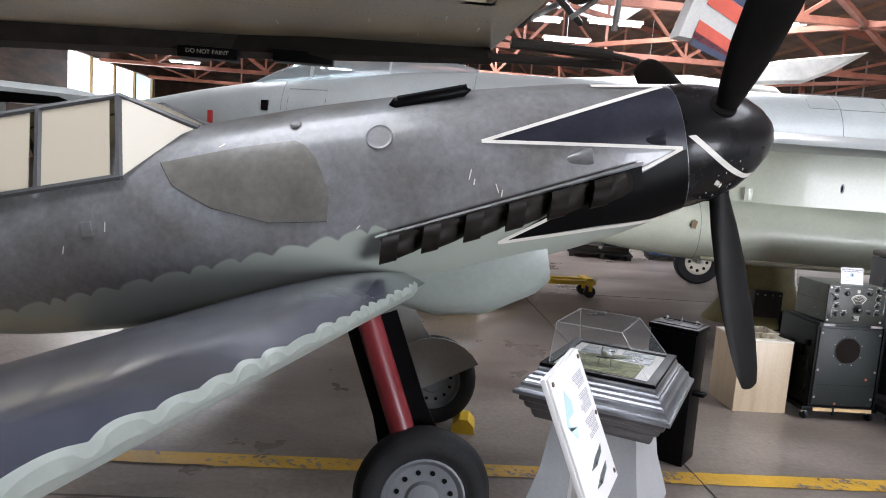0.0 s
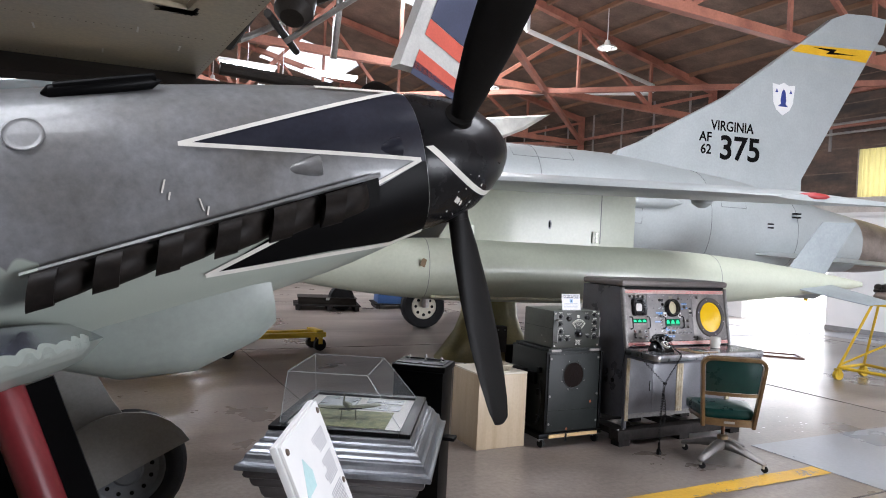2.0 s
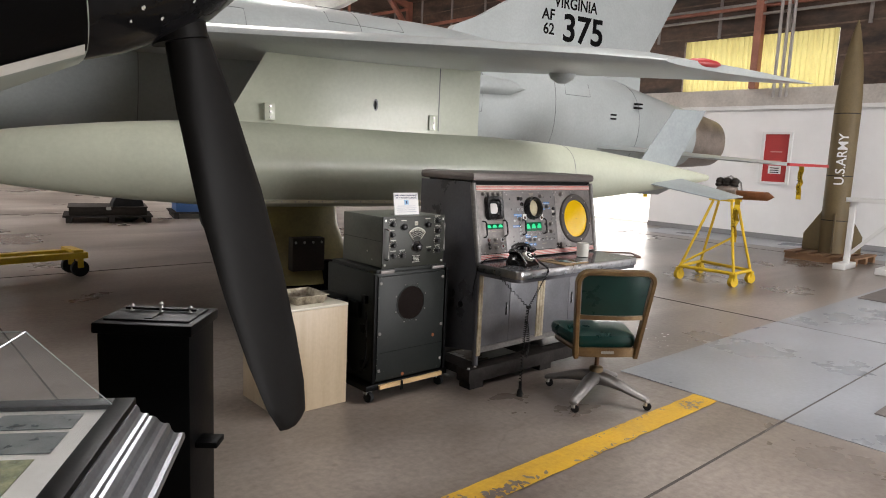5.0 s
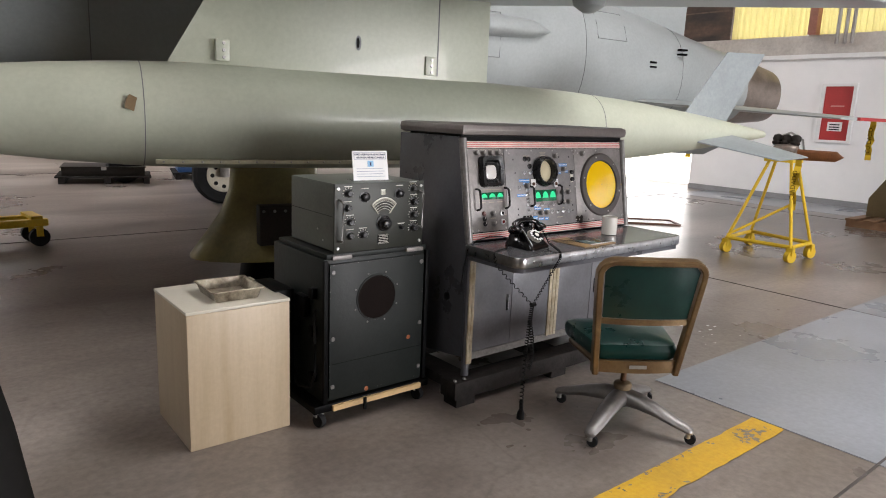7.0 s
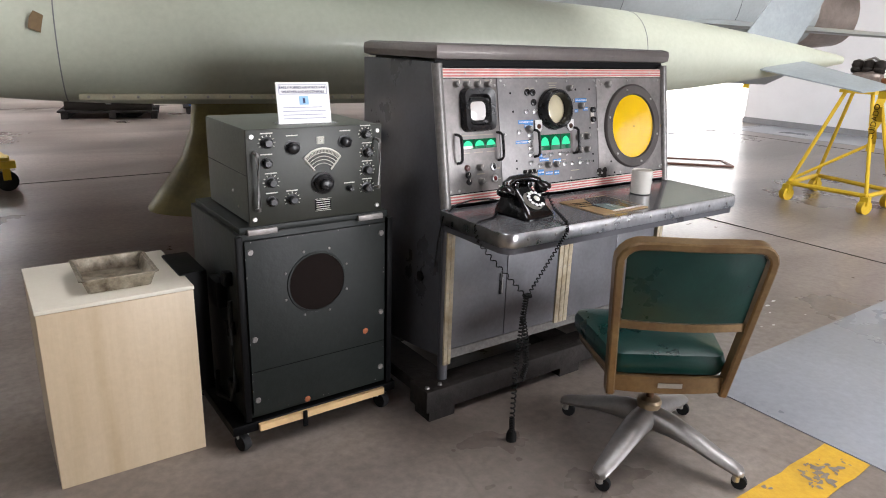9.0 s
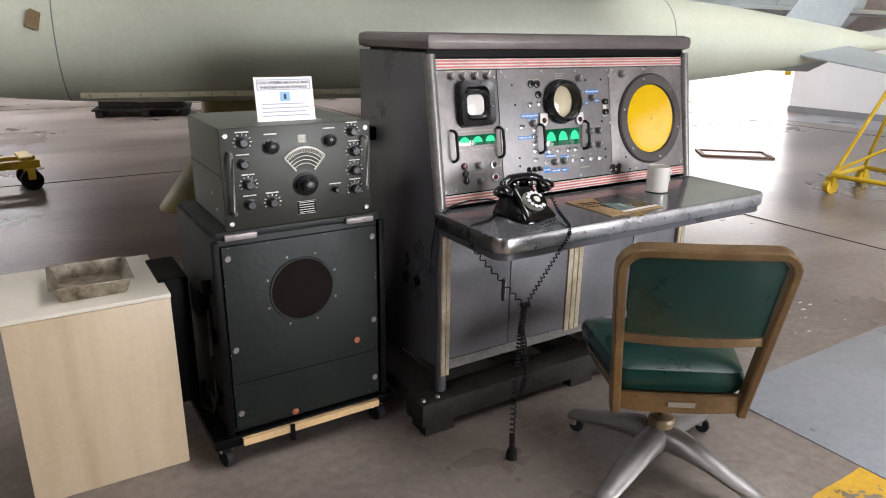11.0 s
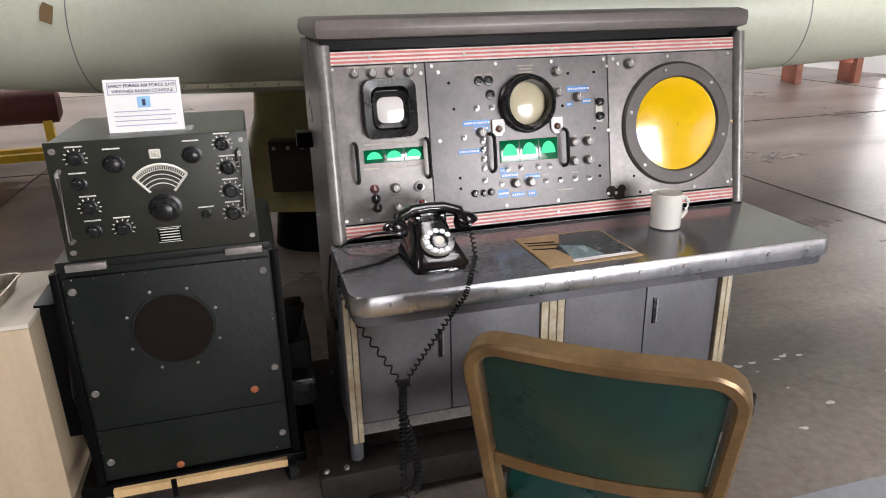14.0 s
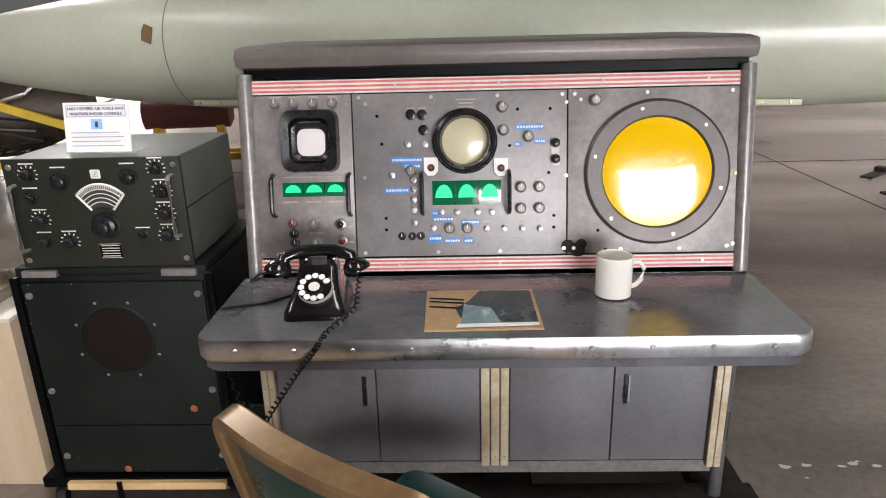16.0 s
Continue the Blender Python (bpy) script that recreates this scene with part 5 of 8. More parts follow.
def frame_ring(bm, xa, xb, ya, yb, w, z0, z1, r=0.025):
    """A rounded rectangular bezel."""
    def loop(x0, x1, y0, y1, rr, z):
        out = []
        for cx, cy, a0 in ((x1 - rr, y1 - rr, 0), (x0 + rr, y1 - rr, 90), (x0 + rr, y0 + rr, 180), (x1 - rr, y0 + rr, 270)):
            out += [(cx + rr * math.cos(radians(a0 + 22.5 * k)), cy + rr * math.sin(radians(a0 + 22.5 * k)), z) for k in range(5)]
        return out
    loft(bm, [loop(xa, xb, ya, yb, r, z0), loop(xa + 0.003, xb - 0.003, ya + 0.003, yb - 0.003, r, z1), loop(xa + w, xb - w, ya + w, yb - w, r * 0.9, z1 - 0.004), loop(xa + w + 0.008, xb - w - 0.008, ya + w + 0.008, yb - w - 0.008, r * 0.8, z0 + 0.002)], False, False)


bm = B()
frame_ring(bm, 0.088, 0.234, 0.262, 0.42, 0.022, 0.0, 0.032)
fpart("screen_bezel", bm, KNOB, LP, "black rounded bezel")
bm = B()
frame_ring(bm, 0.112, 0.214, 0.288, 0.388, 0.012, 0.0, 0.02, 0.02)
fpart("screen_mask", bm, KNOB, LP)
bm = B()
lathe(bm, [(0.002, 0.06), (0.008, 0.055), (0.012, 0.03), (0.013, 0.001)], (0.163, 0.338, 0), (0, 0, 1), 28)
bmesh.ops.scale(bm, vec=(0.85, 0.75, 1), verts=bm.verts, space=Matrix.Translation((-0.163, -0.338, 0)))
fpart("screen", bm, SCREEN, LP, "blank milky screen")
sc = (kx(0.549), 0.333)
fpart("scope_ring", lathed([(0, 0.082), (0.012, 0.082), (0.016, 0.078), (0.04, 0.076), (0.044, 0.07), (0.04, 0.063), (0.006, 0.058)], (*sc, 0), (0, 0, 1), 40, cap0=False, cap1=False), KNOB, MP, "black scope hood")
fpart("scope_glass", lathed([(0.004, 0.06), (0.01, 0.045), (0.013, 0.02), (0.0135, 0.001)], (*sc, 0), (0, 0, 1), 32), IVSCREEN, MP, "ivory round scope")
for x, y in ((0.463, 0.272), (0.638, 0.268)):
    bm = B()
    prism(bm, [(kx(x) - 0.018, y + 0.022), (kx(x) - 0.018, y - 0.012), (kx(x) - 0.008, y - 0.024), (kx(x) + 0.008, y - 0.024), (kx(x) + 0.018, y - 0.012), (kx(x) + 0.018, y + 0.022)], lambda a, b, c: (a, b, 0.006 + c), 0.002)
    tag = fpart("paper_tag", bm, WHITE, MP, "white paper tag")
    fpart("tag_knob", lathed([(0.002, 0.011), (0.012, 0.009), (0.016, 0.004)], (kx(x), y - 0.004, 0), (0, 0, 1), 12), mat("brown_knob", (0.1, 0.04, 0.02), 0.4) if x < 0.5 else bpy.data.materials["brown_knob"], tag)


def meters(xa, xb, ya, yb, parent):
    g = fpart("meter_window", boxed(xa, xb, ya, yb, 0.0, 0.004, bevel=0.001), GREENGLASS, parent, "dark green meter window")
    for k in range(3):
        cx = xa + (xb - xa) * (k + 0.5) / 3
        r = (xb - xa) * 0.125
        cy = ya + (yb - ya) * 0.3
        bm = B()
        prism(bm, [(cx - r, cy)] + [(cx + r * math.cos(math.pi - math.pi * i / 10), cy + (yb - ya) * 0.55 * math.sin(math.pi * i / 10)) for i in range(11)][1:-1] + [(cx + r, cy)], lambda a, b, c: (a, b, 0.0045 + c), 0.001)
        fpart("green_dial", bm, GREENDIAL, g, "lit green dial")
        fpart("divider", boxed(cx + (xb - xa) / 6 - 0.001, cx + (xb - xa) / 6 + 0.001, ya, yb, 0.0045, 0.0055), KNOB, g) if k < 2 else None


meters(0.082, 0.246, 0.2, 0.236, LP)
meters(kx(0.465), kx(0.638), 0.172, 0.234, MP)


def pull(x, y0, y1, parent):
    fpart("pull_handle", tubed([(x, y0, 0), (x, y0 + 0.004, 0.022), (x, y0 + 0.012, 0.032), (x, (y0 + y1) / 2, 0.034), (x, y1 - 0.012, 0.032), (x, y1 - 0.004, 0.022), (x, y1, 0)], 0.0055, 8), KNOB, parent, "black pull handle")


for x, p in ((0.06, LP), (0.256, LP), (kx(0.44), MP), (kx(0.657), MP)):
    pull(x, 0.15, 0.256, p)
# fuse holder with its tag
fpart("fuse_plate", boxed(kx(0.773) - 0.01, kx(0.773) + 0.01, 0.268, 0.338, 0, 0.002), IVORY, MP)
for y in (0.285, 0.325):
    fpart("fuse_cap", lathed([(0.002, 0.013), (0.014, 0.011), (0.016, 0.006)], (kx(0.773), y, 0), (0, 0, 1), 10), KNOB, MP)
# large yellow scope
bs = (kx(1.022), 0.246)
fpart("large_scope_ring", lathed([(0, 0.183), (0.006, 0.183), (0.012, 0.176), (0.012, 0.142), (0.004, 0.137)], (*bs, 0), (0, 0, 1), 64, cap0=False, cap1=False), mat("scope_ring_brown", (0.085, 0.074, 0.07), 0.42, 0.35, 0.3, 8), RP, "brown-grey scope ring")
fpart("large_scope_glass", lathed([(0.003, 0.1395), (0.006, 0.12), (0.009, 0.06), (0.0095, 0.001)], (*bs, 0), (0, 0, 1), 56), YSCREEN, RP, "bright yellow radar scope glass")
for k in range(6):
    a = radians(45 + 60 * k)
    fpart("ring_screw", lathed([(0.011, 0.006), (0.015, 0.004)], (bs[0] + 0.163 * math.cos(a), bs[1] + 0.163 * math.sin(a), 0), (0, 0, 1), 8), STEEL, RP)
for x, y, r in ((0.815, 0.06, 0.018), (0.85, 0.065, 0.014), (0.84, 0.05, 0.02)):
    bm = B()
    lathe(bm, [(0.0005, r), (0.001, r * 0.9)], (x, y, 0.0), (0, 0, 1), 9)
    fpart("scuff", bm, STAIN, RP if x > 0.82 else MP)

# fine wrinkles and a centre pin on the yellow film
for k in range(9):
    a0 = radians(-48 + 11 * k)
    pts = [(bs[0] + (0.045 + 0.01 * q) * math.cos(a0 + 0.012 * q * q), bs[1] + (0.045 + 0.01 * q) * math.sin(a0 + 0.012 * q * q), 0.0092 - 0.00055 * q) for q in range(8)]
    fpart("film_wrinkle", tubed(pts, 0.0009, 4), YSCREEN, RP)
fpart("centre_pin", lathed([(0.009, 0.003), (0.012, 0.002)], (*bs, 0), (0, 0, 1), 8), mat("amber_pin", (0.4, 0.22, 0.02), 0.4), RP)

# shelf desk with a rounded metal edge
def plate_loop(xa, xb, ya, yb, r, z):
    out = [(xb, yb, z), (xa, yb, z)]
    for cx, cy, a0 in ((xa + r, ya + r, 180), (xb - r, ya + r, 270)):
        out += [(cx + r * math.cos(radians(a0 + 15 * k)), cy + r * math.sin(radians(a0 + 15 * k)), z) for k in range(7)]
    return out


bm = B()
loft(bm, [plate_loop(4.17, 5.475, 4.605, 4.978, 0.045, z) for z in (0.79, 0.818)])
desk = part("desk_top", bm, DESKMET, con, "scuffed grey metal desk top")
bm = B()
loft(bm, [plate_loop(4.167 + i, 5.478 - i, 4.602 + i, 4.976, 0.047, z) for i, z in ((0.004, 0.768), (0.0, 0.776), (0.0, 0.812), (0.003, 0.8185))], False, False)
part("desk_edge", bm, CHROME, desk, "polished metal desk edge")
bm = B()
loft(bm, [plate_loop(4.175, 5.47, 4.61, 4.976, 0.05, z) for z in (0.745, 0.789)])
part("desk_underside", bm, GREYMET, desk)
for k in range(10):
    part("edge_screw", lathed([(0, 0.006), (0.003, 0.004)], (4.26 + 0.125 * k, 4.6015, 0.795), (0, -1, 0), 8), STEEL, desk)
# lower cabinet
lower = part("lower_cabinet", boxed(X0 + 0.02, X1 - 0.02, YF + 0.012, YB - 0.03, 0.235, 0.745), GREYMET, con, "grey cabinet under the desk")
for xa, xb, hx in ((4.225, 4.497, 4.466), (4.501, 4.783, 0), (4.868, 5.148, 0), (5.152, 5.414, 5.182)):
    dr = part("cabinet_door", boxed(xa, xb, YF, YF + 0.011, 0.255, 0.743, bevel=0.002), DOORGREY, lower, "grey steel cabinet door")
    if hx:
        part("door_handle", boxed(hx - 0.006, hx + 0.006, YF - 0.006, YF, 0.44, 0.53, bevel=0.003), KNOB, dr)
        part("handle_edge", boxed(hx + 0.007, hx + 0.011, YF - 0.004, YF, 0.445, 0.525), CHROME, dr)
for xa, xb in ((4.187, 4.203), (4.205, 4.221), (4.787, 4.811), (4.814, 4.838), (4.841, 4.864), (5.418, 5.436), (5.438, 5.456)):
    hg = part("piano_hinge", boxed(xa, xb, YF - (0.004 if 4.3 < xa < 5.4 else 0.016), YF + 0.012, 0.24 if xa > 4.25 else 0.2, 0.744, bevel=0.002), CREAM, lower, "cream-painted hinge strip")
    for z in (0.27, 0.5, 0.72):
        part("hinge_rivet", lathed([(0, 0.003), (0.002, 0.002)], ((xa + xb) / 2, YF - (0.004 if 4.3 < xa < 5.4 else 0.016), z), (0, -1, 0), 6), STEEL, hg)
part("kick_rail", boxed(X0 + 0.02, X1 - 0.02, YF + 0.004, YF + 0.03, 0.212, 0.25), KNOBGREY, lower)
# skid under the console
skid = thing("timber_skid", "black timber skid under the grey console", "pallet", pose(0, 0, 0))
for y in (4.9, 5.5):
    part("runner", boxed(4.08, 5.58, y, y + 0.12, 0.045, 0.135, bevel=0.006), LEG, skid)
    for x in (4.1, 4.8, 5.45):
        part("block", boxed(x, x + 0.12, y + 0.01, y + 0.11, 0.0, 0.045), LEG, skid)
for x in (4.1, 4.8, 5.42):
    part("cross_board", boxed(x, x + 0.14, 5.02, 5.5, 0.08, 0.132), LEG, skid)
for x in (4.1, 4.16):
    part("bolt", lathed([(0, 0.01), (0.008, 0.008)], (x, 4.93, 0.135), (0, 0, 1), 6), KNOBGREY, skid)

# rotary telephone
ph = thing("rotary_telephone", "black bakelite rotary telephone on the console desk", "telephone", pose(4.405, 4.8, 0.8187, 0, 0, 3) @ Matrix.Diagonal((0.92, 1, 0.76, 1)))
BAKE = mat("glossy_bakelite", (0.006, 0.006, 0.0065), 0.12, 0, 0.3, 10, coat=0.4, spec=0.4)
bm = B()
rings = []
for z, w, yf, yb in ((0.0, 0.078, -0.1, 0.08), (0.02, 0.076, -0.098, 0.08), (0.05, 0.064, -0.075, 0.076), (0.09, 0.052, -0.035, 0.07), (0.12, 0.05, -0.005, 0.06), (0.128, 0.044, 0.002, 0.055)):
    r = 0.018
    loop = []
    for cx, cy, a0 in ((w - r, yb - r, 0), (-w + r, yb - r, 90), (-w + r, yf + r, 180), (w - r, yf + r, 270)):
        loop += [(cx + r * math.cos(radians(a0 + 30 * k)), cy + r * math.sin(radians(a0 + 30 * k)), z) for k in range(4)]
    rings.append(loop)
loft(bm, rings)
part("body", bm, BAKE, ph)
DN = Vector((0, -0.72, 0.69)).normalized()
dc = Vector((0, -0.058, 0.084))
dial = part("dial", lathed([(-0.01, 0.045), (0.006, 0.043), (0.008, 0.04)], dc, DN, 32), mat("dial_ivory", (0.55, 0.52, 0.45), 0.3), ph, "ivory number dial")
part("finger_wheel", lathed([(0.009, 0.026), (0.012, 0.024), (0.013, 0.018)], dc, DN, 24), BAKE, dial)
a_, b_ = axes((0, 0, 0), DN)
for k in range(10):
    an = radians(30 + 30 * k)
    part("finger_hole", lathed([(0.0085, 0.0085), (0.0105, 0.007)], dc + (a_ * math.cos(an) + b_ * math.sin(an)) * 0.033, DN, 10), WHITE, dial)
part("dial_plate", lathed([(0.0085, 0.0425), (0.0088, 0.0265)], dc, DN, 32), BAKE, dial)
part("centre_card", lathed([(0.013, 0.014), (0.0145, 0.013)], dc, DN, 16), IVORY, dial)
for s in (-1, 1):
    part("cradle", boxed(s * 0.035 - 0.012, s * 0.035 + 0.012, 0.0, 0.05, 0.12, 0.152, bevel=0.006), BAKE, ph)
hs = [(-0.092, 0.0, 0.13), (-0.082, 0.01, 0.165), (-0.045, 0.02, 0.178), (0, 0.022, 0.18), (0.045, 0.02, 0.178), (0.082, 0.01, 0.165), (0.092, 0.0, 0.13)]
hs = [(x, y, z - 0.012) for x, y, z in hs]
handset = part("handset", tubed(hs, lambda f: 0.018, 12), BAKE, ph, "black handset resting on its cradle")
for s in (-1, 1):
    part("earpiece", lathed([(0, 0.016), (0.014, 0.03), (0.034, 0.036), (0.044, 0.033), (0.046, 0.014)], (s * 0.085, 0.006, 0.143), (s * 0.45, -0.35, -0.82), 20), BAKE, handset)
for x in (-0.055, 0.055):
    part("foot", boxed(x - 0.01, x + 0.01, -0.09, -0.07, -0.0005, 0.002), mat("cork_foot", (0.4, 0.25, 0.12), 0.8) if x < 0 else bpy.data.materials["cork_foot"], ph)
# coiled cords hanging over the desk edge, and the line cord
def coil(pts, turns, r, wire):
    pts = [Vector(p) for p in pts]
    out = []
    n = turns * 8
    for i in range(n + 1):
        f = i / n * (len(pts) - 1)
        k = min(int(f), len(pts) - 2)
        p = pts[k].lerp(pts[k + 1], f - k)
        a, b = axes(pts[k], pts[k + 1])
        out.append(p + (a * math.cos(i * math.pi / 4) + b * math.sin(i * math.pi / 4)) * r)
    bm = B()
    tube(bm, out, wire, 5)
    return bm


CORD = mat("cord_black", (0.012, 0.012, 0.012), 0.6)
cord = thing("telephone_cord", "black coiled telephone cord hanging over the desk edge", "cable", pose(0, 0, 0))
part("coiled_cord", coil([(4.505, 4.79, 0.9), (4.5, 4.73, 0.84), (4.45, 4.62, 0.826), (4.43, 4.592, 0.8), (4.39, 4.592, 0.75), (4.335, 4.6, 0.67), (4.28, 4.61, 0.585)], 40, 0.005, 0.0022), CORD, cord)
part("coiled_cord", coil([(4.163, 4.765, 0.8), (4.172, 4.75, 0.755), (4.2, 4.7, 0.7), (4.24, 4.65, 0.64), (4.275, 4.61, 0.585)], 12, 0.006, 0.0022), CORD, cord)
part("tangled_cord", coil([(4.278, 4.61, 0.59), (4.276, 4.62, 0.48), (4.272, 4.63, 0.33), (4.28, 4.64, 0.1), (4.29, 4.645, 0.02)], 44, 0.008, 0.003), CORD, cord)
part("tangled_cord", coil([(4.27, 4.615, 0.52), (4.295, 4.615, 0.42), (4.31, 4.62, 0.32), (4.3, 4.625, 0.26)], 22, 0.009, 0.003), CORD, cord)
part("cord_knot", coil([(4.262, 4.605, 0.592), (4.294, 4.607, 0.588)], 5, 0.007, 0.003), CORD, cord)
part("plug", lathed([(0, 0.02), (0.03, 0.018), (0.05, 0.008)], (4.29, 4.648, 0.0)), CORD, cord)
part("line_cord", tubed([(4.38, 4.86, 0.825), (4.33, 4.85, 0.822), (4.27, 4.8, 0.8215), (4.22, 4.785, 0.8215), (4.185, 4.775, 0.8215), (4.164, 4.768, 0.812), (4.163, 4.765, 0.795)], 0.003, 6), CORD, cord)
part("line_cord", tubed([(4.41, 4.9, 0.84), (4.36, 4.94, 0.85), (4.29, 4.95, 0.85), (4.22, 4.95, 0.84), (4.165, 4.955, 0.8), (4.155, 4.97, 0.7), (4.16, 4.99, 0.6)], 0.003, 6), CORD, cord)

# mug and magazine
mug = thing("coffee_mug", "plain white ceramic mug on the console desk", "mug", pose(5.1, 4.832, 0.8187))
CERAMIC = mat("white_ceramic", (0.78, 0.76, 0.7), 0.2, 0, 0.08, 6, coat=0.4)
part("cup", lathed([(0, 0.03), (0.003, 0.042), (0.006, 0.0425), (0.098, 0.0425), (0.1, 0.041), (0.098, 0.039), (0.01, 0.038), (0.008, 0.002)], seg=32, cap1=True), CERAMIC, mug)
part("handle", tubed([(0.04, 0.0, 0.08), (0.058, 0.0, 0.082), (0.07, 0.0, 0.066), (0.066, 0, 0.04), (0.052, 0, 0.024), (0.04, 0, 0.02)], 0.006, 8), CERAMIC, mug)
mag = thing("photo_print", "curled colour photo of a grey machine on the desk", "photo", pose(4.785, 4.752, 0.8187, 0, 0, 1))
part("sheet", boxed(-0.128, 0.128, -0.113, 0.113, 0, 0.003), mat("sandy_paper", (0.45, 0.3, 0.15), 0.5, 0, 0.3, 12), mag)
bm = B()
prism(bm, [(-0.04, -0.09), (0.12, -0.09), (0.12, 0.1), (0.0, 0.105), (-0.03, 0.04), (-0.06, 0.0)], lambda a, b, c: (a, b, 0.0032 + c), 0.001)
part("picture_dark", bm, mat("photo_dark", (0.05, 0.065, 0.07), 0.25, 0, 0.4, 14, second=(0.02, 0.025, 0.03)), mag)
bm = B()
prism(bm, [(-0.05, -0.085), (0.04, -0.085), (0.02, 0.0), (-0.04, 0.02)], lambda a, b, c: (a, b, 0.0043 + c), 0.001)
part("picture_pale", bm, mat("photo_pale", (0.22, 0.32, 0.34), 0.25, 0, 0.4, 20), mag)
bm = B()
for y in (0.0, 0.03, 0.05):
    prism(bm, [(-0.12, y + 0.01), (-0.04, y - 0.005), (-0.04, y + 0.002), (-0.12, y + 0.015)], lambda a, b, c: (a, b, 0.0043 + c), 0.001)
part("picture_lines", bm, BLACK, mag)
bm = B()
prism(bm, [(-0.06, -0.105), (0.12, -0.1), (0.12, -0.085), (-0.055, -0.088)], lambda a, b, c: (a, b, 0.0053 + c), 0.001)
part("caption_strip", bm, WHITE, mag)

# ---------- radio receiver on a loudspeaker cabinet ----------
RADIO = mat("radio_dark_green", (0.021, 0.023, 0.017), 0.42, 0.1, 0.3, 5, 60, 0.06, second=(0.015, 0.017, 0.012), spec=0.4)
RADSIDE = mat("radio_case_green", (0.12, 0.13, 0.112), 0.45, 0.25, 0.3, 4, 60, 0.06)
CAB = mat("cabinet_black_green", (0.0085, 0.0115, 0.01), 0.48, 0.05, 0.5, 5, 50, 0.1, second=(0.0045, 0.0065, 0.006), spec=0.27)
LINE = mat("engraved_white", (0.72, 0.71, 0.64), 0.5)
cab = thing("speaker_cabinet", "black-green steel speaker cabinet with a round opening on a dolly", "cabinet", pose(3.742, 5.36, 0))
part("body", boxed(-0.285, 0.285, -0.255, 0.255, 0.115, 0.79, bevel=0.008), CAB, cab)
fr = part("front_panel", boxed(-0.262, 0.262, -0.268, -0.2555, 0.135, 0.768, bevel=0.003), CAB, cab)
part("panel_seam", boxed(-0.262, 0.262, -0.2695, -0.268, 0.298, 0.301), BLACK, fr)
part("speaker_rim", lathed([(0, 0.112), (0.004, 0.11), (0.004, 0.104), (-0.004, 0.103)], (-0.012, -0.268, 0.588), (0, -1, 0), 40, cap0=False, cap1=False), CAB, fr)
part("speaker_grille", lathed([(0, 0.104), (0.001, 0.1)], (-0.012, -0.2685, 0.588), (0, -1, 0), 40), mat("speaker_cloth", (0.012, 0.008, 0.007), 0.95, 0, 0.3, 200, 600, 0.4), fr, "dark brown speaker cloth")
for k in range(8):
    a = radians(22 + 45 * k)
    part("rim_screw", lathed([(0, 0.005), (0.003, 0.003)], (-0.012 + 0.125 * math.cos(a), -0.268, 0.588 + 0.125 * math.sin(a)), (0, -1, 0), 8), KNOBGREY, fr)
for x in (-0.245, 0.245):
    for z in (0.19, 0.42, 0.73):
        part("quarter_turn", lathed([(0, 0.011), (0.005, 0.009)], (x, -0.268, z), (0, -1, 0), 10), KNOBGREY, fr)
for x, z in ((0.18, 0.355), (-0.06, 0.14)):
    part("rust_spot", lathed([(0, 0.012), (0.0008, 0.01)], (x, -0.268, z), (0, -1, 0), 8), mat("rust", (0.3, 0.09, 0.03), 0.8) if x > 0 else bpy.data.materials["rust"], fr)
for x in (-0.292, 0.27):
    part("edge_angle", boxed(x, x + 0.022, -0.272, -0.25, 0.115, 0.785, bevel=0.003), BLACK, cab)
part("lid_ledge", boxed(-0.275, 0.275, -0.262, 0.22, 0.791, 0.813, bevel=0.004), CAB, cab)
for x in (-0.2, 0.2):
    part("lid_clip", boxed(x - 0.05, x + 0.05, -0.274, -0.25, 0.786, 0.806, bevel=0.004), WORNPANEL, cab)
for z in (0.2, 0.42, 0.6):
    part("side_latch", boxed(-0.315, -0.285, -0.2, -0.16, z, z + 0.05, bevel=0.006), BLACK, cab)
part("side_handle", boxed(-0.325, -0.287, -0.14, -0.04, 0.5, 0.6, bevel=0.012), BLACK, cab)
part("side_cable", tubed([(-0.3, -0.2, 0.55), (-0.31, -0.22, 0.4), (-0.305, -0.22, 0.26), (-0.31, -0.18, 0.17), (-0.33, -0.1, 0.16), (-0.3, 0, 0.2)], 0.008, 7), CORD, cab)
part("side_case", boxed(-0.42, -0.325, -0.05, 0.2, 0.16, 0.62, bevel=0.01), BLACK, cab)
dol = thing("dolly", "low black dolly with casters under the speaker cabinet", "dolly", pose(3.742, 5.36, 0))
part("deck", boxed(-0.34, 0.31, -0.275, 0.27, 0.075, 0.112, bevel=0.006), BLACK, dol)
part("wood_edge", boxed(-0.25, 0.25, -0.292, -0.2755, 0.08, 0.105), mat("pale_pine", (0.62, 0.42, 0.2), 0.6, 0, 0.25, 6, 50, 0.1), dol, "pale wooden strip")
part("strip_clip", boxed(-0.09, -0.075, -0.298, -0.29, 0.05, 0.11), BLACK, dol)
for x in (-0.3, 0.26):
    for y in (-0.24, 0.22):
        c = part("caster", lathed([(-0.014, 0.022), (-0.014, 0.03), (0, 0.033), (0.014, 0.03), (0.014, 0.022)], (x, y - 0.01, 0.033), (1, 0.3, 0), 18), RUBBER, dol)
        part("fork", boxed(x - 0.02, x + 0.02, y - 0.012, y + 0.02, 0.05, 0.076), STEEL, c)

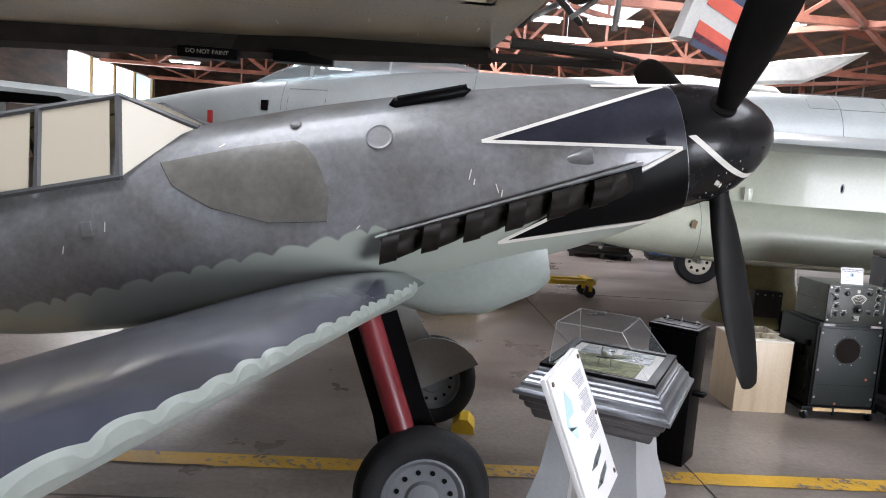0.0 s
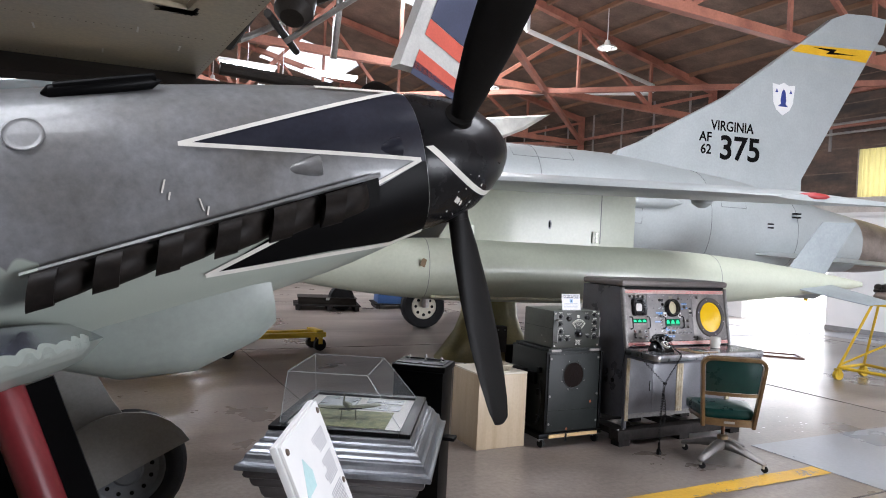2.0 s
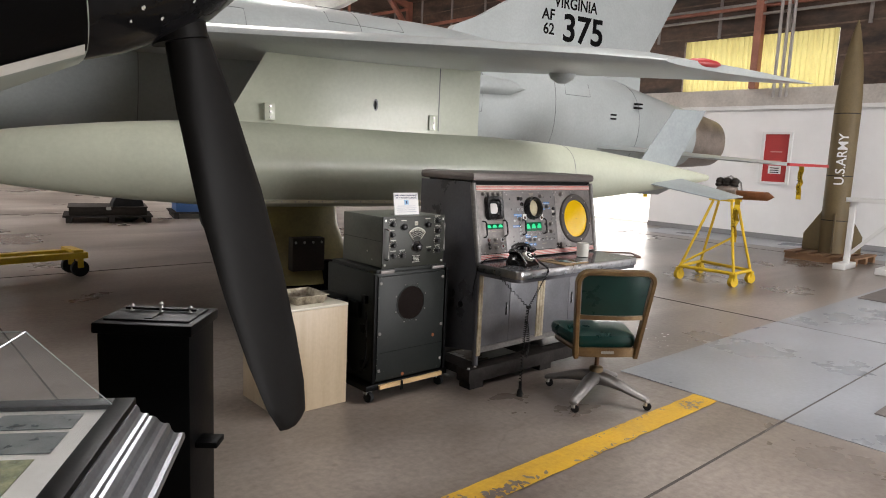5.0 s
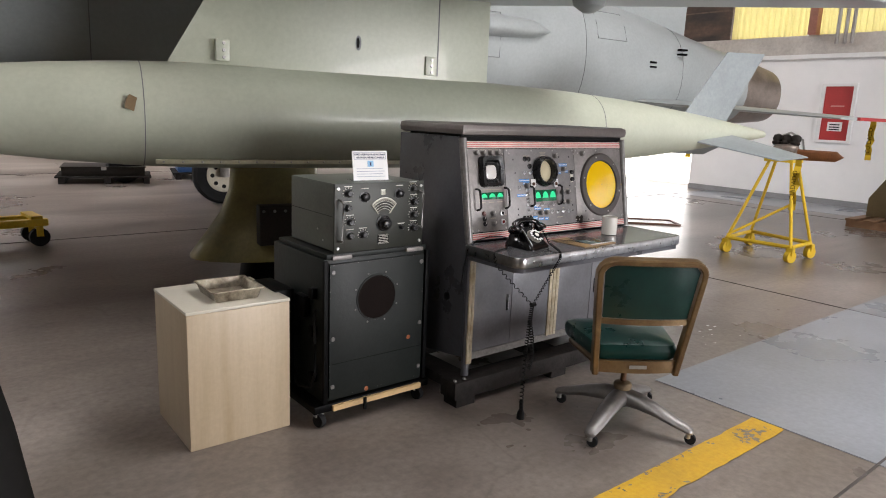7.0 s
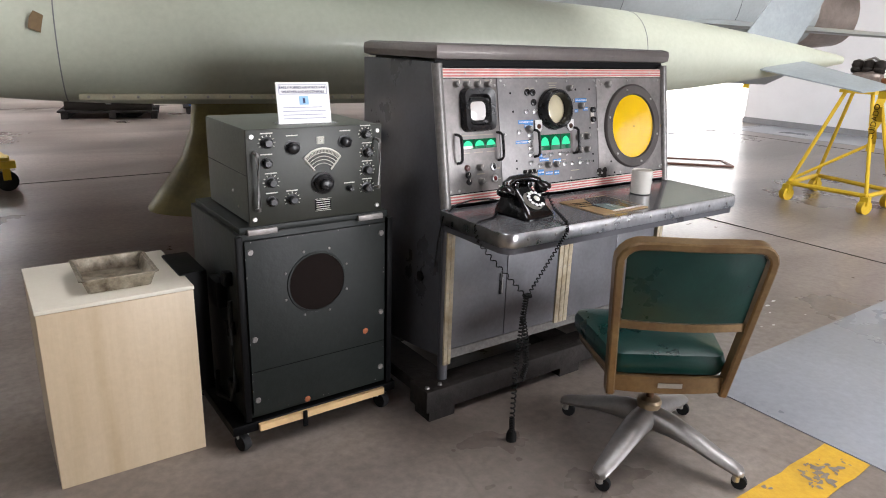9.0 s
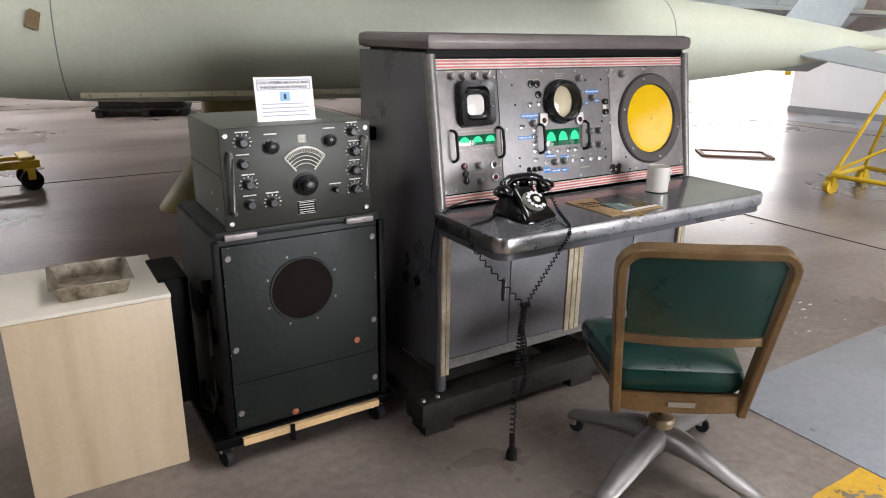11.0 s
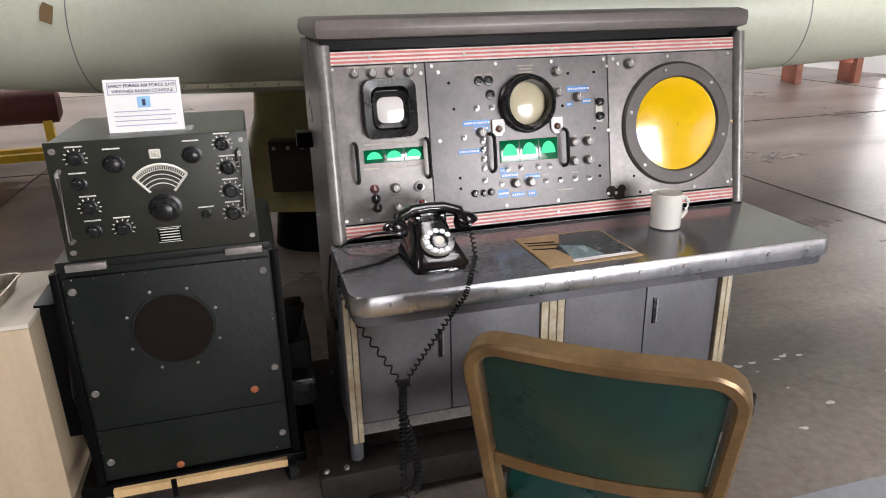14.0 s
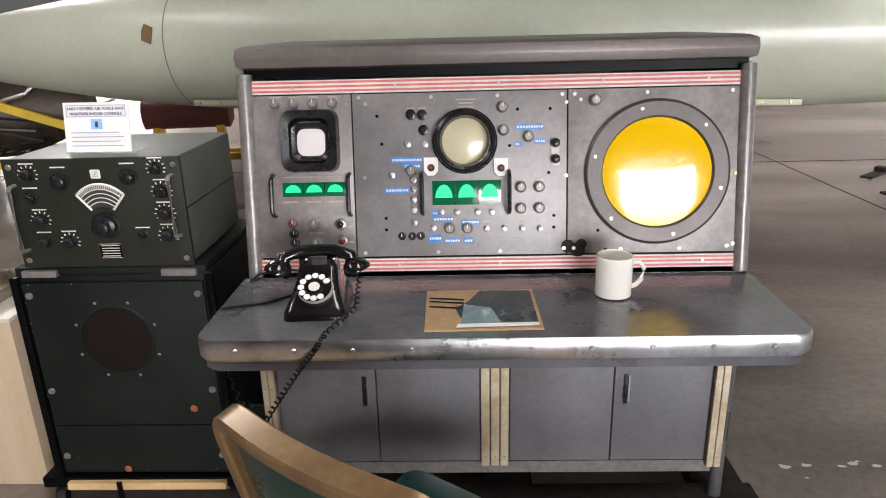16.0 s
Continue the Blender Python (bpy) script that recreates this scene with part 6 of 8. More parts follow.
rad = thing("radio_receiver", "dark green military radio receiver with a fan-shaped dial", "radio", pose(3.745, 5.095, 0.8145) @ Matrix.Diagonal((1, 1, 0.9, 1)))
part("case", boxed(-0.238, 0.238, 0.012, 0.43, 0.004, 0.345, bevel=0.012), RADSIDE, rad, "green-grey steel case")
part("side_seam", boxed(-0.24, 0.24, 0.02, 0.42, 0.18, 0.182), BLACK, rad)
fp = part("front_panel", boxed(-0.243, 0.243, 0.0, 0.012, 0.0, 0.345, bevel=0.003), RADIO, rad)


def rknob(x, z, r, dialed=True, big=False):
    bm = B()
    lathe(bm, [(0, r * 1.3), (0.003, r * 1.3), (0.004, r), (0.02, r * 0.92), (0.023, r * 0.7)], (x, 0, z), (0, -1, 0), 16)
    part("knob", bm, KNOB, fp)
    if dialed:
        bm = B()
        for k in range(9):
            a = radians(-30 + 30 * k)
            c, s = math.cos(a), math.sin(a)
            rod(bm, (x + r * 1.4 * c, -0.0005, z + r * 1.4 * s), (x + r * 1.8 * c, -0.0005, z + r * 1.8 * s), 0.0016, seg=4)
        part("dial_marks", bm, LINE, fp)
    part("caption", boxed(x - 0.02, x + 0.02, -0.0012, 0, z + r * 1.95, z + r * 1.95 + 0.004), LINE, fp)


for x, z, r, d in ((-0.175, 0.297, 0.016, True), (-0.178, 0.225, 0.015, False), (-0.165, 0.155, 0.016, True), (-0.165, 0.085, 0.015, False), (-0.09, 0.275, 0.021, False), (-0.095, 0.085, 0.016, True), (0.1, 0.285, 0.02, False),
                   (0.178, 0.31, 0.015, True), (0.185, 0.24, 0.017, True), (0.185, 0.17, 0.017, True), (0.185, 0.1, 0.017, True), (0.115, 0.105, 0.01, False)):
    rknob(x, z, r, d)
# fan dial
dcx, dcz = 0.015, 0.135
bm = B()
arc = [(dcx + 0.075 * 1.3 * math.sin(radians(-42 + 7 * i)), dcz + 0.13 * math.cos(radians(-42 + 7 * i))) for i in range(13)]
inn = [(dcx + 0.03 * math.sin(radians(-60 + 10 * i)), dcz + 0.05 + 0.01 * math.cos(radians(-60 + 10 * i))) for i in range(13)]
prism(bm, arc + inn[::-1], lambda a, b, c: (a, -c, b), 0.004)
fan = part("fan_dial", bm, mat("dial_face", (0.06, 0.06, 0.055), 0.25), fp, "fan-shaped tuning dial")
for rr, w in ((1.0, 0.0042), (0.88, 0.0016), (0.78, 0.0014), (0.68, 0.0014), (0.58, 0.0014)):
    part("dial_arc", tubed([(dcx + 0.0975 * rr * math.sin(radians(-42 + 7 * i)), -0.0045, dcz + 0.13 * rr * math.cos(radians(-42 + 7 * i))) for i in range(13)], w, 4), LINE, fan)
for s in (-1, 1):
    part("dial_arc", tubed([(dcx + s * 0.0975 * math.sin(radians(42)), -0.0045, dcz + 0.13 * math.cos(radians(42))), (dcx + s * 0.03, -0.0045, dcz + 0.05)], 0.0035, 4), LINE, fan)
bm = B()
for i in range(25):
    a = radians(-40 + 80 * i / 24)
    rod(bm, (dcx + 0.0975 * 0.9 * math.sin(a), -0.0045, dcz + 0.13 * 0.9 * math.cos(a)), (dcx + 0.0975 * 0.97 * math.sin(a), -0.0045, dcz + 0.13 * 0.97 * math.cos(a)), 0.0013, seg=4)
part("dial_ticks", bm, LINE, fan)
part("tuning_knob", lathed([(0, 0.042), (0.004, 0.042), (0.006, 0.034), (0.02, 0.033), (0.024, 0.024), (0.04, 0.022), (0.043, 0.015)], (dcx, 0, dcz), (0, -1, 0), 24), KNOB, fp, "large black tuning knob")
bm = B()
frame_ring(bm, -0.014, 0.014, -0.014, 0.014, 0.004, 0.0, 0.004, 0.004)
bmesh.ops.transform(bm, matrix=pose(dcx - 0.005, 0, 0.295, 90, 0, 0), verts=bm.verts)
part("window_frame", bm, LINE, fp)
pl = part("rating_plate", boxed(dcx - 0.03, dcx + 0.03, -0.0015, 0, 0.03, 0.075), BLACK, fp, "small rating plate")
bm = B()
for k in range(5):
    box(bm, dcx - 0.025, dcx + 0.025, -0.0025, -0.0016, 0.035 + 0.0085 * k, 0.0375 + 0.0085 * k)
box(bm, dcx - 0.03, dcx + 0.03, -0.0022, -0.0016, 0.0295, 0.031)
box(bm, dcx - 0.03, dcx + 0.03, -0.0022, -0.0016, 0.0745, 0.076)
part("plate_writing", bm, LINE, pl)
for s in (-1, 1):
    x = s * 0.218
    z0, z1 = (0.06, 0.265) if s < 0 else (0.1, 0.29)
    part("carry_handle", tubed([(x, 0, z0), (x, -0.026, z0 + 0.003), (x, -0.03, z0 + 0.012), (x, -0.03, z1 - 0.012), (x, -0.026, z1 - 0.003), (x, 0, z1)], 0.006, 8), KNOBGREY, fp)
for x in (-0.225, 0.225):
    for z in (0.025, 0.32):
        part("panel_screw", lathed([(0, 0.009), (0.004, 0.007)], (x, 0, z), (0, -1, 0), 10), STEEL, fp)
for z in (0.05, 0.1):
    part("case_rivet", lathed([(0, 0.006), (0.003, 0.004)], (-0.238, 0.06 + z, z), (-1, 0, 0), 8), STEEL, rad)
# chips of bare metal along the cabinet's edges
rc = random.Random(8)
for k in range(26):
    if k % 2:
        x, z = rc.choice((-0.262, 0.254)), rc.uniform(0.14, 0.76)
    else:
        x, z = rc.uniform(-0.25, 0.25), rc.choice((0.137, 0.762, rc.uniform(0.14, 0.75)))
    w, h = rc.uniform(0.001, 0.004), rc.uniform(0.001, 0.006)
    part("paint_chip", boxed(x, x + w, -0.2686, -0.268, z, z + h), KNOBGREY if k % 3 else WORNPANEL, fr)
# acrylic notice on top of the radio
nt_ = thing("table_notice", "small white printed notice in a clear acrylic holder", "sign", pose(3.738, 5.17, 1.1255, 0, 0, -2))
bm = B()
box(bm, -0.093, 0.093, -0.002, 0.002, 0.0, 0.135, m=pose(0, 0, 0.002, -10, 0, 0))
sheet = part("notice_sheet", bm, WHITE, nt_)
part("holder_foot", boxed(-0.093, 0.11, -0.01, 0.06, 0, 0.003), glass("acrylic", (0.95, 0.97, 0.98), 0.03, 0.7), nt_)
NI = pose(0, -0.0025, 0.002, 80, 0, 0)
INK = mat("notice_ink", (0.03, 0.04, 0.12), 0.6)
for words, y in (("EARLY FORBES AIR FORCE BASE", 0.118), ("WEATHER RADAR CONSOLE", 0.104)):
    lettering("notice_writing", words, 0.0115, INK, NI @ Matrix.Translation((0, y, 0)), nt_)
bm = B()
for a in ((-0.085, 0.085, 0.126, 0.128), (-0.085, 0.085, 0.096, 0.098), (-0.085, -0.083, 0.098, 0.126), (0.083, 0.085, 0.098, 0.126)):
    box(bm, a[0], a[1], a[2], a[3], 0, 0.001)
for k in range(4):
    box(bm, -0.075, 0.075 - 0.012 * (k % 2), 0.016 + 0.012 * k, 0.0185 + 0.012 * k, 0, 0.0008)
bmesh.ops.transform(bm, matrix=NI, verts=bm.verts)
part("notice_lines", bm, mat("pale_ink", (0.42, 0.44, 0.55), 0.6), nt_)
bm = B()
box(bm, -0.016, 0.016, 0.062, 0.09, 0, 0.001, m=None)
bmesh.ops.transform(bm, matrix=NI, verts=bm.verts)
part("notice_picture", bm, mat("sky_blue_print", (0.3, 0.55, 0.8), 0.5), nt_)
bm = B()
box(bm, -0.004, 0.004, 0.067, 0.083, 0.0012, 0.0018)
bmesh.ops.transform(bm, matrix=NI, verts=bm.verts)
part("picture_figure", bm, INK, nt_)

# ---------- pale box with a steel tray ----------
bx = thing("display_plinth", "pale cream laminate box plinth with stained front", "plinth", pose(3.114, 5.423, 0, 0, 0, -0.5))
LAM = stretch(mat("cream_laminate", (0.53, 0.43, 0.3), 0.4, 0, 0.12, 1.6, 40, 0.03, second=(0.42, 0.32, 0.2), worn=0.42), 6, 6, 0.5)
part("body", boxed(-0.226, 0.226, -0.222, 0.222, 0, 0.598, bevel=0.003), LAM, bx)
part("top", boxed(-0.228, 0.228, -0.224, 0.224, 0.599, 0.612, bevel=0.002), mat("white_laminate", (0.66, 0.62, 0.52), 0.35, 0, 0.1, 3), bx, "cream white top")
tr = thing("steel_tray", "stained steel baking tray on the cream plinth", "tray", pose(3.135, 5.385, 0.6125, 0, 0, -1) @ Matrix.Diagonal((0.98, 0.74, 1, 1)))
bm = B()
tl = lambda w, d, z: [(sx * w - sx * 0.01 * k1, sy * d - sy * 0.01 * k2, z) for sx, sy, k1, k2 in ((1, -1, 0, 1), (1, 1, 0, 1), (1, 1, 1, 0), (-1, 1, 1, 0), (-1, 1, 0, 1), (-1, -1, 0, 1), (-1, -1, 1, 0), (1, -1, 1, 0))]
loft(bm, [tl(0.095, 0.145, 0.0), tl(0.112, 0.162, 0.048), tl(0.12, 0.17, 0.05), tl(0.12, 0.17, 0.046), tl(0.114, 0.164, 0.045), tl(0.108, 0.158, 0.044), tl(0.091, 0.141, 0.004)])
part("pan", bm, mat("stained_tin", (0.42, 0.38, 0.3), 0.42, 0.7, 0.6, 14, 50, 0.1, second=(0.09, 0.065, 0.04)), tr)

# ---------- swivel chair ----------
ch = thing("swivel_chair", "old steel swivel chair with green leatherette seat and back", "chair", pose(4.667, 4.345, 0, 0, 0, -35.5))
GREENLE = mat("green_leatherette", (0.004, 0.034, 0.027), 0.3, 0, 0.3, 6, 70, 0.05, spec=0.4, second=(0.002, 0.02, 0.017))
GOLD = mat("bronze_painted_steel", (0.2, 0.13, 0.058), 0.32, 0.45, 0.4, 7, 60, 0.03, second=(0.12, 0.068, 0.032))
RAILTOP = mat("worn_brown_rail", (0.17, 0.075, 0.045), 0.35, 0.3, 0.3, 9)
ALU = mat("cast_aluminium", (0.3, 0.288, 0.28), 0.46, 0.7, 0.25, 6)


def back_at(x, z):
    f = (z - 0.33) / 0.555
    return Vector((x, -0.125 - 0.115 * f - 0.03 * (1 - (x / 0.23) ** 2), z))


side = [(0.188 + 0.042 * k / 6, 0.31 + 0.47 * k / 6) for k in range(7)]
corner = [(0.23 - 0.06 + 0.062 * math.cos(radians(a)), 0.793 + 0.065 * math.sin(radians(a))) for a in (15, 35, 55, 75, 90)]
path = side + corner + [(x, 0.861) for x in (0.1, 0.05, 0.0, -0.05, -0.1)] + [(-x, z) for x, z in (side + corner)[::-1]]
bm = B()
rings = []
cen = [back_at(x, z) for x, z in path]
for i, p in enumerate(cen):
    d = (cen[min(i + 1, len(cen) - 1)] - cen[max(i - 1, 0)]).normalized()
    nrm_ = Vector((0, 1, 0.2)).normalized()
    o = d.cross(nrm_).normalized()
    rings.append([p + o * a * 0.014 + nrm_ * b * 0.024 for a, b in ((-1, -0.8), (-0.6, -1), (0.6, -1), (1, -0.8), (1, 0.8), (0.6, 1), (-0.6, 1), (-1, 0.8))])
loft(bm, rings)
part("back_frame", bm, GOLD, ch, "bronze-painted steel back frame")
for sgn, nm, th in ((-1, "backrest", 0.012), (1, "backrest_pad", 0.045)):
    bm = B()
    rows = []
    for j in range(9):
        z = 0.592 + 0.253 * j / 8
        hw = 0.172 + 0.038 * (z - 0.33) / 0.5
        if j == 8:
            hw -= 0.03
        rows.append([back_at(-hw + 2 * hw * i / 12, z) + Vector((0, sgn * (0.004 + th * min(1, 4 * min(i, 12 - i) / 12) * min(1, 3 * min(j, 8 - j) / 8)), 0)) for i in range(13)])
    loft(bm, rows, closed=False)
    part(nm, bm, GREENLE, ch, "green leatherette back")
for z, h in ((0.575, 0.013), (0.347, 0.028)):
    hw = 0.18 + 0.042 * (z - 0.33) / 0.5
    bm = B()
    rings = [[back_at(-hw + 2 * hw * i / 8, z) + Vector((0, a, b)) for a, b in ((-0.008, -h), (0.01, -h), (0.01, h), (-0.008, h))] for i in range(9)]
    loft(bm, rings)
    part("cross_rail", bm, GOLD, ch)
bm = B()
box(bm, -0.04, 0.04, -0.003, 0.0, -0.008, 0.008)
bmesh.ops.translate(bm, vec=back_at(0, 0.35) + Vector((0, -0.009, 0)), verts=bm.verts)
part("maker_plate", bm, STEEL, ch, "small metal maker's plate")


def cushion(bm, w0, w1, y0, y1, z0, z1, r=0.04):
    def loop(k, z):
        a0, a1, b0, b1 = w0 - k, w1 - k, y0 + k, y1 - k
        out = []
        for cx, cy, s0 in ((a1 - r, b1 - r, 0), (-a1 + r, b1 - r, 90), (-a0 + r, b0 + r, 180), (a0 - r, b0 + r, 270)):
            out += [(cx + r * math.cos(radians(s0 + 22.5 * q)), cy + r * math.sin(radians(s0 + 22.5 * q)), z) for q in range(5)]
        return out
    h = z1 - z0
    loft(bm, [loop(0.008, z0), loop(0, z0 + h * 0.15), loop(-0.004, z0 + h * 0.55), loop(0.004, z0 + h * 0.85), loop(0.03, z1), loop(0.1, z1 + 0.012)])


bm = B()
cushion(bm, 0.195, 0.245, -0.135, 0.255, 0.372, 0.455)
part("seat", bm, GREENLE, ch, "green leatherette seat cushion")
bm = B()
cushion(bm, 0.185, 0.225, -0.125, 0.235, 0.33, 0.371)
part("seat_pan", bm, GOLD, ch, "bronze seat pan")
part("column", lathed([(0.2, 0.014), (0.32, 0.014), (0.328, 0.06), (0.331, 0.06)]), mat("rusty_screw", (0.13, 0.07, 0.04), 0.5, 0.6), ch)
part("collar", lathed([(0.175, 0.03), (0.18, 0.042), (0.2, 0.044), (0.21, 0.038), (0.218, 0.02)]), mat("brass_collar", (0.36, 0.28, 0.18), 0.4, 0.6), ch)
part("hub", lathed([(0.1, 0.045), (0.12, 0.055), (0.16, 0.05), (0.178, 0.035)]), ALU, ch)
for k in range(4):
    a = radians(49 + 90 * k)
    c, s = math.cos(a), math.sin(a)
    bm = B()
    rings = []
    for r, z, w, h in ((0.03, 0.14, 0.046, 0.045), (0.09, 0.136, 0.045, 0.04), (0.18, 0.116, 0.042, 0.03), (0.26, 0.09, 0.036, 0.024), (0.325, 0.072, 0.03, 0.02), (0.342, 0.066, 0.026, 0.018), (0.352, 0.062, 0.012, 0.01)):
        rings.append([(r * c - y * s, r * s + y * c, z + q) for y, q in [(w * math.cos(j * math.pi / 6), h * math.sin(j * math.pi / 6)) for j in range(12)]])
    loft(bm, rings)
    part("leg", bm, ALU, ch, "cast aluminium leg")
    cs = part("caster", lathed([(-0.01, 0.018), (-0.01, 0.024), (0, 0.026), (0.01, 0.024), (0.01, 0.018)], (0.33 * c + 0.012, 0.33 * s, 0.026), (0.5, 1, 0), 16), RUBBER, ch)
    part("caster_stem", rodded((0.33 * c, 0.33 * s, 0.03), (0.33 * c, 0.33 * s, 0.07), 0.013), STEEL, cs)


# ---------- scale model case, sign and steel stand ----------
SILVER = mat("silver_moulding", (0.34, 0.355, 0.385), 0.32, 0.85, 0.3, 4, 60, 0.04, second=(0.22, 0.23, 0.25))
ACRYL = glass("clear_acrylic", (0.97, 0.98, 0.99), 0.02, 0.93, (0.5, 0.52, 0.53))
case = thing("model_case", "silver stepped display base under a clear acrylic cover", "display case", pose(1.245, 3.565, 0, 0, 0, math.degrees(math.atan2(0.857, 0.515))))


def rect(a, b, z):
    return [(a, -b, z), (a, b, z), (-a, b, z), (-a, -b, z)]


A0, B0 = 0.35, 0.30
bm = B()
steps = [(0.0, 0.822), (0.006, 0.82), (0.01, 0.812), (0.013, 0.798), (0.02, 0.791), (0.028, 0.789), (0.03, 0.784), (0.03, 0.779), (0.038, 0.777), (0.046, 0.768), (0.052, 0.755), (0.06, 0.746), (0.07, 0.742),
         (0.073, 0.737), (0.076, 0.722), (0.082, 0.71), (0.092, 0.702), (0.104, 0.699), (0.106, 0.694), (0.106, 0.682), (0.102, 0.678), (0.05, 0.676)]
loft(bm, [rect(A0 - 0.005 + d, B0 - 0.005 + d, z) for d, z in steps])
part("moulding", bm, SILVER, case, "stepped silver moulding", smooth=False)
bm = B()
loft(bm, [rect(A0 + d, B0 + d, z) for d, z in ((0.07, 0.674), (0.074, 0.655), (0.068, 0.642), (0.052, 0.634), (0.046, 0.612), (0.036, 0.598), (0.02, 0.59), (0.012, 0.56), (0.0, 0.54), (-0.06, 0.535))])
part("lower_moulding", bm, mat("bronze_moulding", (0.16, 0.15, 0.15), 0.35, 0.6, 0.3), case, "dark lower moulding", smooth=False)
bm = B()
for a in ((-A0, A0, -B0, -B0 + 0.05), (-A0, A0, B0 - 0.05, B0), (-A0, -A0 + 0.05, -B0 + 0.05, B0 - 0.05), (A0 - 0.05, A0, -B0 + 0.05, B0 - 0.05)):
    box(bm, *a, 0.823, 0.842, bevel=0.003)
part("black_frame", bm, BLACK, case, "black frame round the model bed")
part("bed", boxed(-A0 + 0.05, A0 - 0.05, -B0 + 0.05, B0 - 0.05, 0.8225, 0.83), mat("white_card", (0.72, 0.7, 0.66), 0.6), case)
PH = mat("photo_print_grey", (0.16, 0.18, 0.17), 0.3, 0, 0.5, 18, 60, 0.0, second=(0.04, 0.06, 0.07))
GRASS = mat("scenery_mat", (0.3, 0.31, 0.16), 0.8, 0, 0.5, 25, 120, 0.3, second=(0.1, 0.11, 0.05))
for a in ((-0.26, 0.02, -0.18, 0.2), (0.05, 0.16, -0.2, -0.02), (0.18, 0.27, -0.2, -0.02), (0.05, 0.27, 0.02, 0.2)):
    part("mounted_photo" if a[0] > 0 else "grass_mat", boxed(*a, 0.831, 0.833), PH if a[0] > 0 else GRASS, case)
bm = B()
bot = [(0.30, -0.255), (0.30, 0.265), (-0.30, 0.265), (-0.30, -0.255)]
top = [(0.235, -0.09), (0.235, 0.26), (-0.235, 0.26), (-0.235, -0.09)]
loft(bm, [[(x, y, 0.843) for x, y in bot], [(x, y, 1.05) for x, y in top]], False, True)
cover = part("acrylic_cover", bm, ACRYL, case, "clear acrylic cover with a sloping front", smooth=False)
EDGE = mat("acrylic_edge", (0.35, 0.37, 0.37), 0.1, 0, 0.05)
for i in range(4):
    j = (i + 1) % 4
    part("cover_edge", tubed([(*top[i], 1.05), (*top[j], 1.05)], 0.0018, 5), EDGE, cover)
    part("cover_edge", tubed([(*top[i], 1.05), (*bot[i], 0.843)], 0.0014, 5), EDGE, cover)
bm = B()
loft(bm, [rect(0.27, 0.22, 0.54), rect(0.3, 0.26, 0.25), rect(0.36, 0.33, 0.0)])
part("pedestal", bm, mat("grey_pedestal", (0.36, 0.37, 0.38), 0.5, 0, 0.15), case, "grey flared pedestal")
# the model aircraft inside
mdl = thing("model_aircraft", "small green camouflaged model aircraft on the display bed", "model", case.matrix_world @ pose(-0.1, 0.02, 0.8335, 0, 0, 200) @ Matrix.Scale(0.85, 4))
MG = mat("model_green", (0.1, 0.105, 0.045), 0.5, 0, 0.5, 30, 90, 0.05, second=(0.06, 0.06, 0.04))
part("fuselage", lathed([(-0.13, 0.004), (-0.1, 0.01), (0, 0.02), (0.07, 0.02), (0.11, 0.014), (0.12, 0.003)], (0, 0, 0.06), (1, 0, 0.12), 14), MG, mdl)
bm = B()
slab(bm, [(0.07, -0.17), (0.02, -0.17), (0.0, 0.0), (0.02, 0.17), (0.07, 0.17), (0.08, 0.0)], 0.01, lambda a, b, c: (a, b, 0.055 + c + 0.1 * abs(b)))
part("wing", bm, MG, mdl)
bm = B()
slab(bm, [(-0.12, 0.04), (-0.1, 0.09), (-0.13, 0.09), (-0.14, 0.04)], 0.005, lambda a, b, c: (a, c, b))
part("fin", bm, MG, mdl)
for s in (-1, 1):
    part("leg", rodded((0.06, s * 0.035, 0.05), (0.065, s * 0.04, 0.0), 0.003, seg=6), MG, mdl)
part("propeller", boxed(0.119, 0.122, -0.06, 0.06, 0.068, 0.075), BLACK, mdl)

# slanted information board on a post
ETOP = Vector((0.49, 0.87, 0.08)).normalized()
EDN = Vector((0.38, -0.1, -0.92)).normalized()
EN = ETOP.cross(EDN).normalized() * -1
EDN = (EDN - ETOP * EDN.dot(ETOP)).normalized()
EN = EDN.cross(ETOP).normalized()
if EN.y > 0:
    EN = -EN
T0 = Vector((0.871, 2.967, 1.048))
LB, WB = 0.62, 0.45
bm_ = Matrix((( -EDN.x, ETOP.x, EN.x, T0.x), (-EDN.y, ETOP.y, EN.y, T0.y), (-EDN.z, ETOP.z, EN.z, T0.z), (0, 0, 0, 1)))
if bm_.to_3x3().determinant() < 0:
    bm_ = Matrix(((EDN.x, ETOP.x, EN.x, T0.x), (EDN.y, ETOP.y, EN.y, T0.y), (EDN.z, ETOP.z, EN.z, T0.z), (0, 0, 0, 1)))
    SG = 1
else:
    SG = -1
sg = thing("information_board", "white printed information board on a slanted post", "sign", pose(0.9, 2.65, 0))


def spart(name, bm, material, label="", parent=sg):
    bmesh.ops.transform(bm, matrix=pose(0.9, 2.65, 0).inverted() @ bm_, verts=bm.verts)
    return part(name, bm, material, parent, label)


def sb(x0, x1, y0, y1, z0, z1, **k):
    a, b = sorted((SG * x0, SG * x1))
    return boxed(a, b, -y1, -y0, z0, z1, **k)


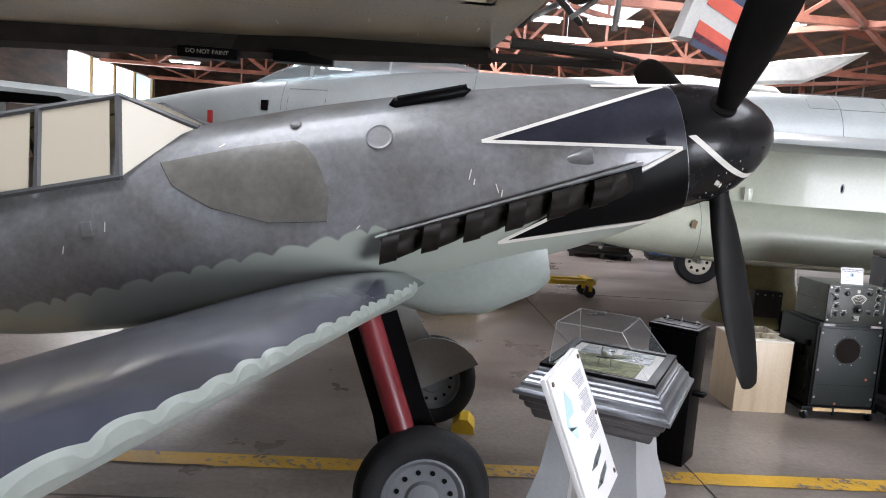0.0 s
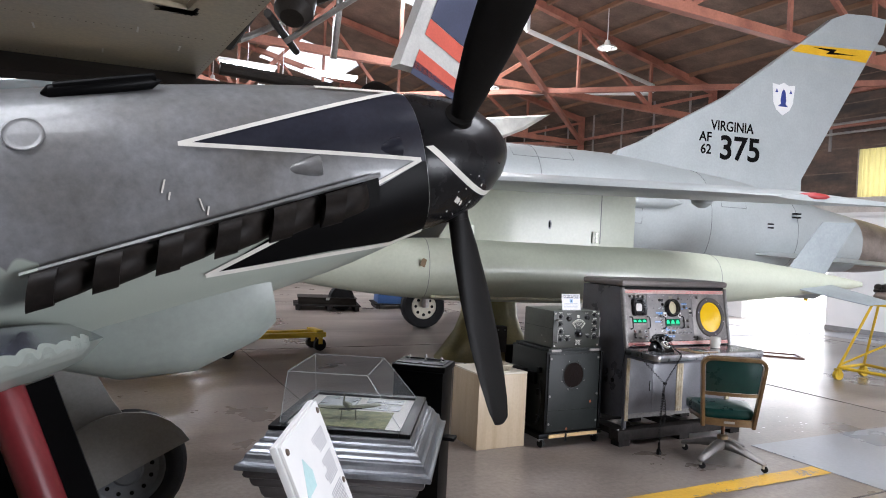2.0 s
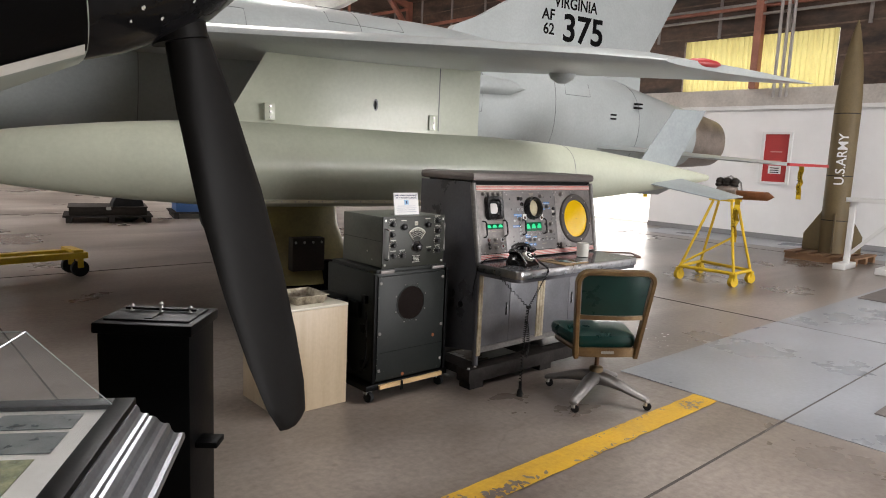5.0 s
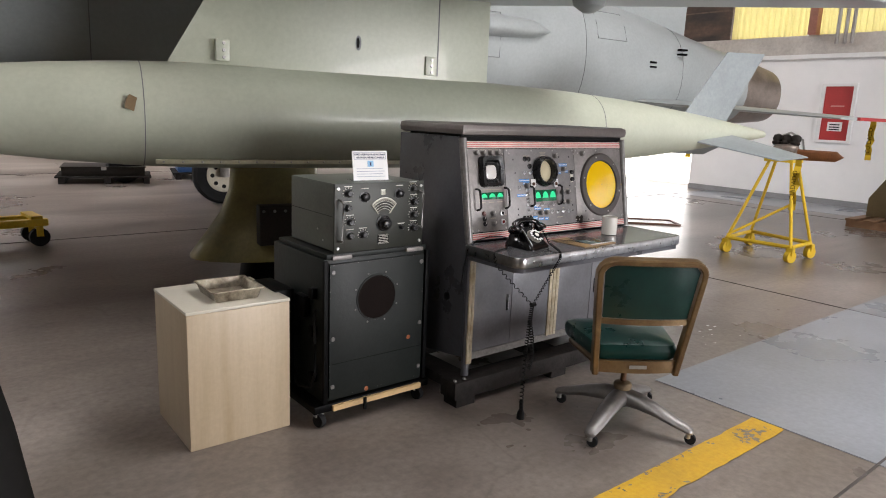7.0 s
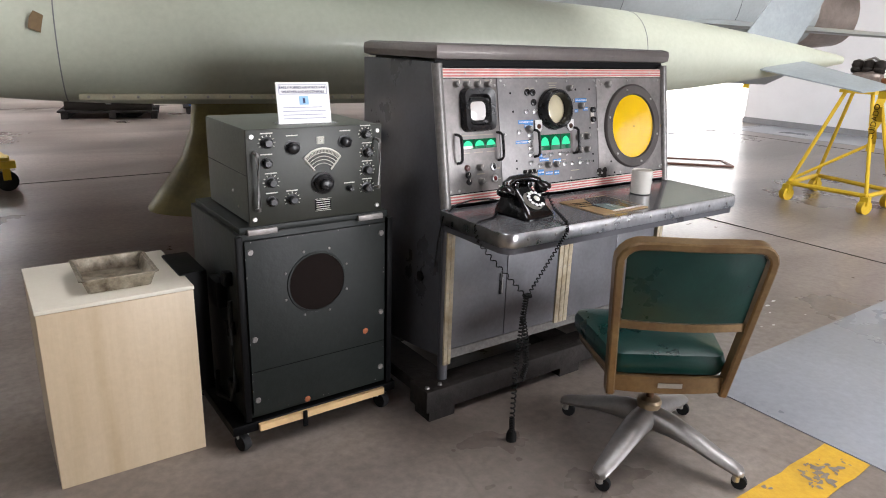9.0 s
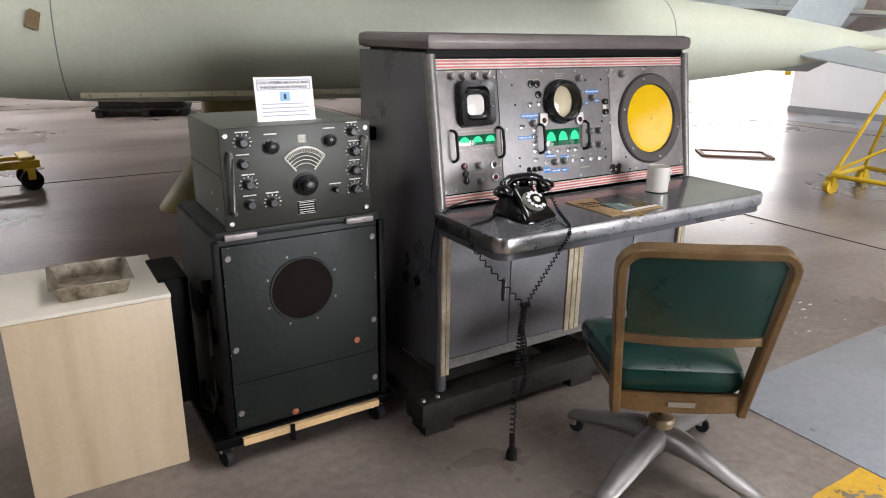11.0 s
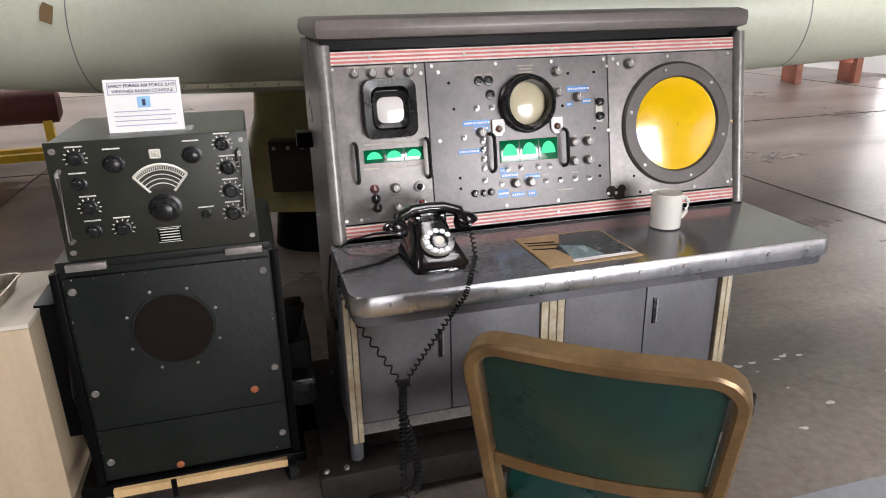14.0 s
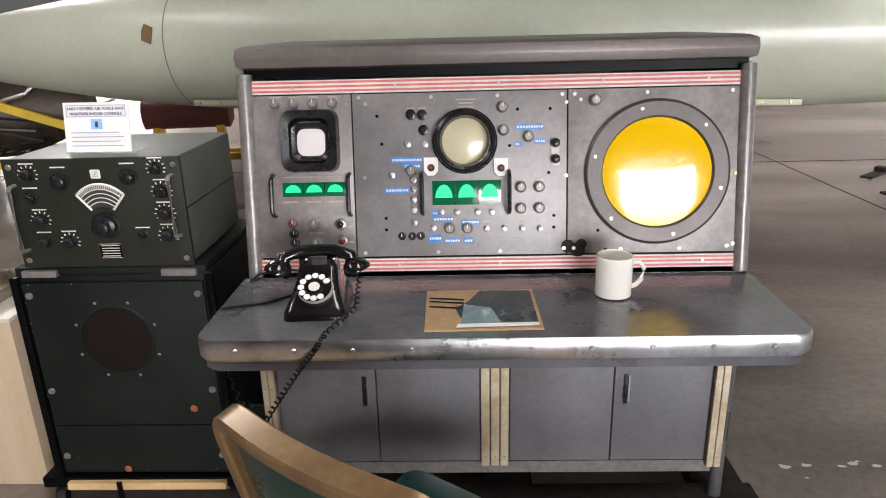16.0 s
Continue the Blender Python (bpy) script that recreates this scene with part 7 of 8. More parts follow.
spart("board", sb(0, LB, 0, WB, -0.012, 0.0, bevel=0.004), WHITE, "white laminated board")
spart("board_rim", sb(-0.006, LB, -0.006, WB + 0.006, -0.035, -0.0125, bevel=0.005), WHITE)
for x in (0.03, 0.3, 0.58):
    for y in (0.03, WB - 0.03) if x != 0.3 else (0.03,):
        spart("rivet", lathed([(0, 0.012), (0.005, 0.009)], (SG * x, -y, 0.0), (0, 0, 1), 10), mat("brown_rivet", (0.1, 0.07, 0.05), 0.5) if x == 0.03 and y < 0.1 else bpy.data.materials["brown_rivet"])
bm = B()
for k in range(13):
    w = 0.14 - 0.02 * ((k * 7) % 3)
    if k in (3, 8):
        continue
    for q in (0.0, 0.008, 0.016):
        a, b = sorted((SG * (0.08 + 0.022 * k + q), SG * (0.0835 + 0.022 * k + q)))
        box(bm, a, b, -0.05 - w, -0.05, 0.0, 0.0008)
spart("board_writing", bm, mat("grey_ink", (0.42, 0.42, 0.45), 0.6))
bm = B()
pts = [(0.09, 0.33), (0.15, 0.28), (0.2, 0.29), (0.2, 0.37), (0.25, 0.38), (0.26, 0.3), (0.3, 0.33), (0.22, 0.41), (0.14, 0.36)]
prism(bm, [(SG * x, -y) for x, y in pts], lambda a, b, c: (a, b, c), 0.001)
spart("board_map", bm, mat("pale_teal_print", (0.55, 0.78, 0.78), 0.5))
for x in (0.42, 0.5):
    bm = B()
    prism(bm, [(SG * x, -0.1), (SG * (x + 0.015), -0.22), (SG * (x + 0.04), -0.3), (SG * (x + 0.05), -0.22), (SG * (x + 0.03), -0.12)], lambda a, b, c: (a, b, c), 0.001)
    spart("board_picture", bm, PH)
bc = T0 + EDN * 0.35 - ETOP * 0.22 - EN * 0.036
bc0 = bc - Vector((0.9, 2.65, 0))
part("post", tubed([bc0, (bc0.x - 0.02, bc0.y + 0.02, 0.01)], 0.025, 10), WHITE, sg)
part("foot", boxed(bc0.x - 0.18, bc0.x + 0.14, bc0.y - 0.14, bc0.y + 0.18, 0, 0.015, bevel=0.004), WHITE, sg)

# tall black steel box with latches on its lid
bx_m = pose(1.91, 4.235, 0, 0, 0, -41.3)
tb = thing("black_steel_bin", "tall black steel bin with wing-nut latches on its lid", "bin", bx_m)
part("body", boxed(-0.15, 0.15, -0.1, 0.14, 0.0, 0.88, bevel=0.006), BLACK, tb)
part("lid", boxed(-0.163, 0.163, -0.113, 0.153, 0.881, 0.918, bevel=0.008), BLACK, tb, "black lid")
part("lid_plate", boxed(-0.14, 0.14, -0.075, 0.115, 0.918, 0.924, bevel=0.002), mat("worn_black", (0.012, 0.012, 0.014), 0.5, 0.0, 0.5, 8), tb)
part("lid_slot", boxed(-0.012, 0.012, -0.06, 0.03, 0.924, 0.927), BLACK, tb)
for x, h in ((-0.1, 0.012), (0.0, 0.022), (0.1, 0.012)):
    part("latch_pin", lathed([(0.924, 0.008), (0.924 + h, 0.006), (0.928 + h, 0.01), (0.936 + h, 0.004)], (x, 0.05, 0)), STEEL, tb)
part("latch_bar", boxed(-0.12, 0.12, 0.044, 0.056, 0.928, 0.936), BLACK, tb)
part("side_pedal", boxed(0.15, 0.225, -0.06, 0.02, 0.48, 0.5, bevel=0.004), BLACK, tb)

# ---------- floor markings ----------
rl = random.Random(11)
bm = B()
n = 300
up, lo = [], []
for i in range(n + 1):
    x = -14 + 19.28 * i / n
    up.append((x, 3.985 + 0.008 * noise.noise((x * 9, 1, 0)), 0.0045))
    lo.append((x, 3.822 + 0.014 * noise.noise((x * 9, 5, 0)), 0.0045))
loft(bm, [up, lo], closed=False)
line_ = S("yellow_floor_line", bm, YELLOWLINE, "worn yellow safety line painted on the floor", "floor marking")
# bare concrete worn through the paint
bm = B()
SPOTS = [(5.08, 3.905, 0.1, 0.05, 46, 0.013), (3.3, 3.85, 0.16, 0.04, 60, 0.016), (3.05, 3.93, 0.12, 0.06, 40, 0.014), (2.75, 3.84, 0.14, 0.035, 40, 0.015), (4.1, 3.83, 0.3, 0.014, 36, 0.011), (1.8, 3.92, 0.2, 0.07, 60, 0.016), (0.9, 3.88, 0.2, 0.06, 40, 0.015), (4.5, 3.97, 0.4, 0.014, 30, 0.009), (-0.6, 3.9, 0.5, 0.07, 60, 0.016)]
for cx, cy, sx_, sy_, many, r in SPOTS:
    for k in range(many):
        x, y, q0 = cx + rl.gauss(0, sx_ * 0.6), cy + rl.gauss(0, sy_ * 0.6), r * rl.uniform(0.25, 1.25)
        if x > 5.26 or not 3.825 < y < 3.983:
            continue
        turn = rl.uniform(0, 3.14)
        ring = []
        for a, q in [(2 * math.pi * j / 9, rl.uniform(0.45, 1.15)) for j in range(9)]:
            p, o = 1.7 * q0 * q * math.cos(a), 0.8 * q0 * q * math.sin(a)
            ring.append(bm.verts.new((x + p * math.cos(turn) - o * math.sin(turn), y + p * math.sin(turn) + o * math.cos(turn), 0.0062 + 0.00001 * k)))
        bm.faces.new(ring)
S("bare_floor_spots", bm, CONCRETE, "bare concrete worn through the yellow line", "floor wear")
S("floor_mat", boxed(5.9, 8.2, 2.2, 3.11, 0.0, 0.012, bevel=0.004), mat("grey_brown_mat", (0.2, 0.18, 0.17), 0.8, 0, 0.3, 6, 80, 0.3), "grey-brown floor mat on the painted walkway", "mat")
S("floor_mat", boxed(10.2, 12.8, 3.75, 4.5, 0.004, 0.015, bevel=0.004), bpy.data.materials["grey_brown_mat"], "grey-brown floor mat on the painted walkway", "mat")
bm = B()
for k in range(26):
    x, y, r = rl.uniform(5.7, 6.6), rl.uniform(4.7, 5.3), rl.uniform(0.003, 0.014)
    ring = [bm.verts.new((x + 1.8 * r * q * math.cos(a), y + r * q * math.sin(a), 0.003)) for a, q in [(2 * math.pi * j / 9, rl.uniform(0.5, 1.1)) for j in range(9)]]
    bm.faces.new(ring)
tagged(S("paint_spatter", bm, WHITEWALL, "pale paint spatters on the concrete floor", "floor stain"), kind="stuff")
fr_ = thing("picture_frame", "empty dark wooden frame lying on the floor", "frame", pose(10.5, 8.2, 0, 0, 0, -42))
for a in ((-0.42, 0.42, -0.24, -0.19), (-0.42, 0.42, 0.19, 0.24), (-0.42, -0.37, -0.19, 0.19), (0.37, 0.42, -0.19, 0.19)):
    part("rail", boxed(*a, 0, 0.025, bevel=0.003), mat("dark_wood", (0.12, 0.05, 0.03), 0.5) if a[0] == -0.42 and a[2] == -0.24 else bpy.data.materials["dark_wood"], fr_)
part("mount", boxed(-0.37, 0.37, -0.19, 0.19, 0.0, 0.006), WHITE, fr_)
# wheel chock by the far undercarriage wheel
ck = thing("wheel_chock", "yellow wooden wheel chock on the floor", "chock", pose(0.57, 4.56, 0, 0, 0, -8))
bm = B()
prism(bm, [(-0.08, 0), (0.08, 0), (0.075, 0.05), (0.03, 0.1), (-0.03, 0.1), (-0.08, 0.05)], lambda a, b, c: (a, c - 0.1, b), 0.2)
part("wedge", bm, YELLOW, ck)

# ---------- olive bomber wing overhead ----------
OW = mat("olive_wing_skin", (0.5, 0.43, 0.28), 0.4, 0.05, 0.35, 0.9, 25, 0.06, second=(0.37, 0.335, 0.26))
bo = thing("parked_bomber", "olive drab bomber whose wing reaches over the fighter", "aircraft", pose(0, 0, 0))
zb = 3.24
bm = B()
outline = [(0.98, 8.25), (1.2, 3.9), (0.9, 3.9), (0.66, 5.72), (0.45, 5.72), (-7.6, 6.6), (-7.6, 9.3), (-5.0, 8.9), (-2.0, 8.55)]
prism(bm, outline, lambda a, b, c: (a, b, zb + c), 0.32)
part("wing", bm, OW, bo, "olive drab wing underside")
# bay roof, ribs and flap are coloured far darker than the wing skin
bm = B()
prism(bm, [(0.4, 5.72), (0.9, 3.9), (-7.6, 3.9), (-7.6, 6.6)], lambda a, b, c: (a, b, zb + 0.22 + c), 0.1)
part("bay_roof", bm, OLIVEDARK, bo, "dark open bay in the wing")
part("bay_lip", tubed([(-7.6, 6.58, zb - 0.01), (0.45, 5.7, zb - 0.01), (0.66, 5.7, zb - 0.01), (0.92, 3.9, zb - 0.01)], 0.035, 6), OW, bo)
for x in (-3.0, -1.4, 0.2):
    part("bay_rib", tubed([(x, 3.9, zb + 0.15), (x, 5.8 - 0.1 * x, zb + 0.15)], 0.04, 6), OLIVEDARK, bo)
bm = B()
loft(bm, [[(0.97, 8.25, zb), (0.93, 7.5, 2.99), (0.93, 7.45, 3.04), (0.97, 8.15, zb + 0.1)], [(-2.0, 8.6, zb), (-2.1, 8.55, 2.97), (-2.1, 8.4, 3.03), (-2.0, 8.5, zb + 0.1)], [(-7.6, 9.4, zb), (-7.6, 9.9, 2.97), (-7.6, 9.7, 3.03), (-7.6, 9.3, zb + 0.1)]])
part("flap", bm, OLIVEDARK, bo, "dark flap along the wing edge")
for p in ((-2.35, 8.42, 2.93), (-1.2, 8.2, 2.94)):
    part("flap_bracket", boxed(p[0] - 0.35, p[0] + 0.35, p[1] - 0.1, p[1] + 0.1, p[2] - 0.02, p[2] + 0.12, bevel=0.02), BLACK, bo)
tagged(lettering("wing_lettering", "DO NOT PAINT", 0.07, mat("faded_lettering", (0.3, 0.29, 0.25), 0.6), Matrix.Translation((-2.35, 8.315, 2.985)) @ pose(0, 0, 0, 90, 0, 0), bo), kind="stuff")
rv = random.Random(4)
bm = B()
for k in range(110):
    f = k / 110
    for q in (0.35, 1.7):
        x = -5 + 5.9 * f
        y = 8.3 - q - 0.06 * x
        v = bm.verts.new
        bm.faces.new([v((x + 0.008 * math.cos(a), y + 0.008 * math.sin(a), zb - 0.003)) for a in (0, 1.57, 3.14, 4.71)])
for k in range(40):
    y = 4.4 + 3.7 * k / 40
    bm.faces.new([bm.verts.new((1.12 - 0.05 * (y - 4.6) + 0.008 * math.cos(a), y + 0.008 * math.sin(a), zb - 0.003)) for a in (0, 1.57, 3.14, 4.71)])
for k in range(24):
    a0 = rv.uniform(0, 6.28)
    bm.faces.new([bm.verts.new((0.58 + rv.uniform(-0.16, 0.16) + 0.012 * math.cos(a), 5.85 + rv.uniform(-0.1, 0.12) + 0.012 * math.sin(a), zb - 0.004)) for a in (0, 1.57, 3.14, 4.71)])
tagged(part("rivet_rows", bm, OLIVEDARK, bo), kind="stuff")
for x, y in ((-0.4, 6.9), (0.35, 6.5), (0.7, 6.9), (-1.4, 7.4), (0.1, 7.4)):
    part("paint_scratch", boxed(x, x + 0.015, y, y + 0.16, zb - 0.004, zb - 0.001), WHITEMARK, bo)
# fold machinery at the wing's end
for p0, p1, r in (((0.9, 7.6, 3.08), (2.35, 7.4, 3.08), 0.05), ((1.1, 7.3, 3.2), (2.2, 7.3, 3.16), 0.06), ((2.2, 7.3, 3.16), (2.5, 7.3, 3.12), 0.035), ((1.15, 6.6, 3.3), (1.8, 6.9, 3.75), 0.03), ((1.3, 6.2, 3.45), (1.75, 7.0, 3.4), 0.035), ((1.2, 5.6, 3.6), (2.0, 6.2, 3.75), 0.04), ((1.1, 6.8, 3.3), (1.2, 5.0, 3.5), 0.05), ((1.9, 6.3, 3.2), (1.95, 6.2, 4.3), 0.03), ((1.5, 6.4, 3.3), (2.3, 5.75, 3.9), 0.025)):
    part("fold_rod", rodded(p0, p1, r, seg=10), OLIVEDARK if r > 0.03 else STEEL, bo)
for x, y, z, s in ((1.55, 6.3, 3.6, 0.17), (1.75, 6.5, 3.85, 0.14), (1.35, 6.0, 3.75, 0.13)):
    part("fold_joint", lathed([(-s, s * 0.6), (-s * 0.5, s), (s * 0.4, s), (s, s * 0.5)], (x, y, z), (0.3, 0.5, 1), 14), OLIVEDARK, bo)
# upturned striped tip
STR = (mat("stripe_grey", (0.55, 0.55, 0.52), 0.5), mat("stripe_red", (0.6, 0.1, 0.06), 0.5), bpy.data.materials["stripe_grey"], mat("stripe_blue", (0.04, 0.05, 0.1), 0.5))
tip_x = lambda z: 2.2 + 0.33 * (z - 3.1)
part("folded_tip", (lambda bm: (loft(bm, [[(tip_x(z), 5.45, z), (tip_x(z) + 1.0, 5.8, z), (tip_x(z) + 1.0, 5.92, z), (tip_x(z) - 0.02, 5.6, z)] for z in (3.02, 4.6)]), bm)[1])(B()), bpy.data.materials["stripe_grey"], bo, "upturned tip with red, white and blue stripes")
for za, zc_, m in ((3.03, 3.08, 3), (3.08, 3.17, 1), (3.30, 3.43, 1), (3.435, 4.3, 3)):
    bm = B()
    prism(bm, [(0.13, za - (0.06 if za < 3.2 else 0.0)), (0.95, za - 0.24), (0.95, zc_ - 0.24), (0.13, zc_)], lambda a, b, c: (tip_x(b) + a, 5.45 + 0.35 * a - 0.004 - c, b), 0.003)
    part("tip_stripe", bm, STR[m], bo)
part("tip_link", rodded((1.7, 6.4, 3.7), (2.6, 5.75, 4.0), 0.05), OLIVEDARK, bo)
# body and legs of the bomber, out past the wing root
part("fuselage", lathed([(-3.0, 0.3), (-2.0, 0.75), (0.5, 0.95), (4.0, 0.95), (7.5, 0.5), (9.5, 0.1)], (-8.5, 5.0, 2.9), (0, 1, 0), 24), OW, bo)
for x, y in ((-9.4, 6.5), (-7.6, 6.5), (-8.5, 12.5)):
    part("leg", rodded((x, y, 0.4), (x, y, 2.4 if y < 10 else 2.9), 0.08), STEEL, bo)
    part("wheel", lathed([(-0.14, 0.2), (-0.14, 0.36), (0, 0.4), (0.14, 0.36), (0.14, 0.2)], (x, y, 0.4), (1, 0, 0), 24), RUBBER, bo)

# ---------- things round the jet ----------
# flared olive undercarriage fairing under the wing, shaped as an oval skirt
gd = thing("flared_fairing", "olive flared undercarriage fairing under the drop tank", "stand", JET @ pose(9.28, 2.25, 0))
OLG = mat("olive_gold", (0.34, 0.3, 0.12), 0.4, 0.1, 0.3, 3, 40, 0.05, second=(0.19, 0.175, 0.085))
bm = B()
loft(bm, [[(w * math.cos(a), 0.55 * w * math.sin(a), z) for a in [k * math.pi / 16 for k in range(32)]] for z, w in ((0.98, 0.34), (0.8, 0.36), (0.62, 0.43), (0.45, 0.55), (0.3, 0.66), (0.28, 0.66))])
part("skirt", bm, OLG, gd, "olive flared skirt")
part("core", lathed([(0, 0.3), (0.29, 0.26)]), BLACK, gd)
part("bracket", boxed(-0.08, 0.22, 0.3, 0.42, 0.42, 0.72, bevel=0.01), OLIVEDARK, gd)
part("bracket_arm", boxed(-0.5, -0.1, 0.28, 0.38, 0.2, 0.5, bevel=0.01), BLACK, gd)
for k in range(4):
    part("bracket_bolt", lathed([(0, 0.012), (0.008, 0.01)], (-0.05 + 0.08 * k, 0.42, 0.68), (0, 1, 0), 8), STEEL, gd)
# scrap bits between the radio and the console
cr = thing("metal_chassis", "dark metal chassis with loose wires on the floor", "equipment", pose(4.06, 5.55, 0))
part("box", boxed(-0.04, 0.05, -0.2, 0.2, 0.0, 0.36, bevel=0.01), BLACK, cr)
part("block", boxed(-0.05, 0.05, -0.28, -0.16, 0.16, 0.26, bevel=0.01), KNOB, cr)
part("wire", tubed([(0, -0.2, 0.36), (0.02, -0.25, 0.42), (0.04, -0.2, 0.5), (0.0, -0.1, 0.45), (0.02, 0.0, 0.36)], 0.004, 6), CORD, cr)

# yellow tow dolly on the floor behind
td = thing("tow_bar", "yellow steel tow bar with small black wheels", "tow bar", pose(3.1, 10.35, 0, 0, 0, 186))
part("beam", boxed(0, 1.9, -0.05, 0.05, 0.2, 0.27, bevel=0.01), YELLOW, td)
part("beam", boxed(0, 1.6, 0.25, 0.33, 0.2, 0.27, bevel=0.01), YELLOW, td)
part("cross_bar", boxed(0.05, 0.15, -0.05, 0.33, 0.271, 0.3), YELLOW, td)
part("upright", boxed(1.5, 1.62, -0.08, 0.36, 0.1, 0.36, bevel=0.01), YELLOW, td)
part("arm", boxed(1.3, 2.0, 0.34, 0.42, 0.24, 0.34, bevel=0.01), YELLOW, td)
for x, y in ((0.08, 0.0), (0.08, 0.29), (1.56, 0.0), (1.56, 0.3)):
    w = part("wheel", lathed([(-0.03, 0.05), (-0.03, 0.09), (0.03, 0.09), (0.03, 0.05)], (x, y, 0.09), (0, 1, 0), 18), RUBBER, td)
    part("bracket", boxed(x - 0.03, x + 0.03, y - 0.04, y + 0.04, 0.1, 0.2), YELLOW, w)
# jet engine on a yellow cradle, far behind
je = thing("engine_cradle", "brown tangled engine on a yellow cradle", "engine", pose(0.7, 9.7, 0, 0, 0, 20))
part("cradle_rail", boxed(-1.6, 1.1, -0.45, -0.37, 0.3, 0.38, bevel=0.01), YELLOW, je)
part("cradle_rail", boxed(-1.6, 1.1, 0.37, 0.45, 0.3, 0.38, bevel=0.01), YELLOW, je)
bm = B()
bar(bm, (-0.9, -0.42, 1.15), (0.95, -0.5, 0.4), 0.07)
part("brace", bm, YELLOW, je, smooth=False)
part("casing", lathed([(-1.4, 0.2), (-1.2, 0.33), (0.0, 0.36), (0.2, 0.28), (0.5, 0.3)], (0, 0, 0.75), (1, 0, 0), 24), mat("engine_brown", (0.09, 0.07, 0.055), 0.5, 0.5, 0.5, 8), je)
for k in range(46):
    a, x = rv.uniform(0, 6.28), rv.uniform(-1.3, 0.3)
    p = [(x + rv.uniform(-0.25, 0.25) * j, (0.37 + 0.03 * j % 2) * math.cos(a + 0.35 * j), 0.75 + (0.38 + 0.02 * (j % 2)) * math.sin(a + 0.35 * j)) for j in range(4)]
    part("pipe", tubed(p, rv.uniform(0.008, 0.022), 6), OLIVEDARK if k % 3 else STEEL, je)
for x in (-1.4, 0.9):
    for y in (-0.41, 0.41):
        w = part("wheel", lathed([(-0.03, 0.04), (-0.03, 0.09), (0.03, 0.09), (0.03, 0.04)], (x, y, 0.09), (0, 1, 0), 16), RUBBER, je)
        part("fork", boxed(x - 0.03, x + 0.03, y - 0.04, y + 0.04, 0.1, 0.3), YELLOW, w)
for x in (-1.0, 0.2):
    part("saddle", boxed(x - 0.05, x + 0.05, -0.4, 0.4, 0.34, 0.42), YELLOW, je)
mb = thing("maroon_case", "maroon canvas-covered roll on the floor", "case", pose(1.6, 11.1, 0, 0, 0, 10))
part("roll", lathed([(-0.5, 0.1), (-0.48, 0.17), (0.45, 0.19), (0.5, 0.1)], (0, 0, 0.55), (1, 0.1, 0), 18), mat("maroon_canvas", (0.09, 0.02, 0.02), 0.7), mb)
for x in (-0.35, 0.35):
    part("trestle_leg", boxed(x - 0.04, x + 0.04, -0.12, 0.12, 0, 0.4), YELLOW, mb)
# pallets with crates
for px_, py_, col in ((4.9, 15.7, OLIVEDARK), (6.9, 15.9, None)):
    pt = thing("pallet", "dark timber pallet on the floor", "pallet", pose(px_, py_, 0, 0, 0, -14), "pallets")
    for k in range(5):
        part("board", boxed(-0.75, 0.75, -0.5 + 0.22 * k, -0.36 + 0.22 * k, 0.1, 0.13), LEG, pt)
    for x in (-0.7, 0, 0.62):
        part("runner", boxed(x, x + 0.1, -0.5, 0.5, 0, 0.1), LEG, pt)
    ct = thing("crate", "dark steel crate on a pallet" if col else "blue steel crate on a pallet", "crate", pose(px_, py_, 0.1305, 0, 0, -14) @ Matrix.Diagonal((1, 1, 0.4 if col else 0.75, 1)))
    c_ = col or mat("blue_crate", (0.03, 0.1, 0.28), 0.5)
    part("body", boxed(-0.65, 0.65, -0.42, 0.42, 0, 0.36, bevel=0.01), c_, ct)
    part("lid", boxed(-0.67, 0.67, -0.44, 0.44, 0.361, 0.4, bevel=0.01), c_, ct)
    part("hasp", boxed(-0.04, 0.04, -0.46, -0.44, 0.26, 0.4), STEEL, ct)
# rust-red trestle near the side door
rtb = thing("red_trestle", "rust-red steel trestle by the side door", "trestle", pose(13.2, 13.4, 0, 0, 0, -20))
REDOR = mat("orange_red_paint", (0.5, 0.12, 0.05), 0.5, 0, 0.3, 4)
part("beam", boxed(-0.9, 1.4, -0.1, 0.1, 0.5, 0.66, bevel=0.01), REDOR, rtb)
part("beam", boxed(-0.9, 1.4, 0.4, 0.6, 0.34, 0.46, bevel=0.01), REDOR, rtb)
for x in (-0.8, 0.2, 1.2):
    part("leg", boxed(x - 0.05, x + 0.05, -0.08, 0.55, 0, 0.34), REDSTEEL, rtb)
    part("post", boxed(x - 0.05, x + 0.05, -0.08, 0.08, 0.34, 0.5), REDSTEEL, rtb)
for k, (x, y) in enumerate(((8.45, 8.9), (8.6, 9.6))):
    bl = thing("metal_bracket", "flat dark metal bracket lying on the floor", "bracket", pose(x, y, 0, 0, 0, 10 + 30 * k))
    part("plate", boxed(-0.2, 0.2, -0.05, 0.05, 0, 0.02, bevel=0.004), OLIVEDARK, bl)
    part("lug", boxed(0.1, 0.2, -0.05, 0.05, 0.021, 0.06, bevel=0.004), OLIVEDARK, bl)

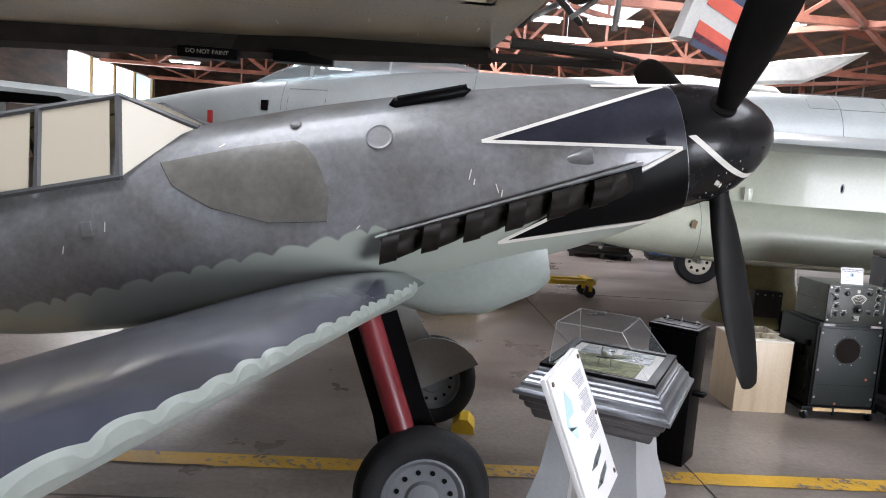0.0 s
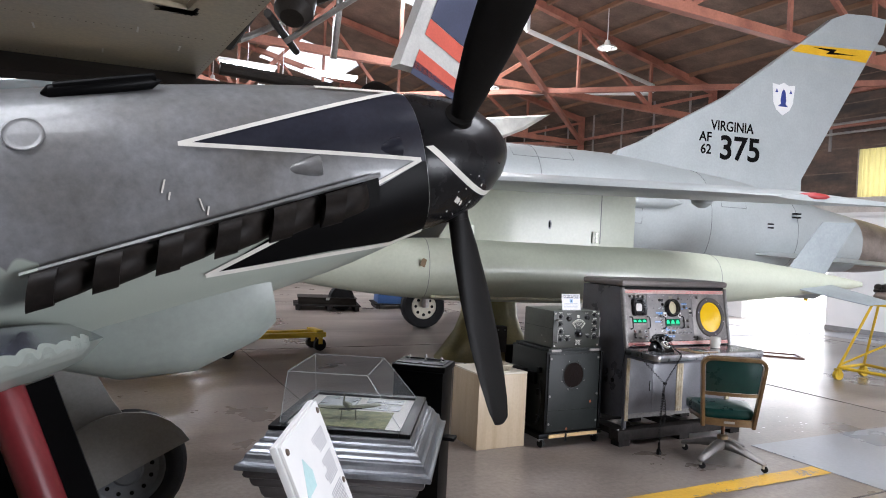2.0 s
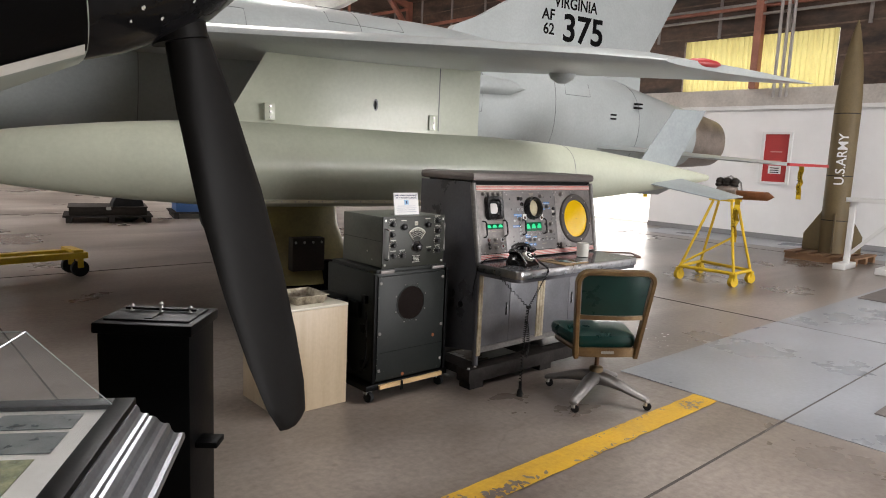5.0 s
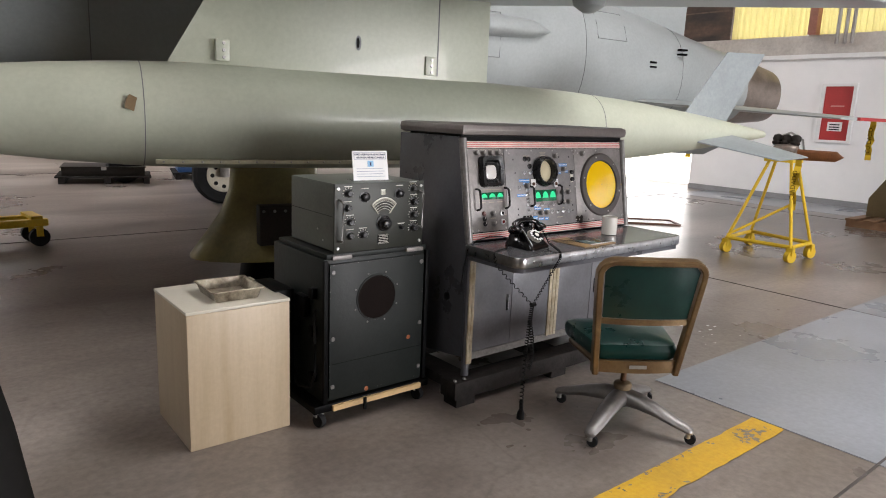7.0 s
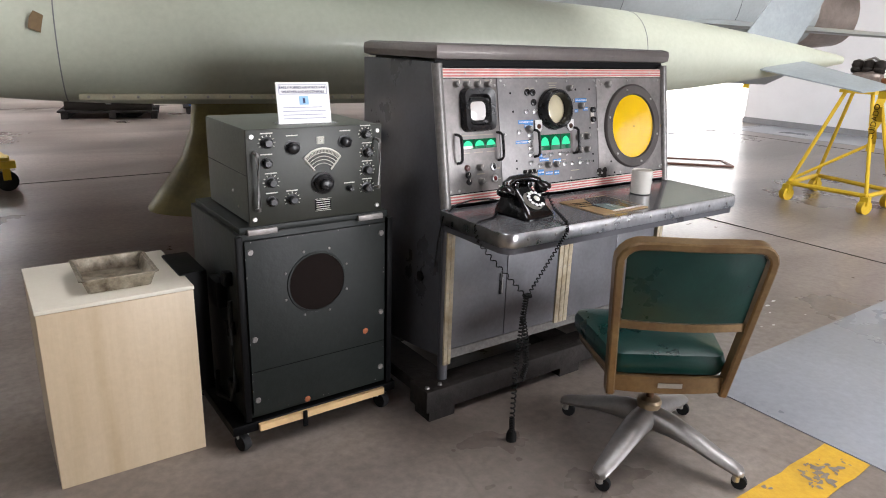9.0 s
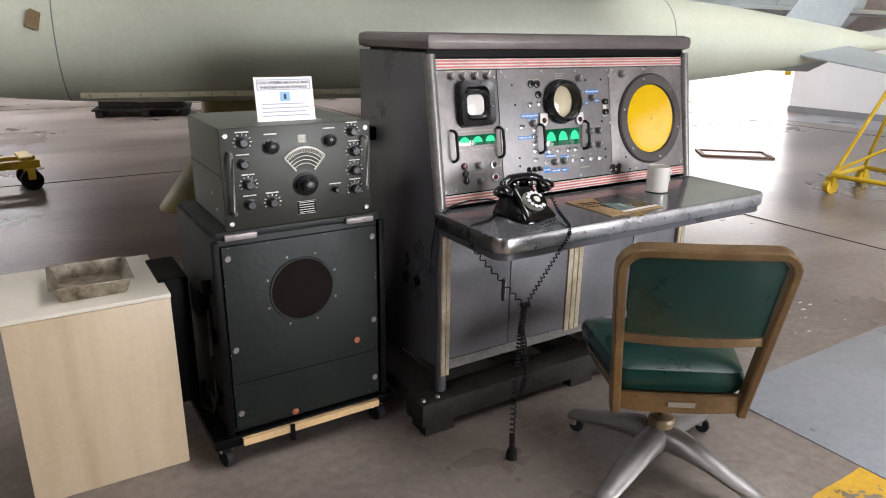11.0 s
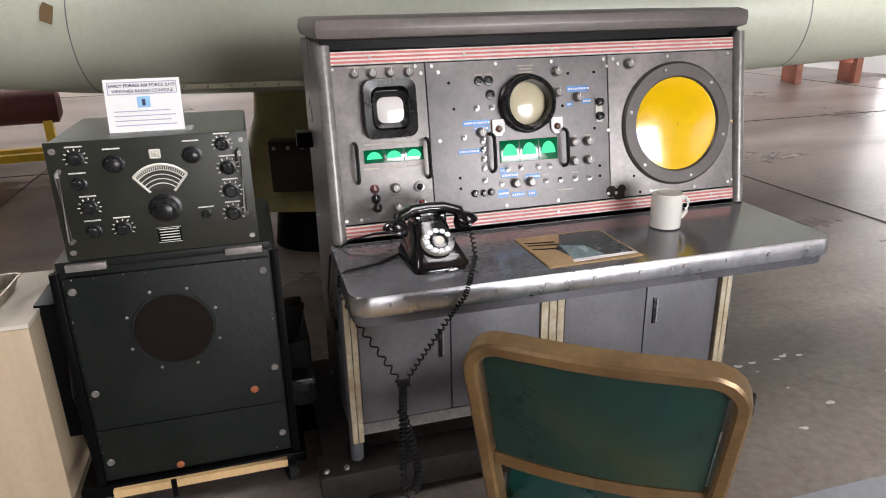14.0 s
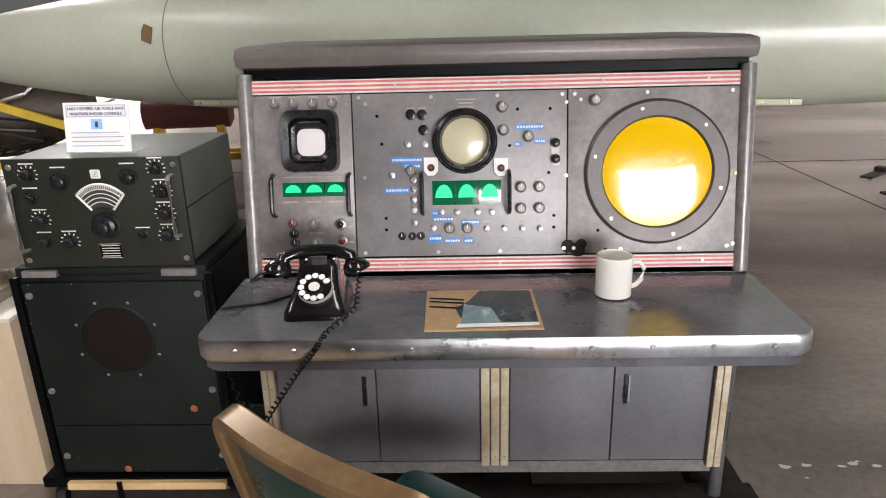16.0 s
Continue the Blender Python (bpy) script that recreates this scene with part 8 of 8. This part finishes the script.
# yellow engine stand
ys = thing("engine_stand", "yellow tubular engine stand on casters with a small engine", "stand", pose(9.87, 6.09, 0))
feet = [(-0.44, 0.32), (0.3, 0.41), (-0.37, -0.38), (0.14, -0.37)]
tops = [(-0.08, 0.12), (0.08, 0.12), (-0.06, -0.12), (0.1, -0.12)]
for (x, y), (a, b) in zip(feet, tops):
    part("leg", tubed([(x, y, 0.16), (a, b, 1.06)], 0.018, 8), YELLOW, ys)
    w = part("caster", lathed([(-0.03, 0.04), (-0.03, 0.065), (0.03, 0.065), (0.03, 0.04)], (x, y, 0.065), (0.3, 1, 0), 16), YELLOW, ys)
    part("fork", boxed(x - 0.035, x + 0.035, y - 0.035, y + 0.035, 0.08, 0.16), YELLOW, w)
for i, j in ((0, 1), (1, 3), (3, 2), (2, 0)):
    part("base_bar", tubed([(*feet[i], 0.17), (*feet[j], 0.17)], 0.022, 8), YELLOW, ys)
part("brace", tubed([(feet[0][0], feet[0][1], 0.2), (0.0, -0.2, 0.62)], 0.015, 8), YELLOW, ys)
part("head_plate", boxed(-0.12, 0.14, -0.16, 0.16, 1.06, 1.09), YELLOW, ys)
en = thing("small_engine", "small bare engine with a wooden propeller on the stand", "engine", pose(9.87, 6.09, 1.0905))
part("crankcase", lathed([(-0.14, 0.03), (-0.1, 0.07), (0.08, 0.08), (0.14, 0.05)], (0, 0, 0.1), (0, -1, 0.05), 16), SCORCHED, en)
for k in range(3):
    part("cylinder", lathed([(0, 0.045), (0.02, 0.055), (0.04, 0.045), (0.06, 0.055), (0.1, 0.05), (0.12, 0.02)], (0, 0.1 - 0.1 * k, 0.16), (0.3, 0, 1), 12), OLIVEDARK, en)
part("pipe", tubed([(0.05, 0.1, 0.25), (0.1, 0.0, 0.3), (0.08, -0.15, 0.22), (0.02, -0.2, 0.12)], 0.012, 6), STEEL, en)
bm = B()
slab(bm, [(-0.06, 0.0), (-0.05, -0.42), (0.0, -0.5), (0.06, -0.42), (0.06, 0.1), (0.0, 0.15)], 0.05, lambda a, b, c: (0.02 + c, b - 0.12, 0.06 + a))
part("propeller", bm, mat("varnished_wood", (0.25, 0.1, 0.04), 0.35, 0, 0.4, 8), en, "varnished wooden propeller")
# caution tapes hanging from the tail and the stand
def tape(x, y, z, h, yaw=0.0):
    t = thing("caution_tape", "yellow caution tape with black letters hanging down", "tape", pose(x, y, z, 0, 0, yaw), "caution tapes")
    bm = B()
    loft(bm, [[(0.03 * math.sin(q * 2), -0.035 + 0.01 * math.sin(q * 3), -h * q / 8), (0.03 * math.sin(q * 2 + 0.5), 0.035 + 0.01 * math.sin(q * 3), -h * q / 8)] for q in range(9)], closed=False)
    part("strip", bm, YELLOW, t)
    lettering("tape_lettering", "CUIDADO", 0.07, BLACK, pose(-0.035, 0, -h * 0.5) @ pose(0, 0, 0, 90, 0, -90) @ pose(0, 0, 0, 0, 0, 90), t)


tape(9.7, 5.85, 1.1, 0.55)
tape(11.85, 5.92, 1.57, 0.5)
tape(10.3, 7.55, 1.55, 0.55)

# missile on its pallet
ms_m = pose(13.75, 6.0, 0.131)
ms = thing("army_missile", "tall olive green finned missile standing on a pallet", "missile", ms_m)
MISO = mat("missile_olive", (0.15, 0.108, 0.048), 0.6, 0, 0.25, 2, 40, 0.05)
part("body", lathed([(0.0, 0.19), (0.5, 0.2), (2.35, 0.2), (2.7, 0.187), (3.05, 0.158), (3.4, 0.108), (3.65, 0.06), (3.8, 0.026), (3.86, 0.004)], seg=32), MISO, ms)
for k in range(4):
    a = radians(20 + 90 * k)
    bm = B()
    slab(bm, [(0.15, 0.02), (0.44, 0.02), (0.44, 0.3), (0.17, 0.75)], 0.03, lambda p, q, c: (p * math.cos(a) - c * math.sin(a), p * math.sin(a) + c * math.cos(a), q))
    part("tail_fin", bm, MISO, ms)
for z in (0.55, 1.3, 2.33):
    part("joint_band", lathed([(z, 0.2015), (z + 0.015, 0.2015)], seg=32), OLIVEDARK, ms)
u_dir = Vector((0.6 - 13.75, 1.6 - 6.0, 0)).normalized()
tx = Matrix((( 0, u_dir.y, u_dir.x, u_dir.x * 0.203), (0, -u_dir.x, u_dir.y, u_dir.y * 0.203), (1, 0, 0, 1.58), (0, 0, 0, 1)))
if tx.to_3x3().determinant() < 0:
    tx = Matrix((( 0, -u_dir.y, u_dir.x, u_dir.x * 0.203), (0, u_dir.x, u_dir.y, u_dir.y * 0.203), (1, 0, 0, 1.58), (0, 0, 0, 1)))
lt = lettering("body_lettering", "U.S.ARMY", 0.2, WHITE, tx, ms, weight=0.012)
mp = thing("pallet", "brown timber pallet under the missile", "pallet", pose(13.75, 6.0, 0, 0, 0, 0), "pallets")
for k in range(5):
    part("board", boxed(-0.55, 0.55, -0.55 + 0.24 * k, -0.41 + 0.24 * k, 0.1, 0.13), mat("pallet_wood", (0.3, 0.17, 0.09), 0.7) if k == 0 else bpy.data.materials["pallet_wood"], mp)
for x in (-0.5, 0, 0.4):
    part("runner", boxed(x, x + 0.1, -0.55, 0.55, 0, 0.1), bpy.data.materials["pallet_wood"], mp)
ld = thing("white_stand", "white tubular steel work stand beside the missile", "stand", pose(12.9, 5.2, 0))
for y in (0.28, -0.3):
    part("upright", boxed(-0.04, 0.04, y - 0.04, y + 0.04, 0.1, 1.05, bevel=0.006), WHITE, ld)
    part("foot", boxed(-0.3, 0.2, y - 0.08, y + 0.1, 0.004, 0.1, bevel=0.008), WHITE, ld)
part("top_plate", boxed(-0.12, 0.12, -0.36, 0.36, 1.051, 1.12, bevel=0.01), WHITE, ld)
bm = B()
bar(bm, (0, 0.24, 0.25), (0, -0.26, 0.8), 0.05)
part("brace", bm, WHITE, ld, smooth=False)

# pale tail of another aircraft behind the jet
wt = thing("parked_trainer", "white pointed wing of another parked aircraft", "aircraft", pose(0, 0, 0))
bm = B()
slab(bm, [(7.4, 4.5), (8.3, 4.75), (10.35, 5.1), (9.6, 4.62), (8.9, 4.3), (7.5, 4.15)], 0.35, lambda a, b, c: (a, 14.9 + c, b))
part("wing", bm, mat("trainer_white", (0.72, 0.72, 0.68), 0.4), wt)
part("fuselage", lathed([(-4, 0.1), (-3, 0.5), (1, 0.7), (3, 0.5), (3.6, 0.1)], (5.5, 15.4, 3.6), (1, 0, 0.05), 20), bpy.data.materials["trainer_white"], wt)
for x in (5.15, 7.0):
    part("leg", rodded((x, 15.4, 0.3), (x, 15.4, 3.2), 0.06), STEEL, wt)
    part("wheel", lathed([(-0.1, 0.15), (-0.1, 0.28), (0.1, 0.28), (0.1, 0.15)], (x, 15.4, 0.28), (0, 1, 0), 18), RUBBER, wt)
# pale wing and dark blade of a further aircraft at the west side
wp = thing("parked_transport", "pale wing of a parked transport with a dark propeller blade", "aircraft", pose(0, 0, 0))
bm = B()
slab(bm, [(-12.0, 11.0), (-4.2, 9.4), (-4.1, 10.2), (-12.0, 14.0)], 0.3, lambda a, b, c: (a, b + 1.0, 2.42 + c - 0.05 * (a + 4)))
part("wing", bm, JETGREY, wp)
bm = B()
slab(bm, [(-6.5, 2.2), (-4.4, 2.28), (-4.25, 2.33), (-4.4, 2.38), (-6.5, 2.42)], 0.05, lambda a, b, c: (a, 9.05 + c, b))
part("blade", bm, BLACK, wp)
part("nacelle", lathed([(0, 0.35), (0.4, 0.5), (2.5, 0.4)], (-6.8, 9.0, 2.3), (0, 1, 0), 18), JETGREY, wp)
part("leg", rodded((-6.8, 10.2, 0.3), (-6.8, 10.2, 2.2), 0.07), STEEL, wp)
part("wheel", lathed([(-0.12, 0.2), (-0.12, 0.4), (0.12, 0.4), (0.12, 0.2)], (-6.8, 10.2, 0.4), (1, 0, 0), 20), RUBBER, wp)

# bright daylight outside the side door and the west windows
OUT = glow("bright_outdoors", (1.0, 0.97, 0.9), 1.8)
solid("backdrop_east", boxed(19.0, 19.05, 5, 26, -0.2, 6), OUT, "bright daylight outside the side door", "backdrop", kind="structure", smooth=False)
solid("backdrop_west", boxed(-20.05, -20.0, 24, 52, 2, 10), glow("bright_west", (1.0, 0.94, 0.74), 3.0), "bright daylight outside the tall windows", "backdrop", kind="structure", smooth=False)
